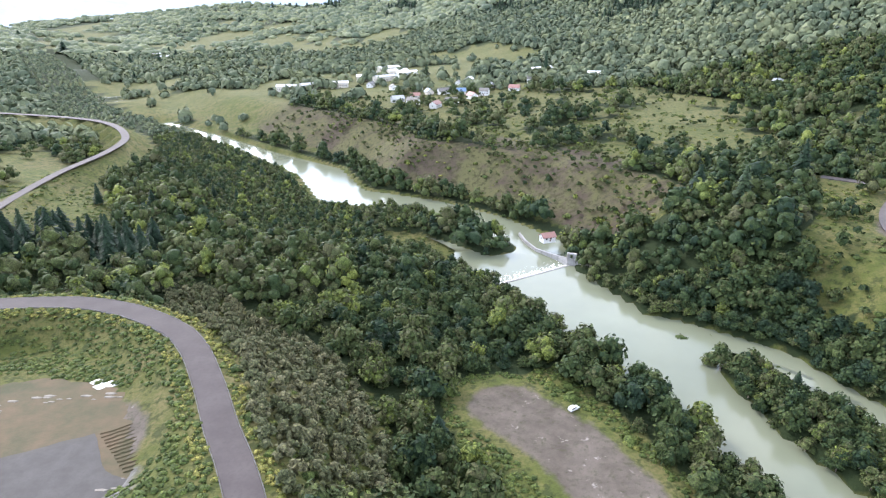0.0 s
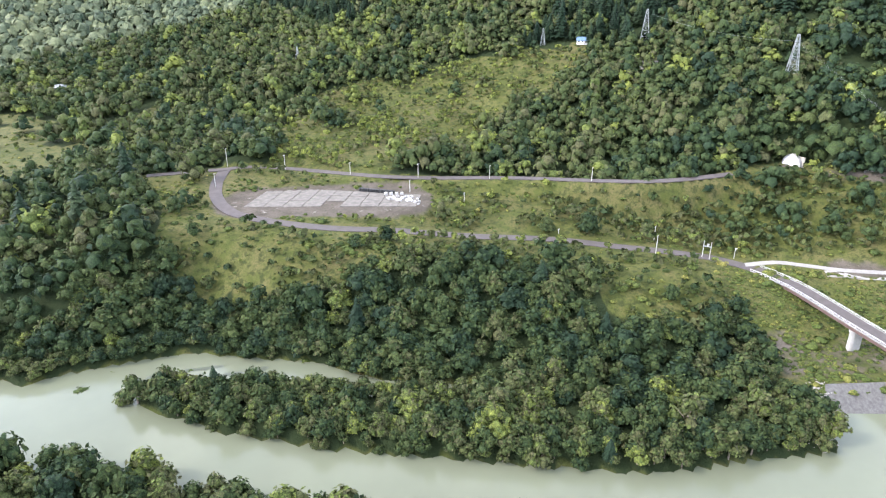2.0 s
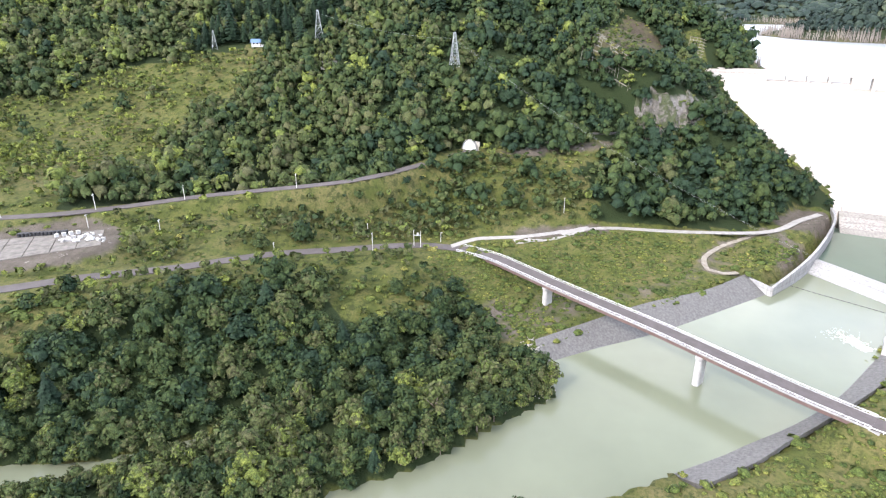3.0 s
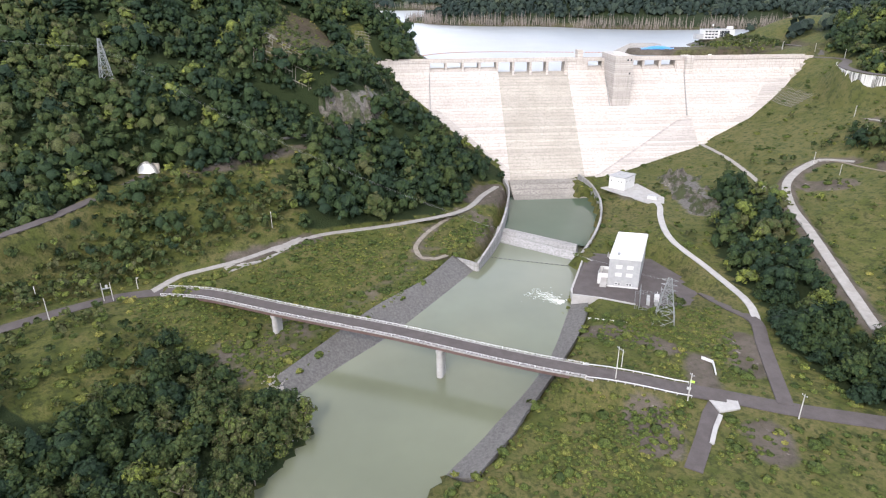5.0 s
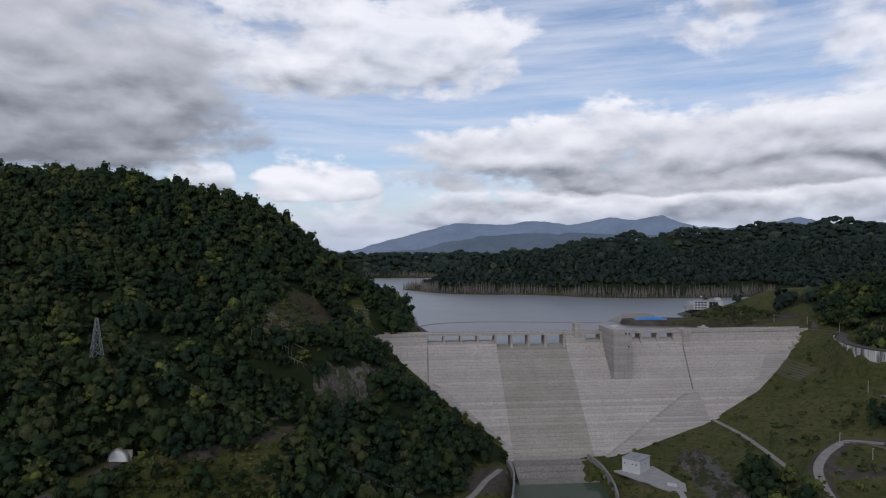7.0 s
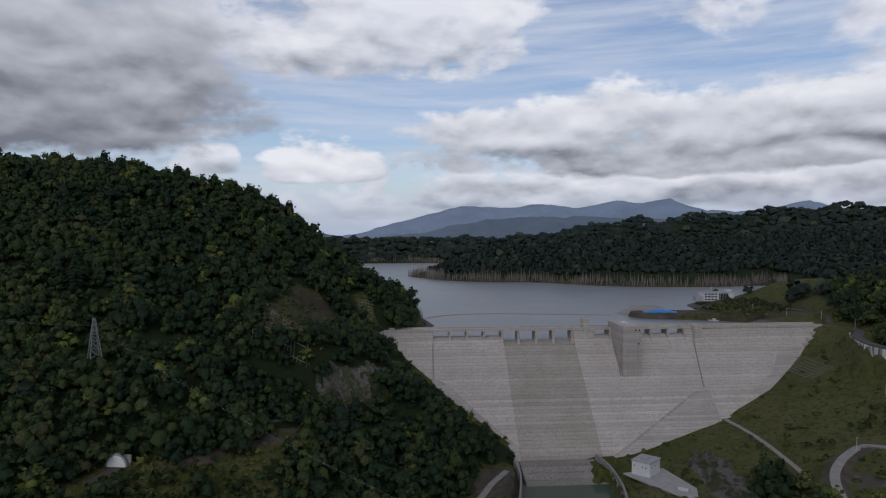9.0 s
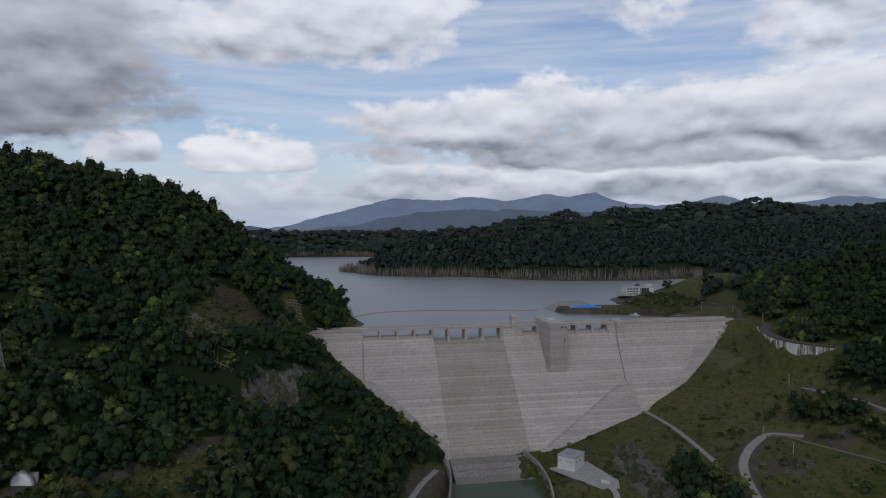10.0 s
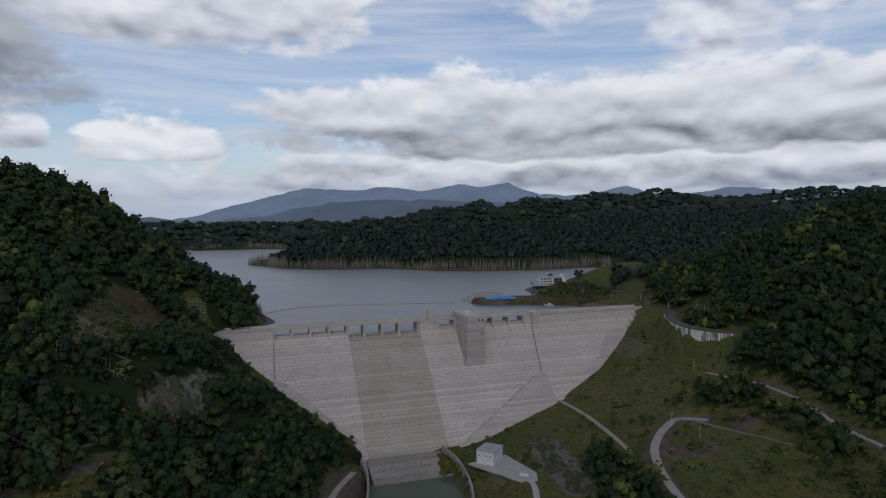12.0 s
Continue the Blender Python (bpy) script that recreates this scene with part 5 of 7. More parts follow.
def build_tree_kinds():
    """One tree of each kind, with trunk and crown, to be copied."""
    kinds = []
    for k, (v, t) in enumerate(NEAR_SHAPES):
        tree = new("tree")
        tone = 0.10 + 0.09 * k
        me = big_mesh("crown", v - (0, 0, 0.1), t, LEAF, np.full(len(v), tone), True)
        leafy = new("crown", me)
        leafy.parent = tree
        bm = bmesh.new()
        add_tube(bm, (0, 0, -0.3), (0.02, 0.01, 0.7), 0.075, 0.05, 7)
        for a in (0.4, 2.4, 4.5):
            add_tube(bm, (0.02, 0, 0.45), (0.42 * math.cos(a), 0.42 * math.sin(a), 0.9), 0.035, 0.012, 5)
        part("trunk", bm, BARK, tree)
        word = ("dark green", "deep green", "mid green", "fresh green", "olive green", "dull olive", "yellowish green")[k]
        kinds.append(tagged(tree, word + " broadleaf tree on the wooded river island", "tree", "island trees"))
    return kinds


def waterside(x, y):
    """The narrow end of the island and the strips beside its channels."""
    d, at, side = near(x, y, RIVER_LINE)
    half = np.interp(at, np.arange(len(RIVER_LINE)), HALF)
    slim, _, _ = near(x, y, [(104, 208), (118, 170), (126, 145)])
    c, cat, _ = near(x, y, SIDE_CHANNEL)
    ch = np.interp(cat, np.arange(len(SIDE_HALF)), SIDE_HALF)
    return ((slim < 18) | ((side < 0) & (at > 5.95) & (at < 12) & (d < half + 9)) | (c < ch + 8)) * 1.0


def lower_banks(x, y):
    """Low growth beside the river below the weir."""
    d, at, side = near(x, y, RIVER_LINE)
    half = np.interp(at, np.arange(len(RIVER_LINE)), HALF)
    gut, _, _ = near(x, y, LEFT_CHANNEL)
    return ((side > 0) & (at > 14.4) & (at < 21.5) & (d < half + 80)) | ((gut < 34) & (near(x, y, EYOT)[0] > 13))


def build_woods():
    for name, lo, hi, step, shapes, spires, r0, label in (
            ("near_woodland", 0, 265, 6.7, NEAR_SHAPES, SPIRES, 4.7, "mixed broadleaf woodland, dense rounded crowns"),
            ("mid_woodland", 265, 720, 9.7, MID_SHAPES, SPIRES, 6.6, "mixed woodland covering the valley side"),
            ("far_woodland", 720, 1700, 10.2, FAR_SHAPES, SPIRES_FAR, 5.8, "far wooded hills round the reservoir and valley"),
            ("distant_woodland", 1700, 4200, 21, DOT_SHAPES, SPIRES_FAR, 12, "distant woods on the hills")):
        x, y, z = spread(lo, hi, step, lambda a, b, c: forest_mask(a, b, c), -62 if lo < 700 else -42)
        if lo < 700:
            # steep ground carries more crowns for its width on the plan
            extra = spread(lo, hi, step * 0.86, lambda a, b, c: forest_mask(a, b, c) * np.clip(1.5 * (np.hypot(height(a + 4, b) - c, height(a, b + 4) - c) / 4 - 0.28), 0, 1))
            x, y, z = (np.concatenate(q) for q in zip((x, y, z), extra))
        if lo == 0:
            # trees crowd the water's edge on the island
            extra = spread(lo, hi, 4.3, lambda a, b, c: forest_mask(a, b, c) * waterside(a, b))
            x, y, z = (np.concatenate(q) for q in zip((x, y, z), extra))
        if lo == 265:
            extra = spread(lo, hi, 5.6, lambda a, b, c: forest_mask(a, b, c) * lower_banks(a, b))
            x, y, z = (np.concatenate(q) for q in zip((x, y, z), extra))
        size = r0 * np.clip(rng.lognormal(0, 0.26, len(x)), 0.55, 1.6)
        size = size * np.where(lower_banks(x, y), 0.45, 1.0)
        if lo == 0:
            size = size * np.where(waterside(x, y) > 0, 0.66, 1.0)
        s_, o_ = dam_so(x, y)
        size = size * np.where((s_ > 2) & (s_ < 110) & (o_ > 0) & (o_ < 60 + 0.4 * s_), 0.50, 1.0)
        tall = size * rng.uniform(0.85, 1.3, len(x)) * (1.0 if lo < 1600 else 0.6)
        tint = tints(x, y)
        fir = is_conifer(x, y, z)
        if lo == 0:
            d, _, _ = near(x, y, STRETCH)
            d = np.where(fir, 1e9, d)
            own = np.argsort(d + rng.uniform(0, 6, len(d)))[:300]
            kinds = build_tree_kinds()
            for n, i in enumerate(own):
                m = Matrix.LocRotScale((x[i], y[i], z[i] - 0.12 * tall[i]), Euler((0, 0, rng.uniform(0, 6.28))), (size[i], size[i], tall[i]))
                kind = kinds[n % len(kinds)]
                if n < len(kinds):
                    kind.matrix_basis = m
                else:
                    copy_thing(kind, m @ Matrix.Diagonal((1 / kind.scale[0], 1 / kind.scale[1], 1 / kind.scale[2], 1)))
            left = np.ones(len(x), bool)
            left[own] = False
            x, y, z, size, tall, tint, fir = (v[left] for v in (x, y, z, size, tall, tint, fir))
        # far woods differ by painted light: shaded round the lake, hazy-bright up the valley
        plant(name, shapes, *(v[~fir] for v in (x, y, z, size, tall, tint)), LEAF if lo < 700 else FAR_SHADED_LEAF, label) if lo < 700 else [plant(n_, shapes, *(v[~fir & k_] for v in (x, y, z, size, tall, tint)), m_, label) for n_, k_, m_ in ((name, y < 60, FAR_SHADED_LEAF), (name.replace("woodland", "valley_woods"), y >= 60, HAZY_LIT_LEAF))]
        plant(name.replace("woodland", "conifers"), spires, *(v[fir] for v in (x, y, z, size * 0.85, tall * 0.66, tint)), NEEDLE, "dark conifers standing among the broadleaf trees", 0.05)


build_woods()


def build_plantation():
    """Young trees in close ranks along the near road."""
    shapes = [crown(5, 70, 0.25) for _ in range(4)]
    x, y, z = spread(0, 300, 4.3, lambda a, b, c: inside(a, b, PLANTATION) * (near(a, b, ROAD_W)[0] > 8.5) * 1.0, -65)
    size = rng.uniform(2.1, 3.1, len(x))
    tint = np.clip(rng.normal(0.50, 0.14, len(x)), 0.1, 0.9)
    plant("plantation", shapes, x, y, z, size, size * rng.uniform(1.0, 1.35, len(x)), tint, YOUNG_LEAF, "dull olive young trees standing close along the road")


build_plantation()


# ---- buildings ----
def frame_of(p, q):
    """Unit vectors along p to q and to its right."""
    u = np.array([q[0] - p[0], q[1] - p[1]], float)
    n = np.linalg.norm(u)
    u = u / n
    return u, np.array([u[1], -u[0]]), n


def add_window(parent, p, u, out, x, z, w, h, mat=None, rim=None):
    """A window on a wall: frame and pane, x along and z up from the corner p."""
    c = np.array([p[0] + u[0] * x, p[1] + u[1] * x])
    o = np.array(out)
    pane = part("window", box((*(c + o * 0.0), z), (*(u * w), 0), (*(o * 0.06), 0), (0, 0, h)), mat or GLASS, parent)
    t = 0.18
    bm = bmesh.new()
    for a, b, d, e in ((-t, -t, w + 2 * t, t), (-t, h, w + 2 * t, t), (-t, 0, t, h), (w, 0, t, h)):
        add_box(bm, (*(c + u * a), z + b), (*(u * d), 0), (*(o * 0.14), 0), (0, 0, e))
    part("window_frame", bm, rim or WHITE, parent)
    return pane


def build_power_house():
    p, q, r = (235.4, -159.3), (226.2, -170.2), (249.2, -195.6)
    u, w, n = frame_of(p, q)
    v, _, m = frame_of(q, r)
    house = empty("power_house", (p[0] + r[0]) / 2, (p[1] + r[1]) / 2, 5.1, "tall grey power house with a white flat roof", "building")
    b = np.array(p)
    part("body", box((*b, 4.9), (*(u * n), 0), (*(v * m), 0), (0, 0, 14.7)), GREYWALL, house)
    part("plinth", box((*(b - u * 0.15 - v * 0.15), 4.9), (*(u * (n + 0.3)), 0), (*(v * 0.14), 0), (0, 0, 0.9)), WHITE, house)
    part("roof", box((*(b - u * 0.35 - v * 0.35), 19.6), (*(u * (n + 0.7)), 0), (*(v * (m + 0.7)), 0), (0, 0, 0.6), 0.06), WHITE, house)
    bm = bmesh.new()
    for a, d, e, f in ((0, 0, n, 0.3), (0, m - 0.3, n, 0.3), (0, 0, 0.3, m), (n - 0.3, 0, 0.3, m)):
        add_box(bm, (*(b + u * a + v * d), 20.2), (*(u * e), 0), (*(v * f), 0), (0, 0, 0.45))
    part("roof_edge", bm, WHITE, house)
    part("roof_hatch", box((*(b + u * 3 + v * 4), 20.2), (*(u * 1.2), 0), (*(v * 1.6), 0), (0, 0, 0.7)), STEEL, house)
    for z in (11.0, 15.0):
        for x in (4.3, 9.3):
            for k in (0, 0.95, 1.9):
                add_window(house, b, u, -v, x + k - 0.9, z, 0.7, 1.5, WHITE)
    for x in (3.6, 8.8):
        for k in (0, 1.3):
            add_window(house, b, u, -v, x + k, 6.6, 1.0, 0.7)
    # outside stair on the long side
    stair = part("stair_landing", box((*(b - u * 3.2 + v * 3.0), 9.2), (*(u * 3.2), 0), (*(v * 7), 0), (0, 0, 0.3)), PALE, house)
    part("stair_wall", box((*(b - u * 3.3 + v * 3.0), 9.4), (*(u * 0.15), 0), (*(v * 7), 0), (0, 0, 1.2)), GREYWALL, house)
    for k in range(12):
        part("step", box((*(b - u * 3.2 + v * (2.7 - 0.45 * k)), 9.0 - 0.32 * k), (*(u * 3.0), 0), (*(v * 0.5), 0), (0, 0, 0.3)), PALE, house)
    for a_, b_, c_, d_ in ((-4.9, 2.0, 0.2, 8.4), (-4.9, 2.0, 4.9, 0.2), (-4.9, 10.2, 4.9, 0.2)):
        part("stair_enclosure", box((*(b + u * a_ + v * b_), 5.0), (*(u * c_), 0), (*(v * d_), 0), (0, 0, 5.9)), WHITE, house)
    part("upper_landing", box((*(b - u * 2.6 + v * 16), 13.4), (*(u * 2.6), 0), (*(v * 4), 0), (0, 0, 0.3)), PALE, house)
    part("upper_wall", box((*(b - u * 2.7 + v * 16), 13.6), (*(u * 0.15), 0), (*(v * 4), 0), (0, 0, 1.2)), GREYWALL, house)


build_power_house()


def build_valve_house():
    p, q, r = (337.0, -245.0), (327.0, -249.5), (331.5, -262.0)
    u, _, n = frame_of(p, q)
    v, _, m = frame_of(q, r)
    house = empty("valve_house", 333, -254, 14, "small white valve house with a flat grey roof", "building")
    b = np.array(p)
    part("body", box((*b, 13.6), (*(u * n), 0), (*(v * m), 0), (0, 0, 8.4)), WHITE, house)
    part("roof", box((*(b - u * 0.4 - v * 0.4), 22.0), (*(u * (n + 0.8)), 0), (*(v * (m + 0.8)), 0), (0, 0, 0.6), 0.05), GREYWALL, house)
    part("roof_box", box((*(b + u * 3 + v * 4), 22.6), (*(u * 4), 0), (*(v * 5), 0), (0, 0, 0.8)), GREYWALL, house)
    part("skirting", box((*(b - v * 0.06), 13.6), (*(u * n), 0), (*(v * 0.05), 0), (0, 0, 3.6)), WHITE, house)
    for x in (1.2, 6.0, 8.2):
        add_window(house, b, u, -v, x, 19.0, 0.8, 0.8)
    for x in (2, 6):
        add_window(house, np.array(q), v, u, x, 19.0, 0.9, 0.9)
    yard = part("yard_slab", loft([(340, -241, 13.2), (322, -243, 13.2), (302, -246, 13.2), (296, -254, 13.2), (304, -262, 13.2), (335, -268, 13.2)], [(340, -241, 14.1), (322, -243, 14.1), (302, -246, 14.1), (296, -254, 14.1), (304, -262, 14.1), (335, -268, 14.1)]), PALE, None)
    tagged(yard, "pale concrete yard round the valve house", "yard", kind="structure")
    tank = empty("pump_box", 306, -253, 14.1, "low white concrete box on the valve house yard", "tank")
    part("body", box((304, -256, 14.1), (4.5, 3, 0), (-1.6, 2.4, 0), (0, 0, 2.2), 0.06), WHITE, tank)
    part("lid", box((303.8, -256.2, 16.3), (4.9, 3.2, 0), (-1.8, 2.7, 0), (0, 0, 0.2)), GREYWALL, tank)


build_valve_house()


def build_office():
    p, q = (540.0, -538.0), (525.0, -567.0)
    u, w, n = frame_of(p, q)
    v = np.array([-u[1], u[0]])
    if v @ np.array([0.7, -0.7]) < 0:
        v = -v
    office = empty("office_building", 536, -555, 84, "three-storey grey office with dark window bands by the lake", "building")
    b = np.array(p)
    part("wing", box((*(b - u * 8), 83), (*(u * 8), 0), (*(v * 9), 0), (0, 0, 5)), GREYWALL, office)
    part("body", box((*b, 83), (*(u * n), 0), (*(v * 13), 0), (0, 0, 9.5)), WHITE, office)
    part("roof", box((*(b - u * 0.4 - v * 0.4), 92.5), (*(u * (n + 0.8)), 0), (*(v * 13.8), 0), (0, 0, 0.5)), GREYWALL, office)
    part("stair_head", box((*(b + u * (n - 6) + v * 3), 93), (*(u * 5), 0), (*(v * 6), 0), (0, 0, 2.6)), WHITE, office)
    part("dark_bay", box((*(b + u * 17 - v * 0.2), 84), (*(u * 10), 0), (*(v * 0.19), 0), (0, 0, 7.6)), GLASS, office)
    for z in (84.2, 87.2, 90.0):
        for x in (1.5, 5.0, 8.5, 12.0):
            add_window(office, b, u, -v, x, z, 2.6, 1.5)
        for x in (18, 21, 24):
            part("mullion", box((*(b + u * x - v * 0.35), z - 0.3), (*(u * 0.25), 0), (*(v * 0.14), 0), (0, 0, 2.4)), WHITE, office)
    dish = b + u * 10 + v * 4
    part("aerial_mast", tube((*dish, 93), (*dish, 98.5), 0.12), STEEL, office)
    part("aerial_drum", tube((dish[0], dish[1], 97.2), (dish[0] - 0.6, dish[1] + 0.5, 97.2), 0.9, 0.9, 12), WHITE, office)


build_office()


def gable_house(name, x, y, turn, w, d, h, wall_mat, roof_mat, label, z=None, group="", rise=0.36):
    """A house with gable roof, windows and a door."""
    z = on_ground(x, y) if z is None else z
    house = empty(name, x, y, z, label, "house", group)
    u = np.array([math.cos(turn), math.sin(turn)])
    v = np.array([-u[1], u[0]])
    b = np.array([x, y]) - u * w / 2 - v * d / 2
    part("wall", loft(*[[(*(b + u * a), z - 0.8), (*(b + u * a + v * d), z - 0.8), (*(b + u * a + v * d), z + h), (*(b + u * a + v * d / 2), z + h + d * rise), (*(b + u * a), z + h)] for a in (0, w)]), wall_mat, house)
    e = 0.5
    for sgn in (0, 1):
        lo = b - v * e if sgn == 0 else b + v * (d + e)
        mid = b + v * d / 2
        zl, zm = z + h - e * 2 * rise, z + h + d * rise
        part("roof", loft(*[[(*(lo + u * a), zl + 0.03), (*(mid + u * a), zm + 0.03), (*(mid + u * a), zm + 0.28), (*(lo + u * a), zl + 0.28)] for a in (-e, w + e)]), roof_mat, house)
    k = 0
    while 1.2 + 2.6 * k + 1.2 < w:
        add_window(house, b, u, -v, 1.2 + 2.6 * k, z + h * 0.42, 1.2, 1.1)
        k += 1
    add_window(house, b + v * d, -v, -u, d * 0.35, z + h * 0.42, 1.2, 1.1)
    part("door", box((*(b + u * w * 0.5 - v * 0.08), z), (*(u * 0.9), 0), (*(v * 0.07), 0), (0, 0, 2.0)), GIRDER, house)
    return house


ROOF_RED = plain("faded_red_roof", (0.26, 0.13, 0.11), (0.20, 0.11, 0.095), 0.6, 0.6)
ROOF_BLUE = plain("blue_metal_roof", (0.12, 0.20, 0.32), (0.09, 0.15, 0.25), 0.6, 0.45)
ROOF_GREY = plain("grey_metal_roof", (0.36, 0.37, 0.38), (0.26, 0.27, 0.28), 0.6, 0.5)
ROOF_DARK = plain("dark_roof", (0.09, 0.085, 0.08), (0.14, 0.13, 0.12), 0.6, 0.6)
CREAM = plain("cream_wall", (0.52, 0.48, 0.41), (0.44, 0.40, 0.34), 0.5, 0.8)
TARP = plain("blue_tarpaulin", (0.035, 0.20, 0.55), (0.05, 0.26, 0.62), 0.6, 0.45, 0, 0.1)
BLACK = plain("black_rubber", (0.018, 0.018, 0.02), (0.035, 0.035, 0.037), 1.0, 0.6)

gable_house("weir_hut", 58.5, 327, radians(20), 7.5, 5, 2.6, WHITE, ROOF_RED, "small white weir keeper's hut with a faded red roof", 4.6)
gable_house("hill_house", 314, 597, radians(5), 13, 9, 4.5, WHITE, ROOF_GREY, "white house standing alone among trees on the hillside")
gable_house("farm_shed", 505, 190, radians(-75), 12, 6, 2.6, WHITE, ROOF_BLUE, "low shed with a bright blue roof beside a field")
gable_house("farm_shed", 473, 131, radians(-70), 12, 6, 2.6, CREAM, ROOF_DARK, "low brown shed half hidden among hillside trees")


def build_village():
    r = random.Random(5)
    homes = [(-51, 692), (-34, 714), (-15, 738), (4, 737), (23, 722), (48, 712), (-8, 649), (10, 668), (-30, 668), (30, 690), (-58, 792), (34, 820), (60, 760), (-25, 770), (80, 735), (110, 790), (15, 790), (-95, 830)]
    looks = [(WHITE, ROOF_RED, "white village house with a red metal roof"), (CREAM, ROOF_BLUE, "cream village house with a blue metal roof"), (GREYWALL, ROOF_GREY, "grey village house with a pale metal roof"), (WHITE, ROOF_DARK, "white village house with a dark roof")]
    for x, y in homes:
        a, b, label = r.choice(looks)
        gable_house("village_house", x + r.uniform(-4, 4), y + r.uniform(-4, 4), r.uniform(-0.5, 0.5) + r.choice((0, 1.57)), r.uniform(9, 14), r.uniform(7, 9), r.uniform(3.2, 5.5), a, b, label, None, "village houses")
    for x, y, w in ((-205, 842, 26), (-172, 845, 34), (-135, 843, 22), (-84, 1003, 38), (-79, 880, 34), (-50, 915, 30), (-66, 945, 30), (-110, 900, 20), (130, 860, 40), (190, 790, 24), (-700, 1560, 50), (-640, 1500, 40), (-760, 1640, 60)):
        gable_house("apartment_block", x, y, r.uniform(-0.3, 0.3) + (0.5 if w > 28 else 0), w, 11, 6.5, r.choice((WHITE, CREAM)), r.choice((ROOF_GREY, WHITE)), "long pale two-storey block at the edge of the village", None, "village blocks", 0.2)


build_village()


# ---- tunnel mouth, retaining walls, lattices ----
def build_tunnel():
    z = 45.0
    c = np.array([396.0, 27.0])
    face = np.array([-0.85, 0.53])
    u = np.array([-face[1], face[0]])
    portal = empty("tunnel_portal", *c, z, "concrete tunnel mouth closed by a bright white arched sheet", "tunnel")
    def arc(r, n=12, o=0.0, dz=0.0):
        return [(*(c + u * r * math.cos(math.pi * k / n) + face * o), z + 0.2 + dz + (r + 0.9) * math.sin(math.pi * k / n)) for k in range(n + 1)]
    part("door", loft(arc(4.6, 12, 0.9), arc(4.6, 12, 2.3)), plain("white_sheet", (0.86, 0.86, 0.86), (0.80, 0.80, 0.80), 0.4, 0.5), portal)
    bm = bmesh.new()
    outer, inner = arc(5.5, 12, 0), arc(4.65, 12, 0)
    for k in range(12):
        ring = [outer[k], outer[k + 1], inner[k + 1], inner[k]]
        add_loft(bm, [ring, [(p[0] + face[0] * 2, p[1] + face[1] * 2, p[2]) for p in ring]])
    part("arch", bm, PALE, portal)
    part("head_wall", box((*(c - u * 6.4 - face * 0.6), z - 1), (*(u * 12.8), 0), (*(face * 0.7), 0), (0, 0, 6.6), 0.05), CHUTE, portal)


build_tunnel()


def streaked_wall():
    def build(nt, b):
        runs = grain(nt, 0.55, 5, 0.65, (1, 1, 0.05))
        col = ramp(nt, runs, [(0.40, (0.62, 0.61, 0.58)), (0.49, (0.45, 0.44, 0.42)), (0.56, (0.12, 0.12, 0.11)), (0.68, (0.05, 0.05, 0.045))])
        nt.links.new(col, b.inputs["Base Color"])
        b.inputs["Roughness"].default_value = 0.85
    return material("streaked_white_wall", build)


STREAKED = streaked_wall()
wall("retaining_wall", curve([(337, -458, 83), (330, -446, 82.8), (316, -429, 82.6), (302, -417, 82.4), (286, -411, 82.2), (270, -414, 81.8), (256, -424, 81.4)], 5), 0.8, 9.5, STREAKED, "white retaining wall with dark run-off streaks under the road")
wall("slope_wall", [(x, y, on_ground(x, y) + 1.2) for x, y in ((384, -6), (391, -20), (398, -34), (404, -48), (408, -62), (412, -76))], 0.8, 5, REVET, "low dark retaining wall at the foot of the hill")


BEAM = plain("weathered_beam", (0.20, 0.185, 0.155), (0.105, 0.098, 0.078), 0.5, 0.9)


def lattice(name, s0, s1, o0, o1, step, label, keep=1.0, seed=1):
    """Concrete beams laid over a slope; each beam is a part."""
    r = random.Random(seed)
    cs, co = (s0 + s1) / 2, (o0 + o1) / 2
    thing = empty(name, *dam_xy(cs, co), on_ground(*dam_xy(cs, co)), label, "slope frame")
    def beam(a, b):
        if r.random() > keep:
            return
        line = []
        for k in range(5):
            x, y = dam_xy(a[0] + (b[0] - a[0]) * k / 4, a[1] + (b[1] - a[1]) * k / 4)
            line.append((x, y, on_ground(x, y) + 0.3))
        l, q = sides_of(line, 0.13)
        part("beam", loft(*[[(*i[:2], i[2] - 0.8), (*j[:2], j[2] - 0.8), j, i] for i, j in zip(l, q)]), BEAM, thing)
    s = s0
    while s <= s1 + 0.01:
        o = o0
        while o < o1 - 0.01:
            beam((s, o), (s, min(o + step * 3, o1)))
            o += step * 3
        s += step
    o = o0
    while o <= o1 + 0.01:
        s = s0
        while s < s1 - 0.01:
            beam((s, o), (min(s + step * 3, s1), o))
            s += step * 3
        o += step


lattice("slope_lattice", 311, 327, 16, 56, 2.4, "grid of pale concrete beams on the grassy abutment")
lattice("slope_lattice", -70, -36, 80, 98, 1.9, "weathered concrete beams half grown over on the hillside", 0.7, 3)
lattice("slope_lattice", 366, 380, 42, 78, 3.0, "old concrete beams on the wooded southern slope", 0.6, 4)
lattice("slope_lattice", -14, -2, -26, -8, 2.6, "small concrete lattice beside the dam crest")


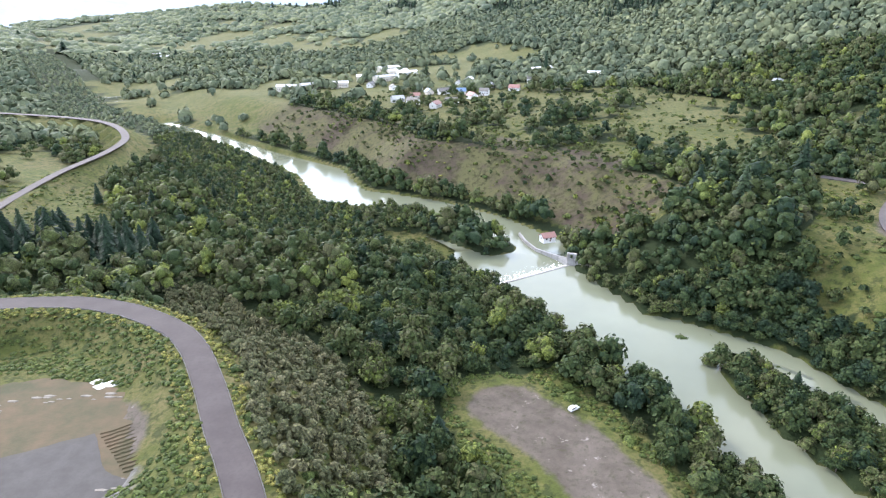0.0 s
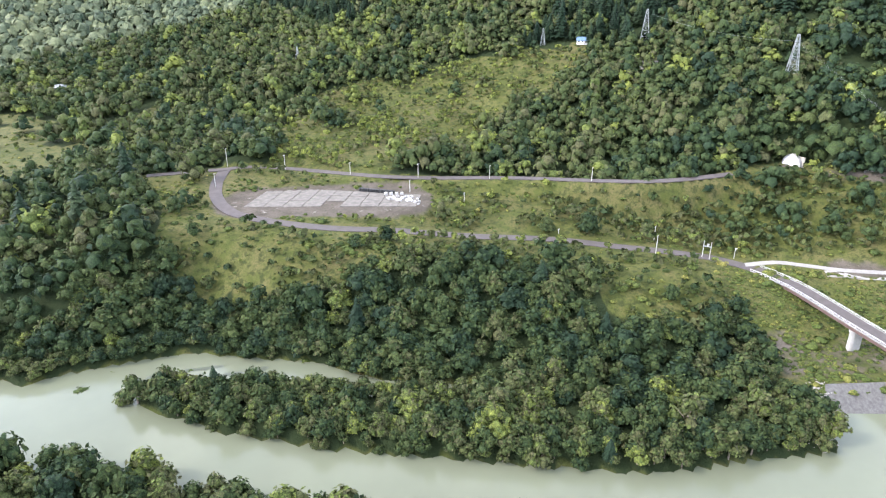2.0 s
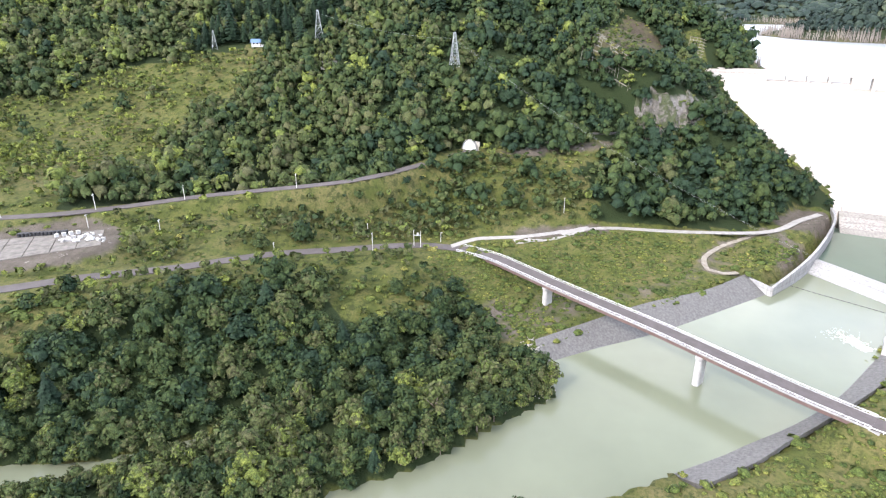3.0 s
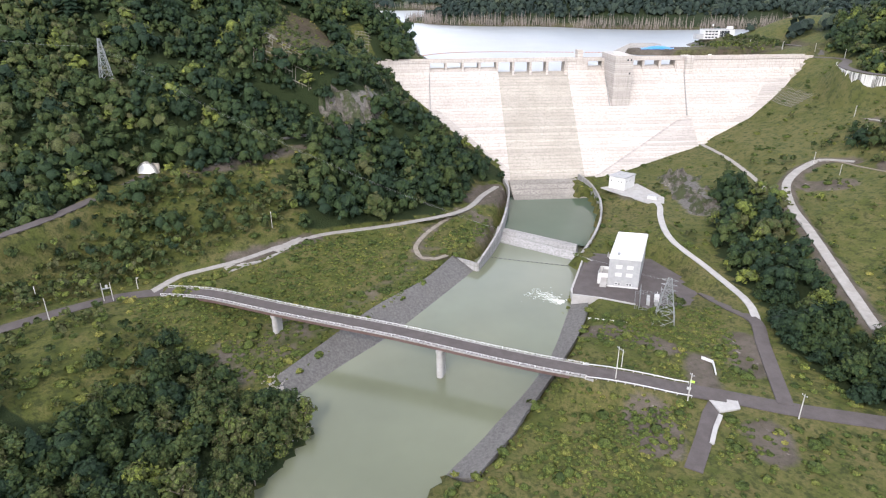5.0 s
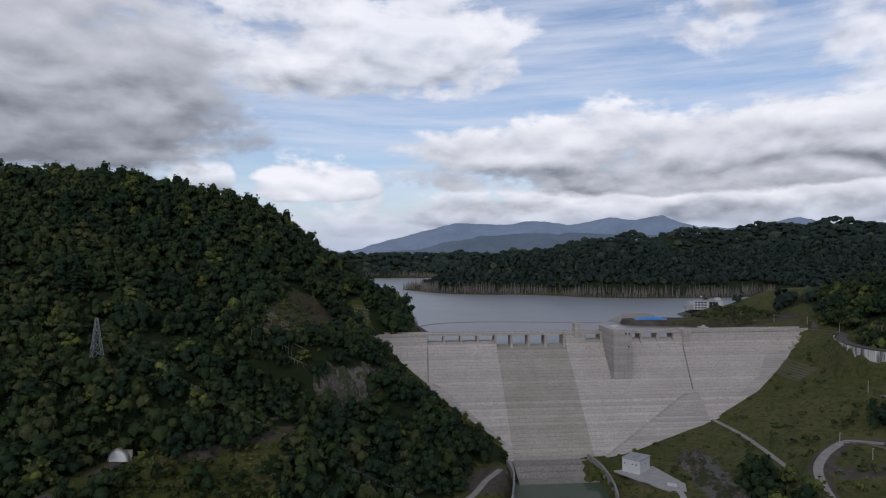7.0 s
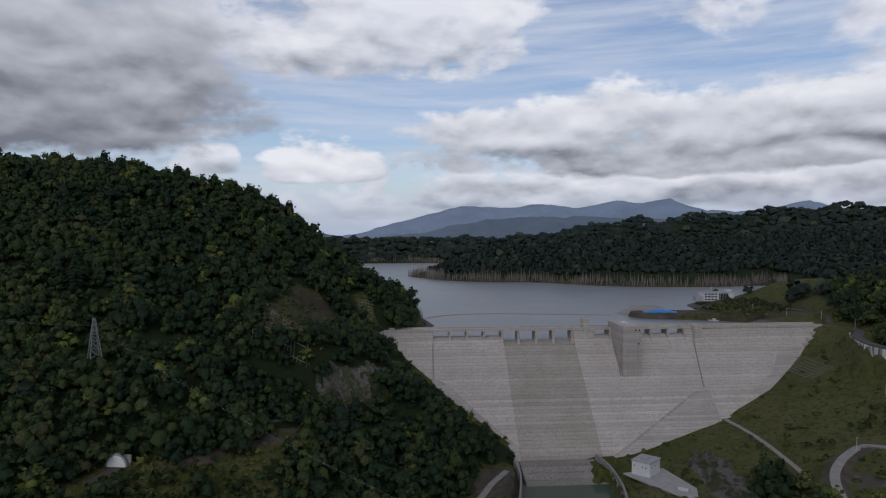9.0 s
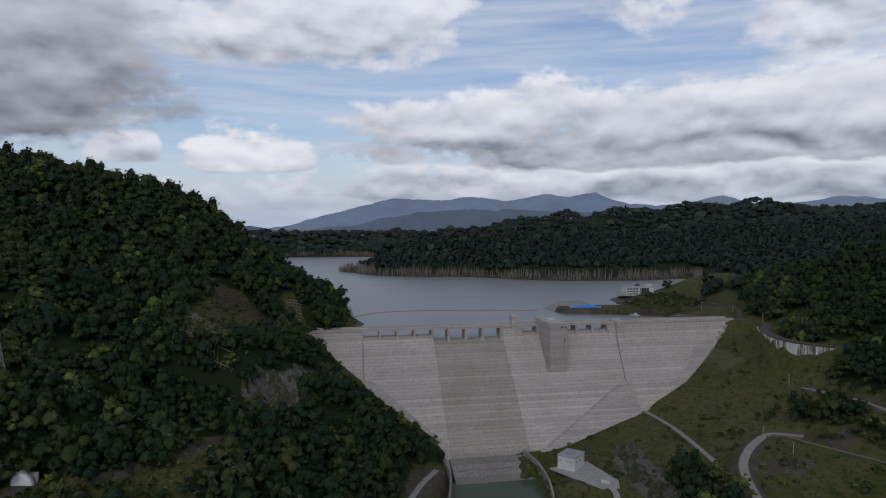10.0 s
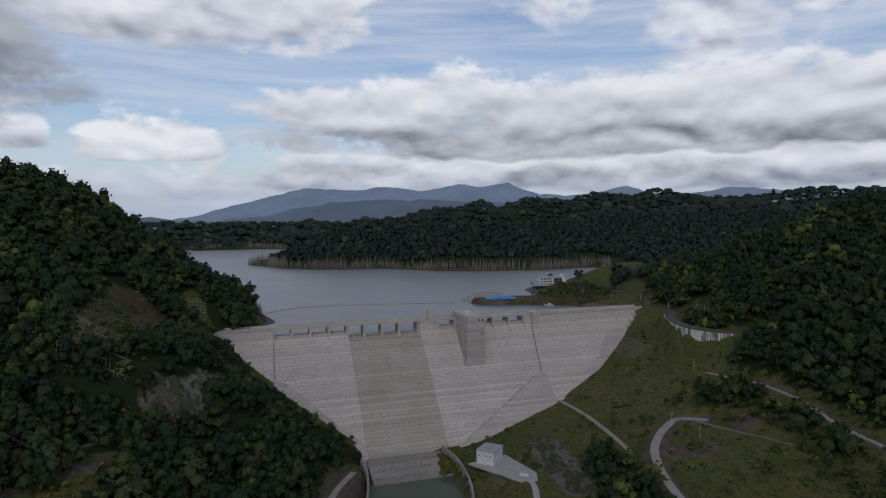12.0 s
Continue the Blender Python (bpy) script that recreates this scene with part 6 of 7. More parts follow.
def build_rock(line, reach, high, label, seed):
    """Broken rock along a line in plan, sunk into the slope at its edges."""
    px, py = [p[0] for p in line], [p[1] for p in line]
    m = reach + 12
    xs, ys = np.arange(min(px) - m, max(px) + m, 1.1), np.arange(min(py) - m, max(py) + m, 1.1)
    x, y = np.meshgrid(xs, ys)
    z = height(x, y)
    gap, _, _ = near(x, y, line)
    edge = 1 - sm(gap + 22 * (fbm(x, y, 12, seed) - 0.5), reach * 0.55, reach)
    lump = (np.abs(fbm(x, y * 1.5, 9, seed + 1, 5) - 0.5) * 2.4) * high + 0.5 * high * (fbm(x, y, 3.0, seed + 2, 3) - 0.5) - 0.9
    ledge = np.abs(fbm(x * 1.6, y * 1.6, 5.5, seed + 4, 4) - 0.5) * high * 1.3
    z = z + edge * (lump + ledge - 0.2 * high) - 1.8 * (1 - edge)
    n1, n2 = len(xs), len(ys)
    verts = np.stack([x, y, z], -1).reshape(-1, 3)
    a = (np.arange(n2 - 1)[:, None] * n1 + np.arange(n1 - 1)).ravel()
    tris = np.concatenate([np.stack([a, a + 1, a + n1 + 1], -1), np.stack([a, a + n1 + 1, a + n1], -1)])
    kept = (edge.ravel()[tris] > 0.03).any(1)
    tagged(new("rock_face", big_mesh("rock_face", verts, tris[kept], ROCK)), label, "rock")


build_rock([dam_xy(*p) for p in CLIFF_LINE], 10, 9, "grey rock outcrop with cracks above the dam", 61)
build_rock([(805, -825), (809, -847), (821, -849)], 15, 6, "pale eroded bank on the far shore of the reservoir", 83)
build_rock(ROCK_CUT, 13, 8, "dark broken rock cut beside the valve house", 71)


# ---- masts, poles, cables ----
def lattice_mast(x, y, z, h, base, label, fence=False, turn=0.3):
    mast = empty("pylon", x, y, z, label, "pylon", "steel pylons")
    top = base * 0.16
    levels = [0, 0.2, 0.38, 0.54, 0.68, 0.8, 0.9, 1.0]
    def corner(k, t):
        r = (base * (1 - t) + top * t) * 0.707
        a = turn + math.pi / 4 + k * math.pi / 2
        return (x + r * math.cos(a), y + r * math.sin(a), z + h * t)
    w = max(0.11, h * 0.006)
    for k in range(4):
        part("leg", tube(corner(k, 0), corner(k, 1), w * 1.3, w, 6), STEEL, mast)
        bm = bmesh.new()
        for a, b in zip(levels, levels[1:]):
            add_tube(bm, corner(k, a), corner(k + 1, b), w * 0.6, None, 5)
            add_tube(bm, corner(k + 1, a), corner(k, b), w * 0.6, None, 5)
            add_tube(bm, corner(k, b), corner(k + 1, b), w * 0.6, None, 5)
        part("bracing", bm, STEEL, mast)
    for t in (0.76, 0.87, 0.97):
        reach = base * 0.36
        bm = bmesh.new()
        c, s = math.cos(turn), math.sin(turn)
        for sg in (-1, 1):
            tip = (x + sg * c * reach, y + sg * s * reach, z + h * t)
            add_tube(bm, (x, y, z + h * t + 0.5), tip, w * 0.7, None, 5)
            add_tube(bm, (x, y, z + h * t - 0.4), tip, w * 0.7, None, 5)
        part("cross_arm", bm, STEEL, mast)
    if fence:
        bm = bmesh.new()
        for k in range(4):
            p, q = corner(k, -0.04), corner(k + 1, -0.04)
            for j in range(7):
                e = [p[i] + (q[i] - p[i]) * j / 6 for i in range(2)]
                add_tube(bm, (*e, z), (*e, z + 1.8), 0.05, None, 5)
            for d in (0.1, 0.7, 1.3, 1.8):
                add_tube(bm, (*p[:2], z + d), (*q[:2], z + d), 0.04, None, 5)
        part("fence", bm, STEEL, mast)
    return mast


lattice_mast(193, -153.5, 7.0, 21.5, 9.0, "galvanised steel pylon inside a small fence by the power house", True, 0.75)
lattice_mast(445, 39, on_ground(445, 39), 112 - on_ground(445, 39), 7.0, "galvanised steel pylon standing among hillside trees")
for px_, py_, ph_ in ((506, 144, 24), (504, 225, 14), (493, 286, 12), (437, 432, 12)):
    lattice_mast(px_, py_, on_ground(px_, py_), ph_, ph_ * 0.28, "grey steel pylon on the open upper slope")


def cable(a, b, sag):
    n = 24
    pts = [(a[0] + (b[0] - a[0]) * t, a[1] + (b[1] - a[1]) * t, a[2] + (b[2] - a[2]) * t - sag * 4 * t * (1 - t)) for t in (k / n for k in range(n + 1))]
    bm = bmesh.new()
    for p, q in zip(pts, pts[1:]):
        add_tube(bm, p, q, 0.014, None, 4)
    tagged(part("power_cable", bm, STEEL, None), "thin power cable strung between two pylons", "cable", "power cables")


for k in (-1, 0, 1):
    cable((193 + 1.5 * k, -153.5 + k, 27), (445 + 1.5 * k, 39 + k, 108), 12)
    cable((445 + k, 39, 108), (506 + k, 144, on_ground(506, 144) + 22), 4)

POLE = plain("weathered_pole", (0.44, 0.43, 0.41), (0.34, 0.33, 0.31), 2.0, 0.85)


def pole(x, y, h, lamp=False, arm=True, label="grey concrete utility pole beside the road"):
    z = on_ground(x, y)
    thing = empty("utility_pole", x, y, z, label, "pole", "utility poles")
    part("shaft", tube((x, y, z - 0.3), (x, y, z + h), 0.22, 0.14, 8), POLE, thing)
    if arm:
        part("cross_bar", box((x - 0.9, y - 0.08, z + h - 0.7), (1.8, 0, 0), (0, 0.16, 0), (0, 0, 0.14)), STEEL, thing)
        for dx in (-0.8, 0, 0.8):
            part("insulator", tube((x + dx, y, z + h - 0.56), (x + dx, y, z + h - 0.25), 0.09, 0.06, 6), WHITE, thing)
    if lamp:
        part("lamp_head", box((x - 0.15, y - 0.9, z + h - 0.1), (0.3, 0, 0), (0, 0.9, 0), (0, 0, 0.16)), WHITE, thing)


for x, y, h in ((166, -104, 13), (147.5, -119, 11), (125, -144, 9.5), (172, -112, 8.5), (307, 78, 7.5), (340, -25, 8.7), (290, 73, 9.5), (277, 117, 6), (281, 172, 8), (280, 206, 7), (279, 247, 7.5), (293, 209, 8.4), (268, 288, 9), (254, 322, 11.5), (226, 300, 8), (310, 172, 8), (325, 118, 8)):
    pole(x, y, h)
for x, y in ((301, 54), (300, 50.6)):
    pole(x, y, 8.6, label="paired concrete pole carrying a transformer")
tw = empty("pole_transformer", 300.5, 52.3, on_ground(300.5, 52.3) + 6, "grey transformer platform carried between two poles", "transformer")
part("platform", box((299.8, 50.4, on_ground(300.5, 52.3) + 6), (1.4, 0, 0), (0, 3.8, 0), (0, 0, 0.2)), STEEL, tw)
part("drum", tube((300.5, 52.0, on_ground(300.5, 52.3) + 6.2), (300.5, 52.0, on_ground(300.5, 52.3) + 7.4), 0.5, 0.5, 12), POLE, tw)
for x, y, h in ((309.5, 41, 5.2), (300, -452, 7), (278, -395, 7), (255, -372, 7), (262, -338, 7), (240, -330, 6), (345, -478, 7), (384, -498, 7), (420, -505, 7), (460, -512, 7)):
    pole(x, y, h, True, False, "thin grey lamp post beside the track")

# ---- rails and markers ----
def guard_rail(pts, half, label):
    line, _ = sides_of(pts, half)
    thing = empty("guard_rail", *line[len(line) // 2], label, "guard rail")
    l, r = sides_of(line, 0.06)
    part("beam", loft(*[[(*a[:2], a[2] + 0.5), (*b[:2], b[2] + 0.5), (*b[:2], b[2] + 0.85), (*a[:2], a[2] + 0.85)] for a, b in zip(l, r)]), WHITE, thing)
    for p in line[::1]:
        part("post", box((p[0] - 0.07, p[1] - 0.07, p[2] - 0.2), (0.14, 0, 0), (0, 0.14, 0), (0, 0, 1.0)), WHITE, thing)


right_line = curve(ROAD_R, 3.0)
guard_rail([p for p in right_line if p[0] > 151], 4.0, "white steel guard rail beside the bridge road")
guard_rail([p for p in right_line if p[0] > 150], -4.0, "white steel guard rail beside the bridge road")
guard_rail([(309, 248, 38.6), (318, 234, 38.6), (329, 219, 39.2), (339, 204, 39.8)], 0.1, "long white rail on the slope above the yard")
for pts, label in (([(214.5, -131.5, 5.4), (208, -136.4, 6.4), (201.5, -141.3, 7.3)], "low white kerb wall across the grass"), ([(165.4, -145, 10.0), (161.4, -146.4, 10.0), (158, -143.6, 9.8), (154.9, -140.8, 9.8)], "white painted low wall beside the parking bay"), ([(262, -380, 46), (256, -392, 49)], "fallen white concrete beam on the slope")):
    wall("low_wall", pts, 0.35, 1.2, WHITE, label)
for half in (-4.1, 4.1):
    edge, _ = sides_of(curve(ROAD_W, 6.0), half)
    l, r = sides_of(edge, 0.1)
    tagged(part("kerb", loft(*[[(*a[:2], a[2] - 0.2), (*b[:2], b[2] - 0.2), (*b[:2], b[2] + 0.2), (*a[:2], a[2] + 0.2)] for a, b in zip(l, r)]), REVET, None), "worn concrete kerb along the asphalt road", "kerb", kind="structure")

def pad(name, outline, z, mat, label):
    return tagged(part(name, loft([(*p, z - 0.6) for p in outline], [(*p, z) for p in outline]), mat, None), label, "paving", kind="structure")


pad("junction_pad", [(146.5, -126.8), (140, -134), (136.8, -131.5), (138.6, -124)], 10.18, PALE, "pale concrete apron at the road junction")
wall("low_wall", [(137.6, -123.4, 10.1), (134, -117, 9.9), (129.5, -110.5, 9.7)], 1.4, 1.4, PALE, "pale concrete kerb strip beside the side road")
sign = empty("road_sign", 151, -123, 10, "small white notice board beside the road", "sign")
part("post", tube((151, -123, 9.8), (151, -123, 12.4), 0.05), STEEL, sign)
part("board", box((150.5, -123.4, 11.2), (1.0, 0.8, 0), (0.03, -0.04, 0), (0, 0, 1.1)), WHITE, sign)
sign = empty("road_sign", 153.5, -127.5, 10, "small bright yellow-green marker board beside the road", "sign")
part("post", tube((153.5, -127.5, 9.8), (153.5, -127.5, 11.6), 0.05), STEEL, sign)
part("board", box((153, -127.9, 11.0), (1.2, 0.9, 0), (0.03, -0.04, 0), (0, 0, 0.9)), plain("lime_board", (0.45, 0.75, 0.08), (0.4, 0.68, 0.08), 1, 0.5), sign)


# ---- switch yard ----
def build_switchgear():
    gear = empty("switchgear", 205, -167, 5.1, "fenced outdoor switchgear with grey steel frames", "switchgear")
    u, v = np.array([0.72, -0.69]), np.array([-0.69, -0.72])
    o = np.array([212.0, -158.0])
    for a in (0, 7, 14):
        for b in (0, 9):
            p = o + u * a * 0.8 + v * b
            part("post", tube((*p, 5), (*p, 11.5), 0.14, 0.1, 6), STEEL, gear)
    for b in (0, 9):
        p, q = o + v * b, o + u * 11.2 + v * b
        part("beam", tube((*p, 11.3), (*q, 11.3), 0.13, None, 6), STEEL, gear)
    for a, b in ((3, 3), (7, 3), (3, 6.5)):
        p = o + u * a + v * b
        part("cabinet", box((*p, 5.1), (*(u * 1.8), 0), (*(v * 1.4), 0), (0, 0, 2.6), 0.05), GREYWALL, gear)
    p = o + u * 7 + v * 6.3
    part("transformer_tank", box((*p, 5.1), (*(u * 3), 0), (*(v * 2.2), 0), (0, 0, 3.0), 0.1), WHITE, gear)
    for k in range(3):
        q = p + u * (0.6 + 0.9 * k) + v * 1.1
        part("bushing", tube((*q, 8.1), (*q, 9.6), 0.14, 0.08, 8), WHITE, gear)
    bm = bmesh.new()
    ring = [o - u * 2 - v * 2, o + u * 14 - v * 2, o + u * 14 + v * 12, o - u * 2 + v * 12]
    for p, q in zip(ring, ring[1:] + ring[:1]):
        for k in range(8):
            e = p + (q - p) * k / 8
            add_tube(bm, (*e, 5), (*e, 7), 0.05, None, 5)
        for h in (5.3, 6.2, 7.0):
            add_tube(bm, (*p, h), (*q, h), 0.04, None, 5)
    part("fence", bm, STEEL, gear)


build_switchgear()


# ---- storage yard ----
def build_yard():
    r = random.Random(11)
    slab = empty("yard_paving", 242, 236, 31.5, "cracked pale concrete slabs of the storage yard", "paving", kind="structure")
    a, b, c, d = (np.array(p, float) for p in ((212, 263), (246, 277), (278, 197), (259, 188)))
    for i in range(9):
        for j in range(3):
            if i == 4 and j == 0:
                continue
            def at(x, y):
                lo = a + (d - a) * x
                hi = b + (c - b) * x
                return lo + (hi - lo) * y
            g = 0.002
            q = [at(i / 9 + g, j / 3 + 2 * g), at((i + 1) / 9 - g, j / 3 + 2 * g), at((i + 1) / 9 - g, (j + 1) / 3 - 2 * g), at(i / 9 + g, (j + 1) / 3 - 2 * g)]
            z = 31.62 + r.uniform(0, 0.12)
            part("slab", loft([(*p, 31.1) for p in q], [(*p, z) for p in q]), YARD_SLAB, slab)
    stack = empty("drum_stack", 269, 222, 31.7, "row of black drums stacked at the yard edge", "drums")
    for k in range(13):
        for row in (0, 1):
            x, y = 266 + 0.42 * k + row * 1.0, 230 - 1.55 * k
            part("drum", tube((x, y, 31.7), (x, y, 33.3), 0.72, 0.72, 10), BLACK, stack)
    pile = empty("rubble_pile", 267, 198, 31.6, "heap of broken pale concrete pieces on the yard", "rubble")
    for k in range(46):
        x, y = 267 + r.gauss(0, 3.4), 199 + r.gauss(0, 4.2)
        s = r.uniform(0.7, 1.9)
        t = r.uniform(0, 3.1)
        part("lump", box((x, y, 31.5), (s * math.cos(t), s * math.sin(t), r.uniform(-.2, .3)), (-s * math.sin(t) * 0.7, s * math.cos(t) * 0.7, 0), (0, 0, s * r.uniform(0.3, 0.7))), WHITE if r.random() > 0.7 else PALE, pile)
    pallet = empty("pallet_stack", 268, 211, 31.7, "stack of grey timber pallets", "pallets")
    for k in range(4):
        part("pallet", box((266 + 1.6 * k, 213 - 2.4 * k, 31.7), (1.3, -1.0, 0), (0.9, 1.1, 0), (0, 0, 1.5)), POLE, pallet)


YARD_SLAB = plain("yard_slab", (0.165, 0.148, 0.13), (0.085, 0.076, 0.064), 0.35, 0.9)
build_yard()


# ---- weir ----
def build_weir():
    thing = empty("weir", 46, 290, 0, "low concrete weir across the river with white water below", "weir")
    a, b = np.array([20.0, 274.0]), np.array([67.0, 302.5])
    u, right, n = frame_of(a, b)
    d = np.array([-u[1], u[0]])
    part("sill", loft(*[[(*(p - d * 1.0), -2.6), (*(p - d * 0.8), 0.18), (*(p + d * 0.6), 0.22), (*(p + d * 3.5), -2.6)] for p in (a, b)]), WALLS, thing)
    pts = [(78, 297, 3.0), (70, 300.5, 3.6), (66, 303, 3.6), (63, 311, 1.5), (58, 317, 1.0), (52, 325, 0.5), (48, 338, 0.2), (46, 352, 0.0)]
    l, r = sides_of(pts, 0.5)
    part("side_wall", loft(*[[(*p[:2], -6), (*q[:2], -6), q, p] for p, q in zip(l, r)]), WALLS, thing)
    for x, y in ((66, 303.5), (68.8, 302)):
        part("gate_pillar", box((x - 0.8, y - 0.8, -5), (1.6, 0, 0), (0, 1.6, 0), (0, 0, 11.5), 0.05), WALLS, thing)
    part("gate_beam", box((65.5, 302.4, 6), (4.2, -1.6, 0), (0.5, 1.2, 0), (0, 0, 0.6)), WALLS, thing)
    r_ = np.random.default_rng(4)
    verts, tris = [], []
    for k in range(1700):
        t, w = r_.uniform(0, 1), abs(r_.normal(0, 1)) * (1.3 if r_.uniform() < 0.72 else 9) + 0.3
        p = a + u * n * t + d * w
        z = max(-1.75, 0.2 - w * 0.6) + 0.12
        s = r_.uniform(0.3, 1.1)
        base = len(verts)
        ang = r_.uniform(0, 6.28)
        for j in range(5):
            q = ang + j * 1.2566
            verts.append((p[0] + s * r_.uniform(0.6, 1.2) * math.cos(q), p[1] + s * r_.uniform(0.6, 1.2) * math.sin(q), z + r_.uniform(-0.05, 0.05)))
        verts.append((p[0], p[1], z + s * 0.22))
        tris += [(base + j, base + (j + 1) % 5, base + 5) for j in range(5)]
    tagged(new("white_water", big_mesh("white_water", np.array(verts), np.array(tris), FOAM)), "white foam tumbling below the weir", "foam", kind="stuff")
    verts, tris = [], []
    for k in range(520):
        t = r_.uniform(0, 1) ** 1.6
        p = np.array([239.0, -136.5]) + np.array([0.93, 0.37]) * (t * 19) + np.array([-0.37, 0.93]) * r_.normal(0, 1.2 + 2.2 * t)
        w_, l_ = r_.uniform(0.08, 0.30) * (1.2 - t), r_.uniform(0.15, 0.8)
        a_ = 0.38 + r_.normal(0, 0.5)
        base = len(verts)
        for j in range(6):
            q = j * 1.0472
            dx, dy = l_ * math.cos(q) * r_.uniform(0.6, 1.3), w_ * math.sin(q) * r_.uniform(0.6, 1.3)
            verts.append((p[0] + dx * math.cos(a_) - dy * math.sin(a_), p[1] + dx * math.sin(a_) + dy * math.cos(a_), 0.04))
        verts.append((p[0], p[1], 0.04 + w_ * 0.4))
        tris += [(base + j, base + (j + 1) % 6, base + 6) for j in range(6)]
    tagged(new("outfall_foam", big_mesh("outfall_foam", np.array(verts), np.array(tris), FOAM)), "patch of white foam at the power house outfall", "foam", kind="stuff")


build_weir()


# ---- small things ----
DRY = plain("dry_tan_earth", (0.088, 0.062, 0.033), (0.042, 0.043, 0.017), 0.13, 0.95, 0, 0.1)
PALE_STONE = plain("pale_limestone", (0.22, 0.20, 0.17), (0.14, 0.125, 0.105), 0.8, 0.95)
FINE_GRAVEL = plain("fine_grey_gravel", (0.064, 0.059, 0.055), (0.047, 0.043, 0.039), 0.22, 0.95)


def ragged(outline, step, wander, seed):
    """An outline with its edges broken up."""
    r, out = random.Random(seed), []
    for p, q in zip(outline, outline[1:] + outline[:1]):
        n = max(1, int(math.dist(p, q) / step))
        for k in range(n):
            out.append((p[0] + (q[0] - p[0]) * k / n + r.uniform(-wander, wander), p[1] + (q[1] - p[1]) * k / n + r.uniform(-wander, wander)))
    return out


def build_west_yard():
    pad("dirt_yard", ragged([(-150, 150), (-128, 153.4), (-119.8, 155.7), (-104.3, 154.5), (-92.2, 149.9), (-81.2, 136.3), (-69.4, 124), (-60, 112), (-62, 98), (-150, 98)], 2.2, 1.0, 3), 27.05, DRY, "dry tan earth of the yard with pale scrapes")
    pad("gravel_yard", ragged([(-112, 119.5), (-107.4, 121.7), (-89.2, 131), (-79.8, 117.1), (-69.1, 112.5), (-63, 108), (-66, 99), (-112, 99)], 2.5, 0.25, 4), 27.13, FINE_GRAVEL, "flat grey gravel spread over half of the yard")
    r = random.Random(8)
    for k in range(13):      # raked ridges beside the gravel
        a, b = np.array([-87.6 + 1.05 * k, 130.4 - 1.15 * k]), np.array([-81.0 + 0.9 * k, 135.0 - 1.3 * k])
        n = 7
        line = [tuple(a + (b - a) * j / n + (r.uniform(-0.15, 0.15), r.uniform(-0.15, 0.15))) for j in range(n + 1)]
        l, q = sides_of([(*p, 27.1) for p in line], [0.12] + [0.34] * (n - 1) + [0.12])
        tagged(part("earth_ridge", loft(*[[(*i[:2], 26.9), (*j[:2], 26.9), ((i[0] + j[0]) / 2, (i[1] + j[1]) / 2, 27.34)] for i, j in zip(l, q)]), DRY, None), "low raked ridge of dry earth on the yard", "ridge", "raked earth ridges")
    for k in range(34):
        x, y = r.choice(((-113, 146), (-122, 141), (-74, 120), (-70, 113), (-95, 147)))
        x, y, w = x + r.gauss(0, 4), y + r.gauss(0, 2), r.uniform(0.3, 1.3)
        tagged(part("pale_stone", loft([(x + w * math.cos(t) * 1.6, y + w * math.sin(t) * 0.5, 27.0) for t in (0.3, 1.5, 2.6, 3.9, 5.2)], [(x + w * math.cos(t) * 1.3, y + w * math.sin(t) * 0.35, 27.0 + 0.12 + 0.1 * w) for t in (0.3, 1.5, 2.6, 3.9, 5.2)]), PALE_STONE, None), "flat pale stone lying on the yard", "stone", "pale stones")


build_west_yard()


def build_car():
    x, y, z = 43.0, 172.0, on_ground(43, 172) + 0.05
    car = empty("car", x, y, z, "small white hatchback parked on the dirt lot", "car")
    a = radians(35)
    u, v = np.array([math.cos(a), math.sin(a)]), np.array([-math.sin(a), math.cos(a)])
    def ring(pts, w):
        return [[(x + u[0] * p + v[0] * s * w, y + u[1] * p + v[1] * s * w, z + h) for p, h in pts] for s in (-1, 1)]
    body = loft(*ring([(-1.9, 0.35), (1.9, 0.35), (2.0, 0.75), (1.1, 0.95), (-1.9, 1.0)], 0.82))
    part("body", body, WHITE, car)
    part("cabin", loft(*ring([(-1.85, 1.0), (1.0, 0.95), (0.45, 1.55), (-1.6, 1.58)], 0.74)), WHITE, car)
    part("side_glass", loft(*ring([(-1.55, 1.05), (0.7, 1.03), (0.35, 1.45), (-1.4, 1.45)], 0.76)), GLASS, car)
    part("windscreen", loft(*ring([(1.0, 0.98), (1.05, 1.0), (0.52, 1.52), (0.47, 1.5)], 0.66)), GLASS, car)
    for p in (-1.25, 1.3):
        for s in (-0.8, 0.8):
            c = np.array([x, y]) + u * p + v * s
            w = part("wheel", tube((*(c - v * 0.1), z + 0.32), (*(c + v * 0.1), z + 0.32), 0.32, 0.32, 14), BLACK, car)
            part("rim", tube((*(c - v * 0.12), z + 0.32), (*(c + v * 0.12), z + 0.32), 0.18, 0.18, 10), STEEL, w)
    for s in (-0.6, 0.6):
        c = np.array([x, y]) + u * 1.93 + v * s
        part("headlight", tube((*c, z + 0.72), (*(c + u * 0.08), z + 0.72), 0.13, 0.1, 10), GREYWALL, car)


build_car()


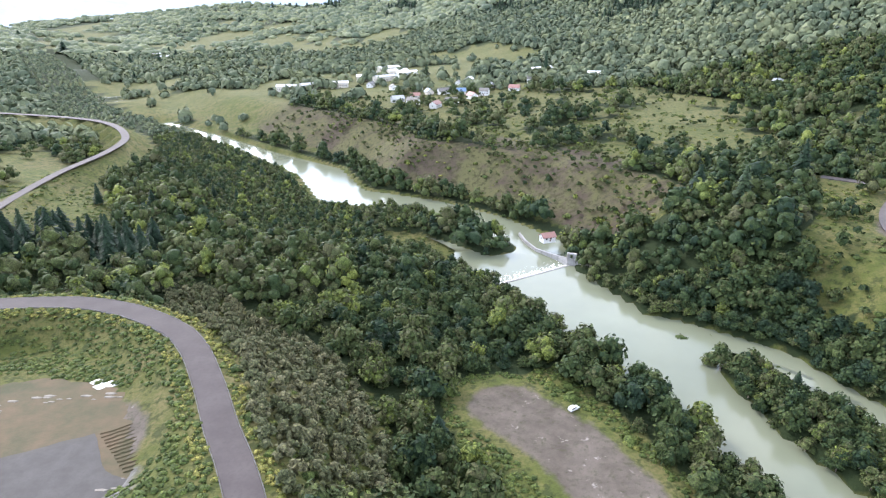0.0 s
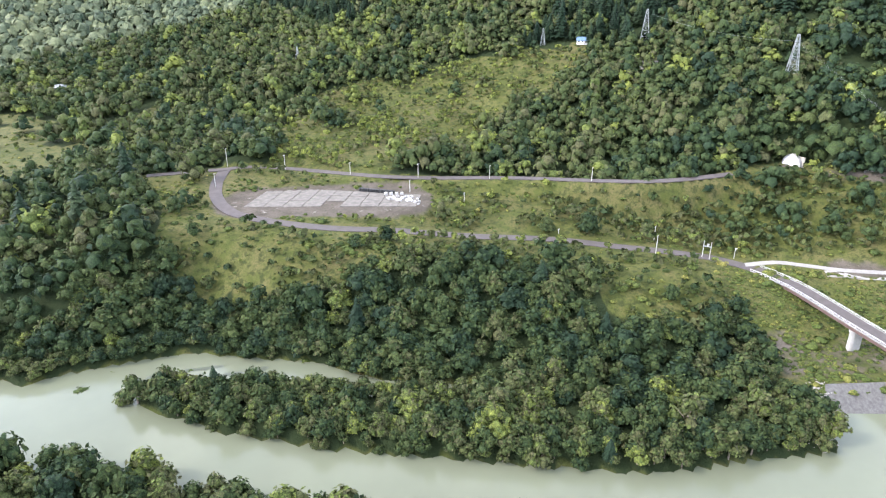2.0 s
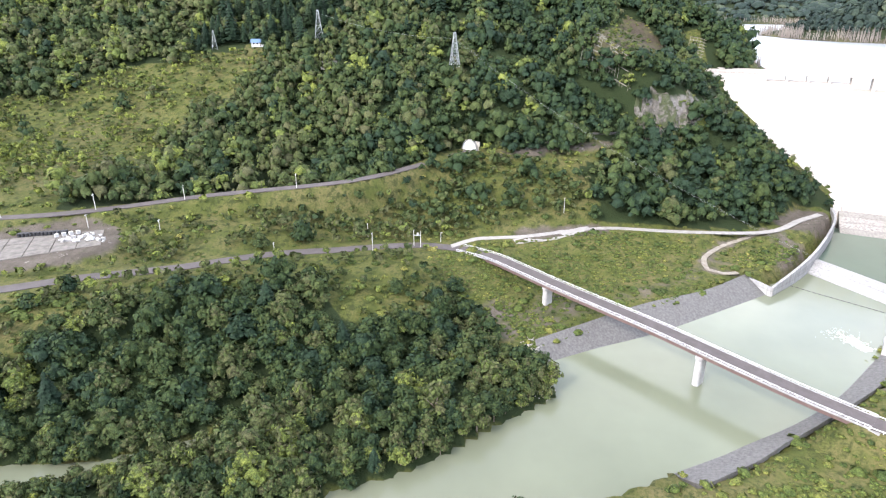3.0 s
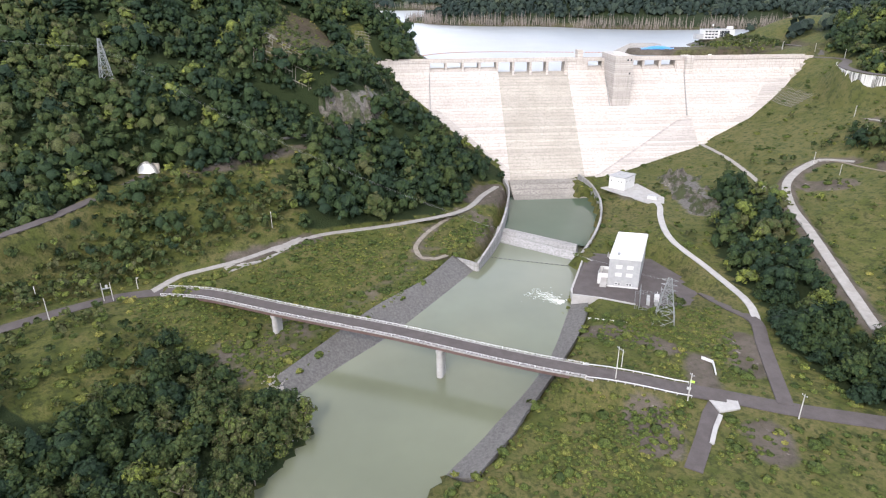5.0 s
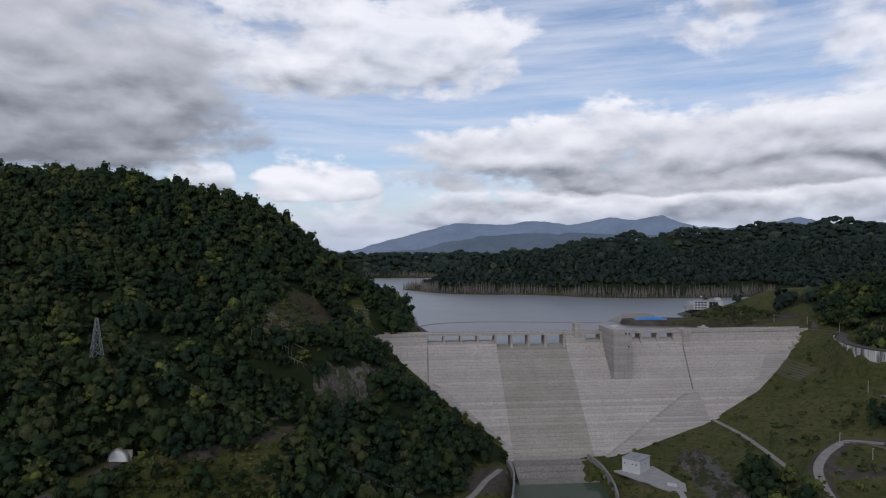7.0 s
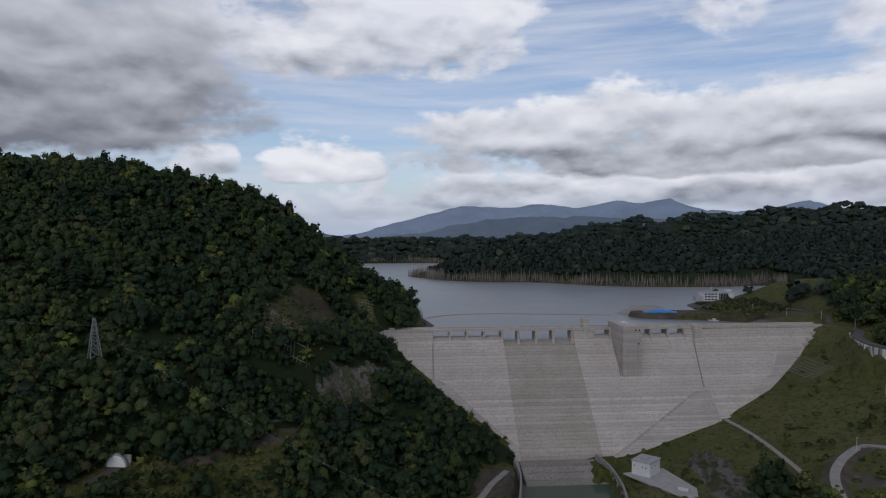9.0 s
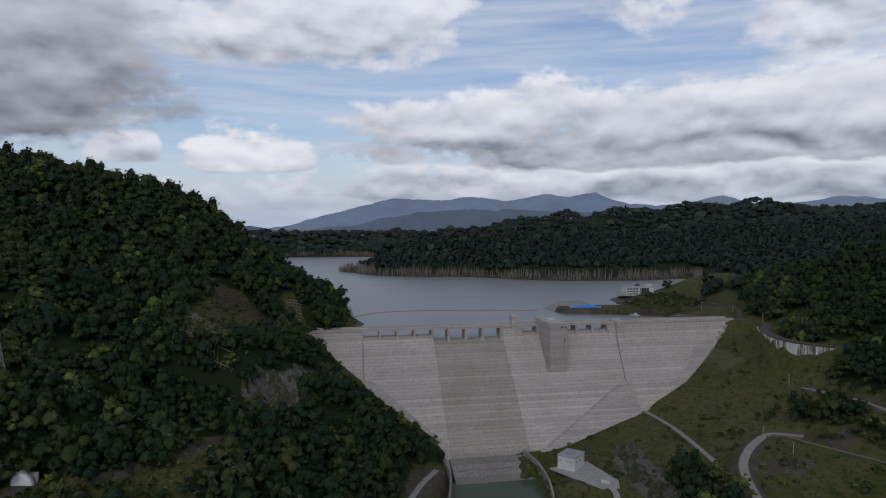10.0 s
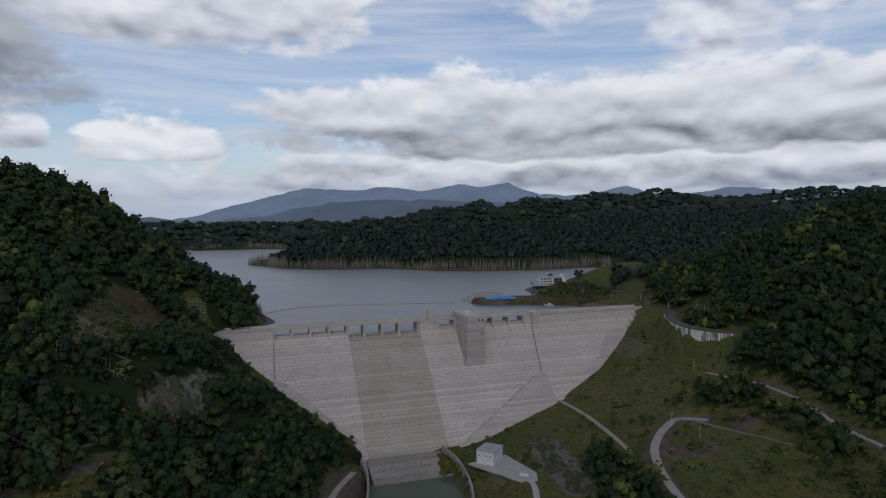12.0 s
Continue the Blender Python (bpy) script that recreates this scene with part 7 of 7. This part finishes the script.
def build_spill():
    """A thin heap of white lime on the yard."""
    n, rings = 28, 5
    verts, tris = [(-98, 153, 27.4)], []
    for j in range(1, rings + 1):
        for k in range(n):
            a = 2 * math.pi * k / n
            r = 3.4 * j / rings * (1 + 0.35 * math.sin(3 * a + 0.7) + 0.15 * math.sin(7 * a))
            x, y = -98 + 1.5 * r * math.cos(a), 153 + 0.8 * r * math.sin(a)
            verts.append((x, y, on_ground(x, y) + 0.3 * (1 - j / rings) + (0.1 if j < rings else -0.2)))
    for k in range(n):
        tris.append((0, 1 + k, 1 + (k + 1) % n))
        for j in range(rings - 1):
            a, b = 1 + j * n + k, 1 + j * n + (k + 1) % n
            tris += [(a, a + n, b + n), (a, b + n, b)]
    tagged(new("lime_heap", big_mesh("lime_heap", np.array(verts), np.array(tris), WHITE)), "thin white lime spread on the dirt yard", "heap")


build_spill()


def build_boom():
    line = curve([(580, -216, LAKE_Z), (590, -219, LAKE_Z), (611, -236, LAKE_Z), (624, -270, LAKE_Z), (614, -311, LAKE_Z), (584, -360, LAKE_Z), (548, -414, LAKE_Z)], 3.2)
    boom = empty("debris_boom", 611, -236, LAKE_Z, "string of orange floats across the reservoir", "boom")
    orange = plain("orange_float", (0.42, 0.14, 0.06), (0.34, 0.12, 0.07), 1.0, 0.6)
    for p, q in zip(line, line[1:]):
        a, b = Vector(p), Vector(q)
        m = (a + b) / 2
        part("float", tube(m + (a - m) * 0.7 + Vector((0, 0, 0.15)), m + (b - m) * 0.7 + Vector((0, 0, 0.15)), 0.36, 0.36, 8), orange, boom)


build_boom()


def build_river_boom():
    boom = empty("river_boom", 270, -150, 0, "thin chain of dark floats across the river", "boom")
    line = curve([(303, -131, 0), (292, -142, 0), (282, -153, 0), (271, -165, 0)], 2.4)
    for p, q in zip(line, line[1:]):
        a, b = Vector(p), Vector(q)
        part("float", tube(a + (b - a) * 0.2 + Vector((0, 0, 0.1)), a + (b - a) * 0.75 + Vector((0, 0, 0.1)), 0.17, 0.17, 8), BLACK, boom)
        part("cable", tube(a + Vector((0, 0, 0.08)), b + Vector((0, 0, 0.08)), 0.04, 0.04, 5), BLACK, boom)


build_river_boom()


def build_shore_stones():
    """Pale stones heaped along the tip of the bank."""
    r = np.random.default_rng(31)
    line = np.array(curve([(235, 0, 0), (222, -1, 0), (212, -1, 0), (200, -3, 0), (190, 0, 0), (182, 5, 0)], 0.5))
    verts, tris = [], []
    spots = line[r.integers(len(line), size=900)][:, :2] + r.normal(0, 1.6, (900, 2))
    ground_z = np.maximum(height(spots[:, 0], spots[:, 1]), -0.1)
    dry = height(spots[:, 0], spots[:, 1]) > -0.7
    spots, ground_z = spots[dry], ground_z[dry]
    for k, (p, z) in enumerate(zip(spots, ground_z)):
        s = r.uniform(0.15, 0.55) * (1.8 if r.uniform() > 0.93 else 1)
        v = ICO_V * r.uniform(0.7, 1.2, (12, 1)) * s * (1.2, 1, 0.7) + (p[0], p[1], z)
        tris.append(ICO_F + 12 * k)
        verts.append(v)
    tagged(new("shore_stones", big_mesh("shore_stones", np.concatenate(verts), np.concatenate(tris), GRAVEL)), "pale loose stones heaped along the bank", "stones", kind="stuff")


build_shore_stones()


def build_tarp():
    n = 16
    verts, tris = [], []
    for i in range(n):
        for j in range(n):
            s, t = i / (n - 1), j / (n - 1)
            x = 500 + 20 * s + 9 * t
            y = -456 + 24 * s - 8 * t
            bulge = math.sin(math.pi * s) * math.sin(math.pi * t)
            verts.append((x, y, on_ground(x, y) + 0.2 + 2.6 * bulge + 0.5 * noise.noise(Vector((x * 0.5, y * 0.5, 0)))))
    for i in range(n - 1):
        for j in range(n - 1):
            k = i * n + j
            tris += [(k, k + 1, k + n + 1), (k, k + n + 1, k + n)]
    tagged(new("tarpaulin", big_mesh("tarpaulin", np.array(verts), np.array(tris), TARP)), "crumpled bright blue tarpaulin over a heap on the spit", "tarpaulin")
    boat = empty("work_boat", 470, -470, LAKE_Z, "small white work boat moored below the spit", "boat")
    def hull(w, z):
        return [(466 + 9 * t, -472 + 3 * t + w * f, z) for t, f in ((0, -1), (0.75, -1), (1, 0), (0.75, 1), (0, 1))]
    part("hull", loft(hull(1.0, LAKE_Z - 0.3), hull(1.5, LAKE_Z + 1.0)), WHITE, boat)
    part("cabin", box((468, -472, LAKE_Z + 1.0), (2.6, 0.9, 0), (-0.5, 1.6, 0), (0, 0, 1.5), 0.05), WHITE, boat)


build_tarp()
tagged(part("spit_head", loft([(560, -425, 72), (517, -431, 72), (501, -449, 72), (548, -466, 72)], [(549, -444, 82.2), (533, -449, 82.4), (522, -460, 82.3), (541, -468, 82.2)]), GRAVEL, None), "pale stone-faced end of the spit in the reservoir", "embankment", kind="structure")


# ---- undergrowth and dead trees ----
BUSHES = [(v * (1.15, 1.15, 0.7) - (0, 0, 0.12), t) for v, t in (mound(7) for _ in range(6))]


SHRUBS = [crown(2, 12, 0.46) for _ in range(5)]


def build_undergrowth():
    def keep(x, y, z):
        m = forest_mask(x, y, z)
        s, off = dam_so(x, y)
        d, at, side = near(x, y, RIVER_LINE)
        half = np.interp(at, np.arange(len(RIVER_LINE)), HALF)
        k = 0.30 + 0.65 * sm(fbm(x, y, 28, 91), 0.44, 0.58)
        k = k * np.where((side < 0) & (at > 13), 0.35, 1.0) * np.where((s > 150) & (off > 0) & (off < 260), 0.35, 1.0)
        k = np.where(inside(x, y, APRON), 0.95, k)
        for pts, wide, skirt in FLATS:
            tight = wide + (0.5 if pts is ROAD_W else 2.0)
            if pts is LOT_W or pts is YARD_W:
                tight = wide + 4
            b = around(x, y, pts, tight)
            fd, _, _ = near(x[b], y[b], pts)
            k[b] = k[b] * (fd > tight)
        return k * (near(x, y, ROCK_CUT)[0] > 10) * (m < 0.5) * (d > half + 2) * ((off > 0) | (z > LAKE_Z + 2)) * (off > -260)
    x, y, z = spread(40, 560, 3.9, keep)
    size = np.clip(rng.lognormal(-0.1, 0.45, len(x)), 0.4, 2.6)
    tint = np.clip(-0.06 + 0.75 * fbm(x, y, 35, 15) + rng.normal(0, 0.18, len(x)) - 0.12 * (size > 1.6), 0, 1)
    plant("undergrowth", BUSHES, x, y, z, size, size * 0.9, tint, WEED, "knee-high weeds and low shrubs over the open ground")
    # shrubs, man-high and more
    def thick(x, y, z):
        fine = fbm(x, y, 18, 95)
        k = np.where(inside(x, y, THICKET), 0.80 + 0.2 * sm(fine, 0.40, 0.52), 0.0)
        k = np.where(inside(x, y, TERRACE) & (k == 0), 0.08 + np.where(y < 140, 0.25, 0.0) + 0.55 * sm(fine, 0.52, 0.61), k)
        k = np.where(inside(x, y, OPEN_UP), 0.22 + 0.6 * sm(fine, 0.46, 0.56), k)
        k = np.where(inside(x, y, BARE_HILL), 0.05 + 0.5 * sm(fine, 0.54, 0.62), k)
        k = np.where((near(*dam_so(x, y), CLIFF_LINE)[0] < 20), 0.35 * sm(fine, 0.44, 0.56), k)
        k = np.where(inside(x, y, PYLON_OPEN) | inside(x, y, BROWN_STRIP), 0.45, k)
        d0, at0, side0 = near(x, y, RIVER_LINE)
        k = np.where((side0 < 0) & (at0 > 12.6) & (at0 < 18.5) & (d0 > 28) & (d0 < 125), 0.12 + 0.6 * sm(fine, 0.48, 0.58), k)
        k = np.where((side0 < 0) & (at0 > 11) & (d0 >= 125) & inside(x, y, PLAIN), 0.06 + 0.5 * sm(fine, 0.6, 0.68), k)
        k = np.where(inside(x, y, SPIT_WOOD), 0.8, k)
        k = np.where(inside(x, y, SOUTH_SHRUB) | inside(x, y, SOUTH_WOOD), 0.7, k)
        s, off = dam_so(x, y)
        k = np.where((s > 60) & (off > 60) & (off < 330) & (x < 330), np.maximum(k, 0.4 * sm(fine, 0.58, 0.66)), k)
        for pts, wide, skirt in FLATS:
            tight = wide + 2.5
            b = around(x, y, pts, tight)
            fd, _, _ = near(x[b], y[b], pts)
            k[b] = k[b] * ((fd > tight) | (pts is SPIT))
        pad, _, _ = near(x, y, PAD_E)
        house, _, _ = near(x, y, [(528, -535), (520, -572)])
        d, at, side = near(x, y, RIVER_LINE)
        return k * (near(x, y, [(337, -458), (316, -429), (286, -411), (262, -418)])[0] > 9) * (near(x, y, ROCK_CUT)[0] > 12) * (pad > 25) * (house > 12) * (d > 46) * ((off > 0) | (z > LAKE_Z + 1.5)) * ~inside(x, y, APRON)
    x, y, z = spread(60, 760, 4.3, thick)
    size = np.clip(rng.lognormal(0.75, 0.28, len(x)), 1.2, 3.8) * np.where(inside(x, y, THICKET), 1.25, 1.0)
    plant("thicket", SHRUBS, x, y, z, size, size * rng.uniform(0.8, 1.3, len(x)), np.clip(0.2 + 0.5 * fbm(x, y, 45, 17) + 0.3 * inside(x, y, OPEN_UP) - 0.12 * inside(x, y, THICKET) + rng.normal(0, 0.16, len(x)), 0, 1), LEAF, "shrubs and young trees thickening on the old terraces")
    # lush weeds on the banks of the near road and round the dirt lot
    def lush(x, y, z):
        a, _, _ = near(x, y, ROAD_W)
        b, _, _ = near(x, y, LOT_W)
        c, _, _ = near(x, y, YARD_W)
        tall = inside(x, y, APRON) | inside(x, y, MEADOW_A) | inside(x, y, MEADOW_B)
        for pts, wide, skirt in FLATS:
            hit = around(x, y, pts, wide + 1.5)
            fd, _, _ = near(x[hit], y[hit], pts)
            tall[hit] &= fd > wide + 1.5
        tall &= (near(x, y, [(312, -102), (290, -74), (272, -42), (254, -14)])[0] > 9) & (z > 3)
        return (((a > 5) & (a < 52)) | ((b > 17) & (b < 44)) | (tall & (fbm(x, y, 16, 93) > 0.40))) * (c > 26) * (b > 14) * (forest_mask(x, y, z) < 0.5) * ~inside(x, y, PLANTATION) * (z > 1.5) * 0.9
    x, y, z = spread(30, 330, 2.1, lush, -75)
    size = rng.uniform(0.55, 1.15, len(x)) * np.where(x > 70, 0.9, 1.0)
    plant("lush_weeds", BUSHES, x, y, z, size, size * 0.75, np.clip(np.where(x < 70, -0.06, 0.12) + 0.5 * fbm(x, y, 14, 19) + rng.normal(0, 0.1, len(x)), 0, 1), WEED, "lush green weeds over the road banks")
    # tall yellowing weeds along the near road
    pts = np.array(curve(ROAD_W, 1.1))[:, :3]
    l = np.repeat(pts, 3, 0)
    d = np.gradient(pts, axis=0)[:, :2]
    nrm = np.stack([-d[:, 1], d[:, 0]], -1) / np.linalg.norm(d, axis=1)[:, None]
    nrm = np.repeat(nrm, 3, 0)
    w = rng.uniform(4.6, 8.5, len(l)) * rng.choice((-1, 1), len(l))
    x, y = l[:, 0] + nrm[:, 0] * w, l[:, 1] + nrm[:, 1] * w
    z = height(x, y)
    size = rng.uniform(0.35, 0.9, len(x))
    plant("roadside_weeds", BUSHES, x, y, z, size, size, np.clip(rng.normal(0.74, 0.16, len(x)), 0, 1), WEED, "yellowing tall weeds lining the asphalt road")


build_undergrowth()

SNAG = plain("bleached_dead_wood", (0.21, 0.18, 0.155), (0.115, 0.098, 0.088), 0.03, 0.9)


def snag():
    v = [(-0.045, -0.03, 0), (0.045, -0.03, 0), (0, 0.045, 0), (0, 0, 1)]
    t = [(0, 1, 3), (1, 2, 3), (2, 0, 3)]
    for k in range(5):
        a, z = rng.uniform(0, 6.28), rng.uniform(0.35, 0.85)
        r = 0.22 * (1.1 - z)
        b = len(v)
        v += [(0, 0, z - 0.015), (0, 0, z + 0.015), (r * math.cos(a), r * math.sin(a), z + 0.12)]
        t += [(b, b + 1, b + 2)]
    return np.array(v), np.array(t)


SNAGS = [snag() for _ in range(5)]


def build_snags():
    def shore(x, y, z):
        s, off = dam_so(x, y)
        return (off < -20) * (z > LAKE_Z - 0.8) * (z < LAKE_Z + 8) * (np.hypot(x, y) < 1900) * (s < 700) * ((x > 640) | (s < 40)) * (0.35 + 0.65 * sm(fbm(x, y, 45, 5), 0.3, 0.6))
    x, y, z = spread(560, 1900, 3.4, shore)
    h = rng.uniform(4, 15, len(x)) * np.where(np.hypot(x, y) > 900, 1.2, 0.8)
    plant("dead_trees", SNAGS, x, y, z, h, h, h * 0, SNAG, "bleached dead trees standing along the drowned shore", 0.02)


build_snags()


def build_water_weed():
    """Dark weed lying just under the surface of the backwater."""
    r = np.random.default_rng(23)
    verts, tris = [], []
    for cx, cy, n, w, h in ((128, 203, 60, 6, 5), (134, 188, 70, 5, 7), (141, 183, 30, 3, 4), (119, 210, 30, 5, 3), (141, 163, 25, 2, 4)):
        for k in range(n):
            a, q = r.uniform(0, 6.28), abs(r.normal(0, 0.5))
            x, y, s_ = cx + w * q * math.cos(a) - h * q * math.sin(a), cy + h * q * math.sin(a) - w * q * math.cos(a), r.uniform(0.4, 1.3)
            b = len(verts)
            verts += [(x + s_ * r.uniform(0.6, 1.4) * math.cos(j * 1.0472), y + s_ * r.uniform(0.6, 1.4) * math.sin(j * 1.0472), 0.05) for j in range(6)]
            verts.append((x, y, 0.07))
            tris += [(b + j, b + (j + 1) % 6, b + 6) for j in range(6)]
    tagged(new("water_weed", big_mesh("water_weed", np.array(verts), np.array(tris), plain("drowned_weed", (0.075, 0.085, 0.055), (0.055, 0.065, 0.042), 0.6, 0.4))), "dark weed mats floating in the backwater", "water weed", kind="stuff")


build_water_weed()


# ---- far mountains ----
def mountain(name, away, crest, foot_z, col, label, seed):
    """A far range at a distance from the valley: bearing and rise of its crest, with spurs falling towards the lake."""
    # col holds the blue of the distance haze, painted into the slope
    mat = plain(name + "_hazy_slope", col, tuple(v * 0.80 for v in col), 0.006, 1.0)
    n, m = 420, 18
    bear = np.linspace(crest[0][0], crest[-1][0], n)
    rise = np.interp(bear, [c[0] for c in crest], [c[1] for c in crest])
    k = np.linspace(0, 1, m)[:, None]
    far = away - 1100 * k
    x, y = 60 + np.sin(bear) * far, 15 + np.cos(bear) * far
    top = 150 + away * rise + 60 * (fbm(bear * 60.0, bear * 0 + seed, 3.0, seed + 3, 6) - 0.5)
    spur = fbm(bear * 60.0 + k * 1.5, k * 5.0 + bear * 0, 2.6, seed, 5) - 0.5
    z = foot_z + (top - foot_z) * (1 - k) ** 1.2 + 150 * spur * np.sin(np.pi * k) * (1 - 0.4 * k)
    verts = np.stack([x, y, z], -1).reshape(-1, 3)
    a = (np.arange(m - 1)[:, None] * n + np.arange(n - 1)).ravel()
    tris = np.concatenate([np.stack([a, a + 1, a + n + 1], -1), np.stack([a, a + n + 1, a + n], -1)])
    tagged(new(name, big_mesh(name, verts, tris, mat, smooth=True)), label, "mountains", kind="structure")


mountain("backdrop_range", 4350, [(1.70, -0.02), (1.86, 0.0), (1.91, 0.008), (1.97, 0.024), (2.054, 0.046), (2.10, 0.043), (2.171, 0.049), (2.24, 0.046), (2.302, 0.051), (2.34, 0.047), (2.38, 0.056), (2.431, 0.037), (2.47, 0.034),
         (2.562, 0.046), (2.635, 0.031), (2.68, 0.036), (2.733, 0.044), (2.827, 0.031), (2.95, 0.028)], 40, (0.25, 0.32, 0.43), "far mountains painted haze-blue under the clouds", 41)
mountain("backdrop_foothills", 3500, [(1.60, 0.0), (1.76, 0.004), (1.80, 0.006), (1.88, -0.006), (1.95, 0.0), (2.05, 0.014), (2.13, 0.026), (2.20, 0.031), (2.28, 0.028), (2.36, 0.030), (2.43, 0.022), (2.5, 0.02), (2.6, 0.022), (2.8, 0.012), (3.0, 0.01)], 40, (0.14, 0.19, 0.245), "dark blue-green foothills, tinted for haze, before the mountains", 47)
mountain("backdrop_valley_hills", 4300, [(-0.75, 0.0), (-0.55, 0.012), (-0.42, -0.002), (-0.3, 0.016), (-0.12, 0.022), (0.05, 0.03), (0.25, 0.03)], -30, (0.30, 0.37, 0.44), "pale hills with haze in their colour closing the valley", 53)
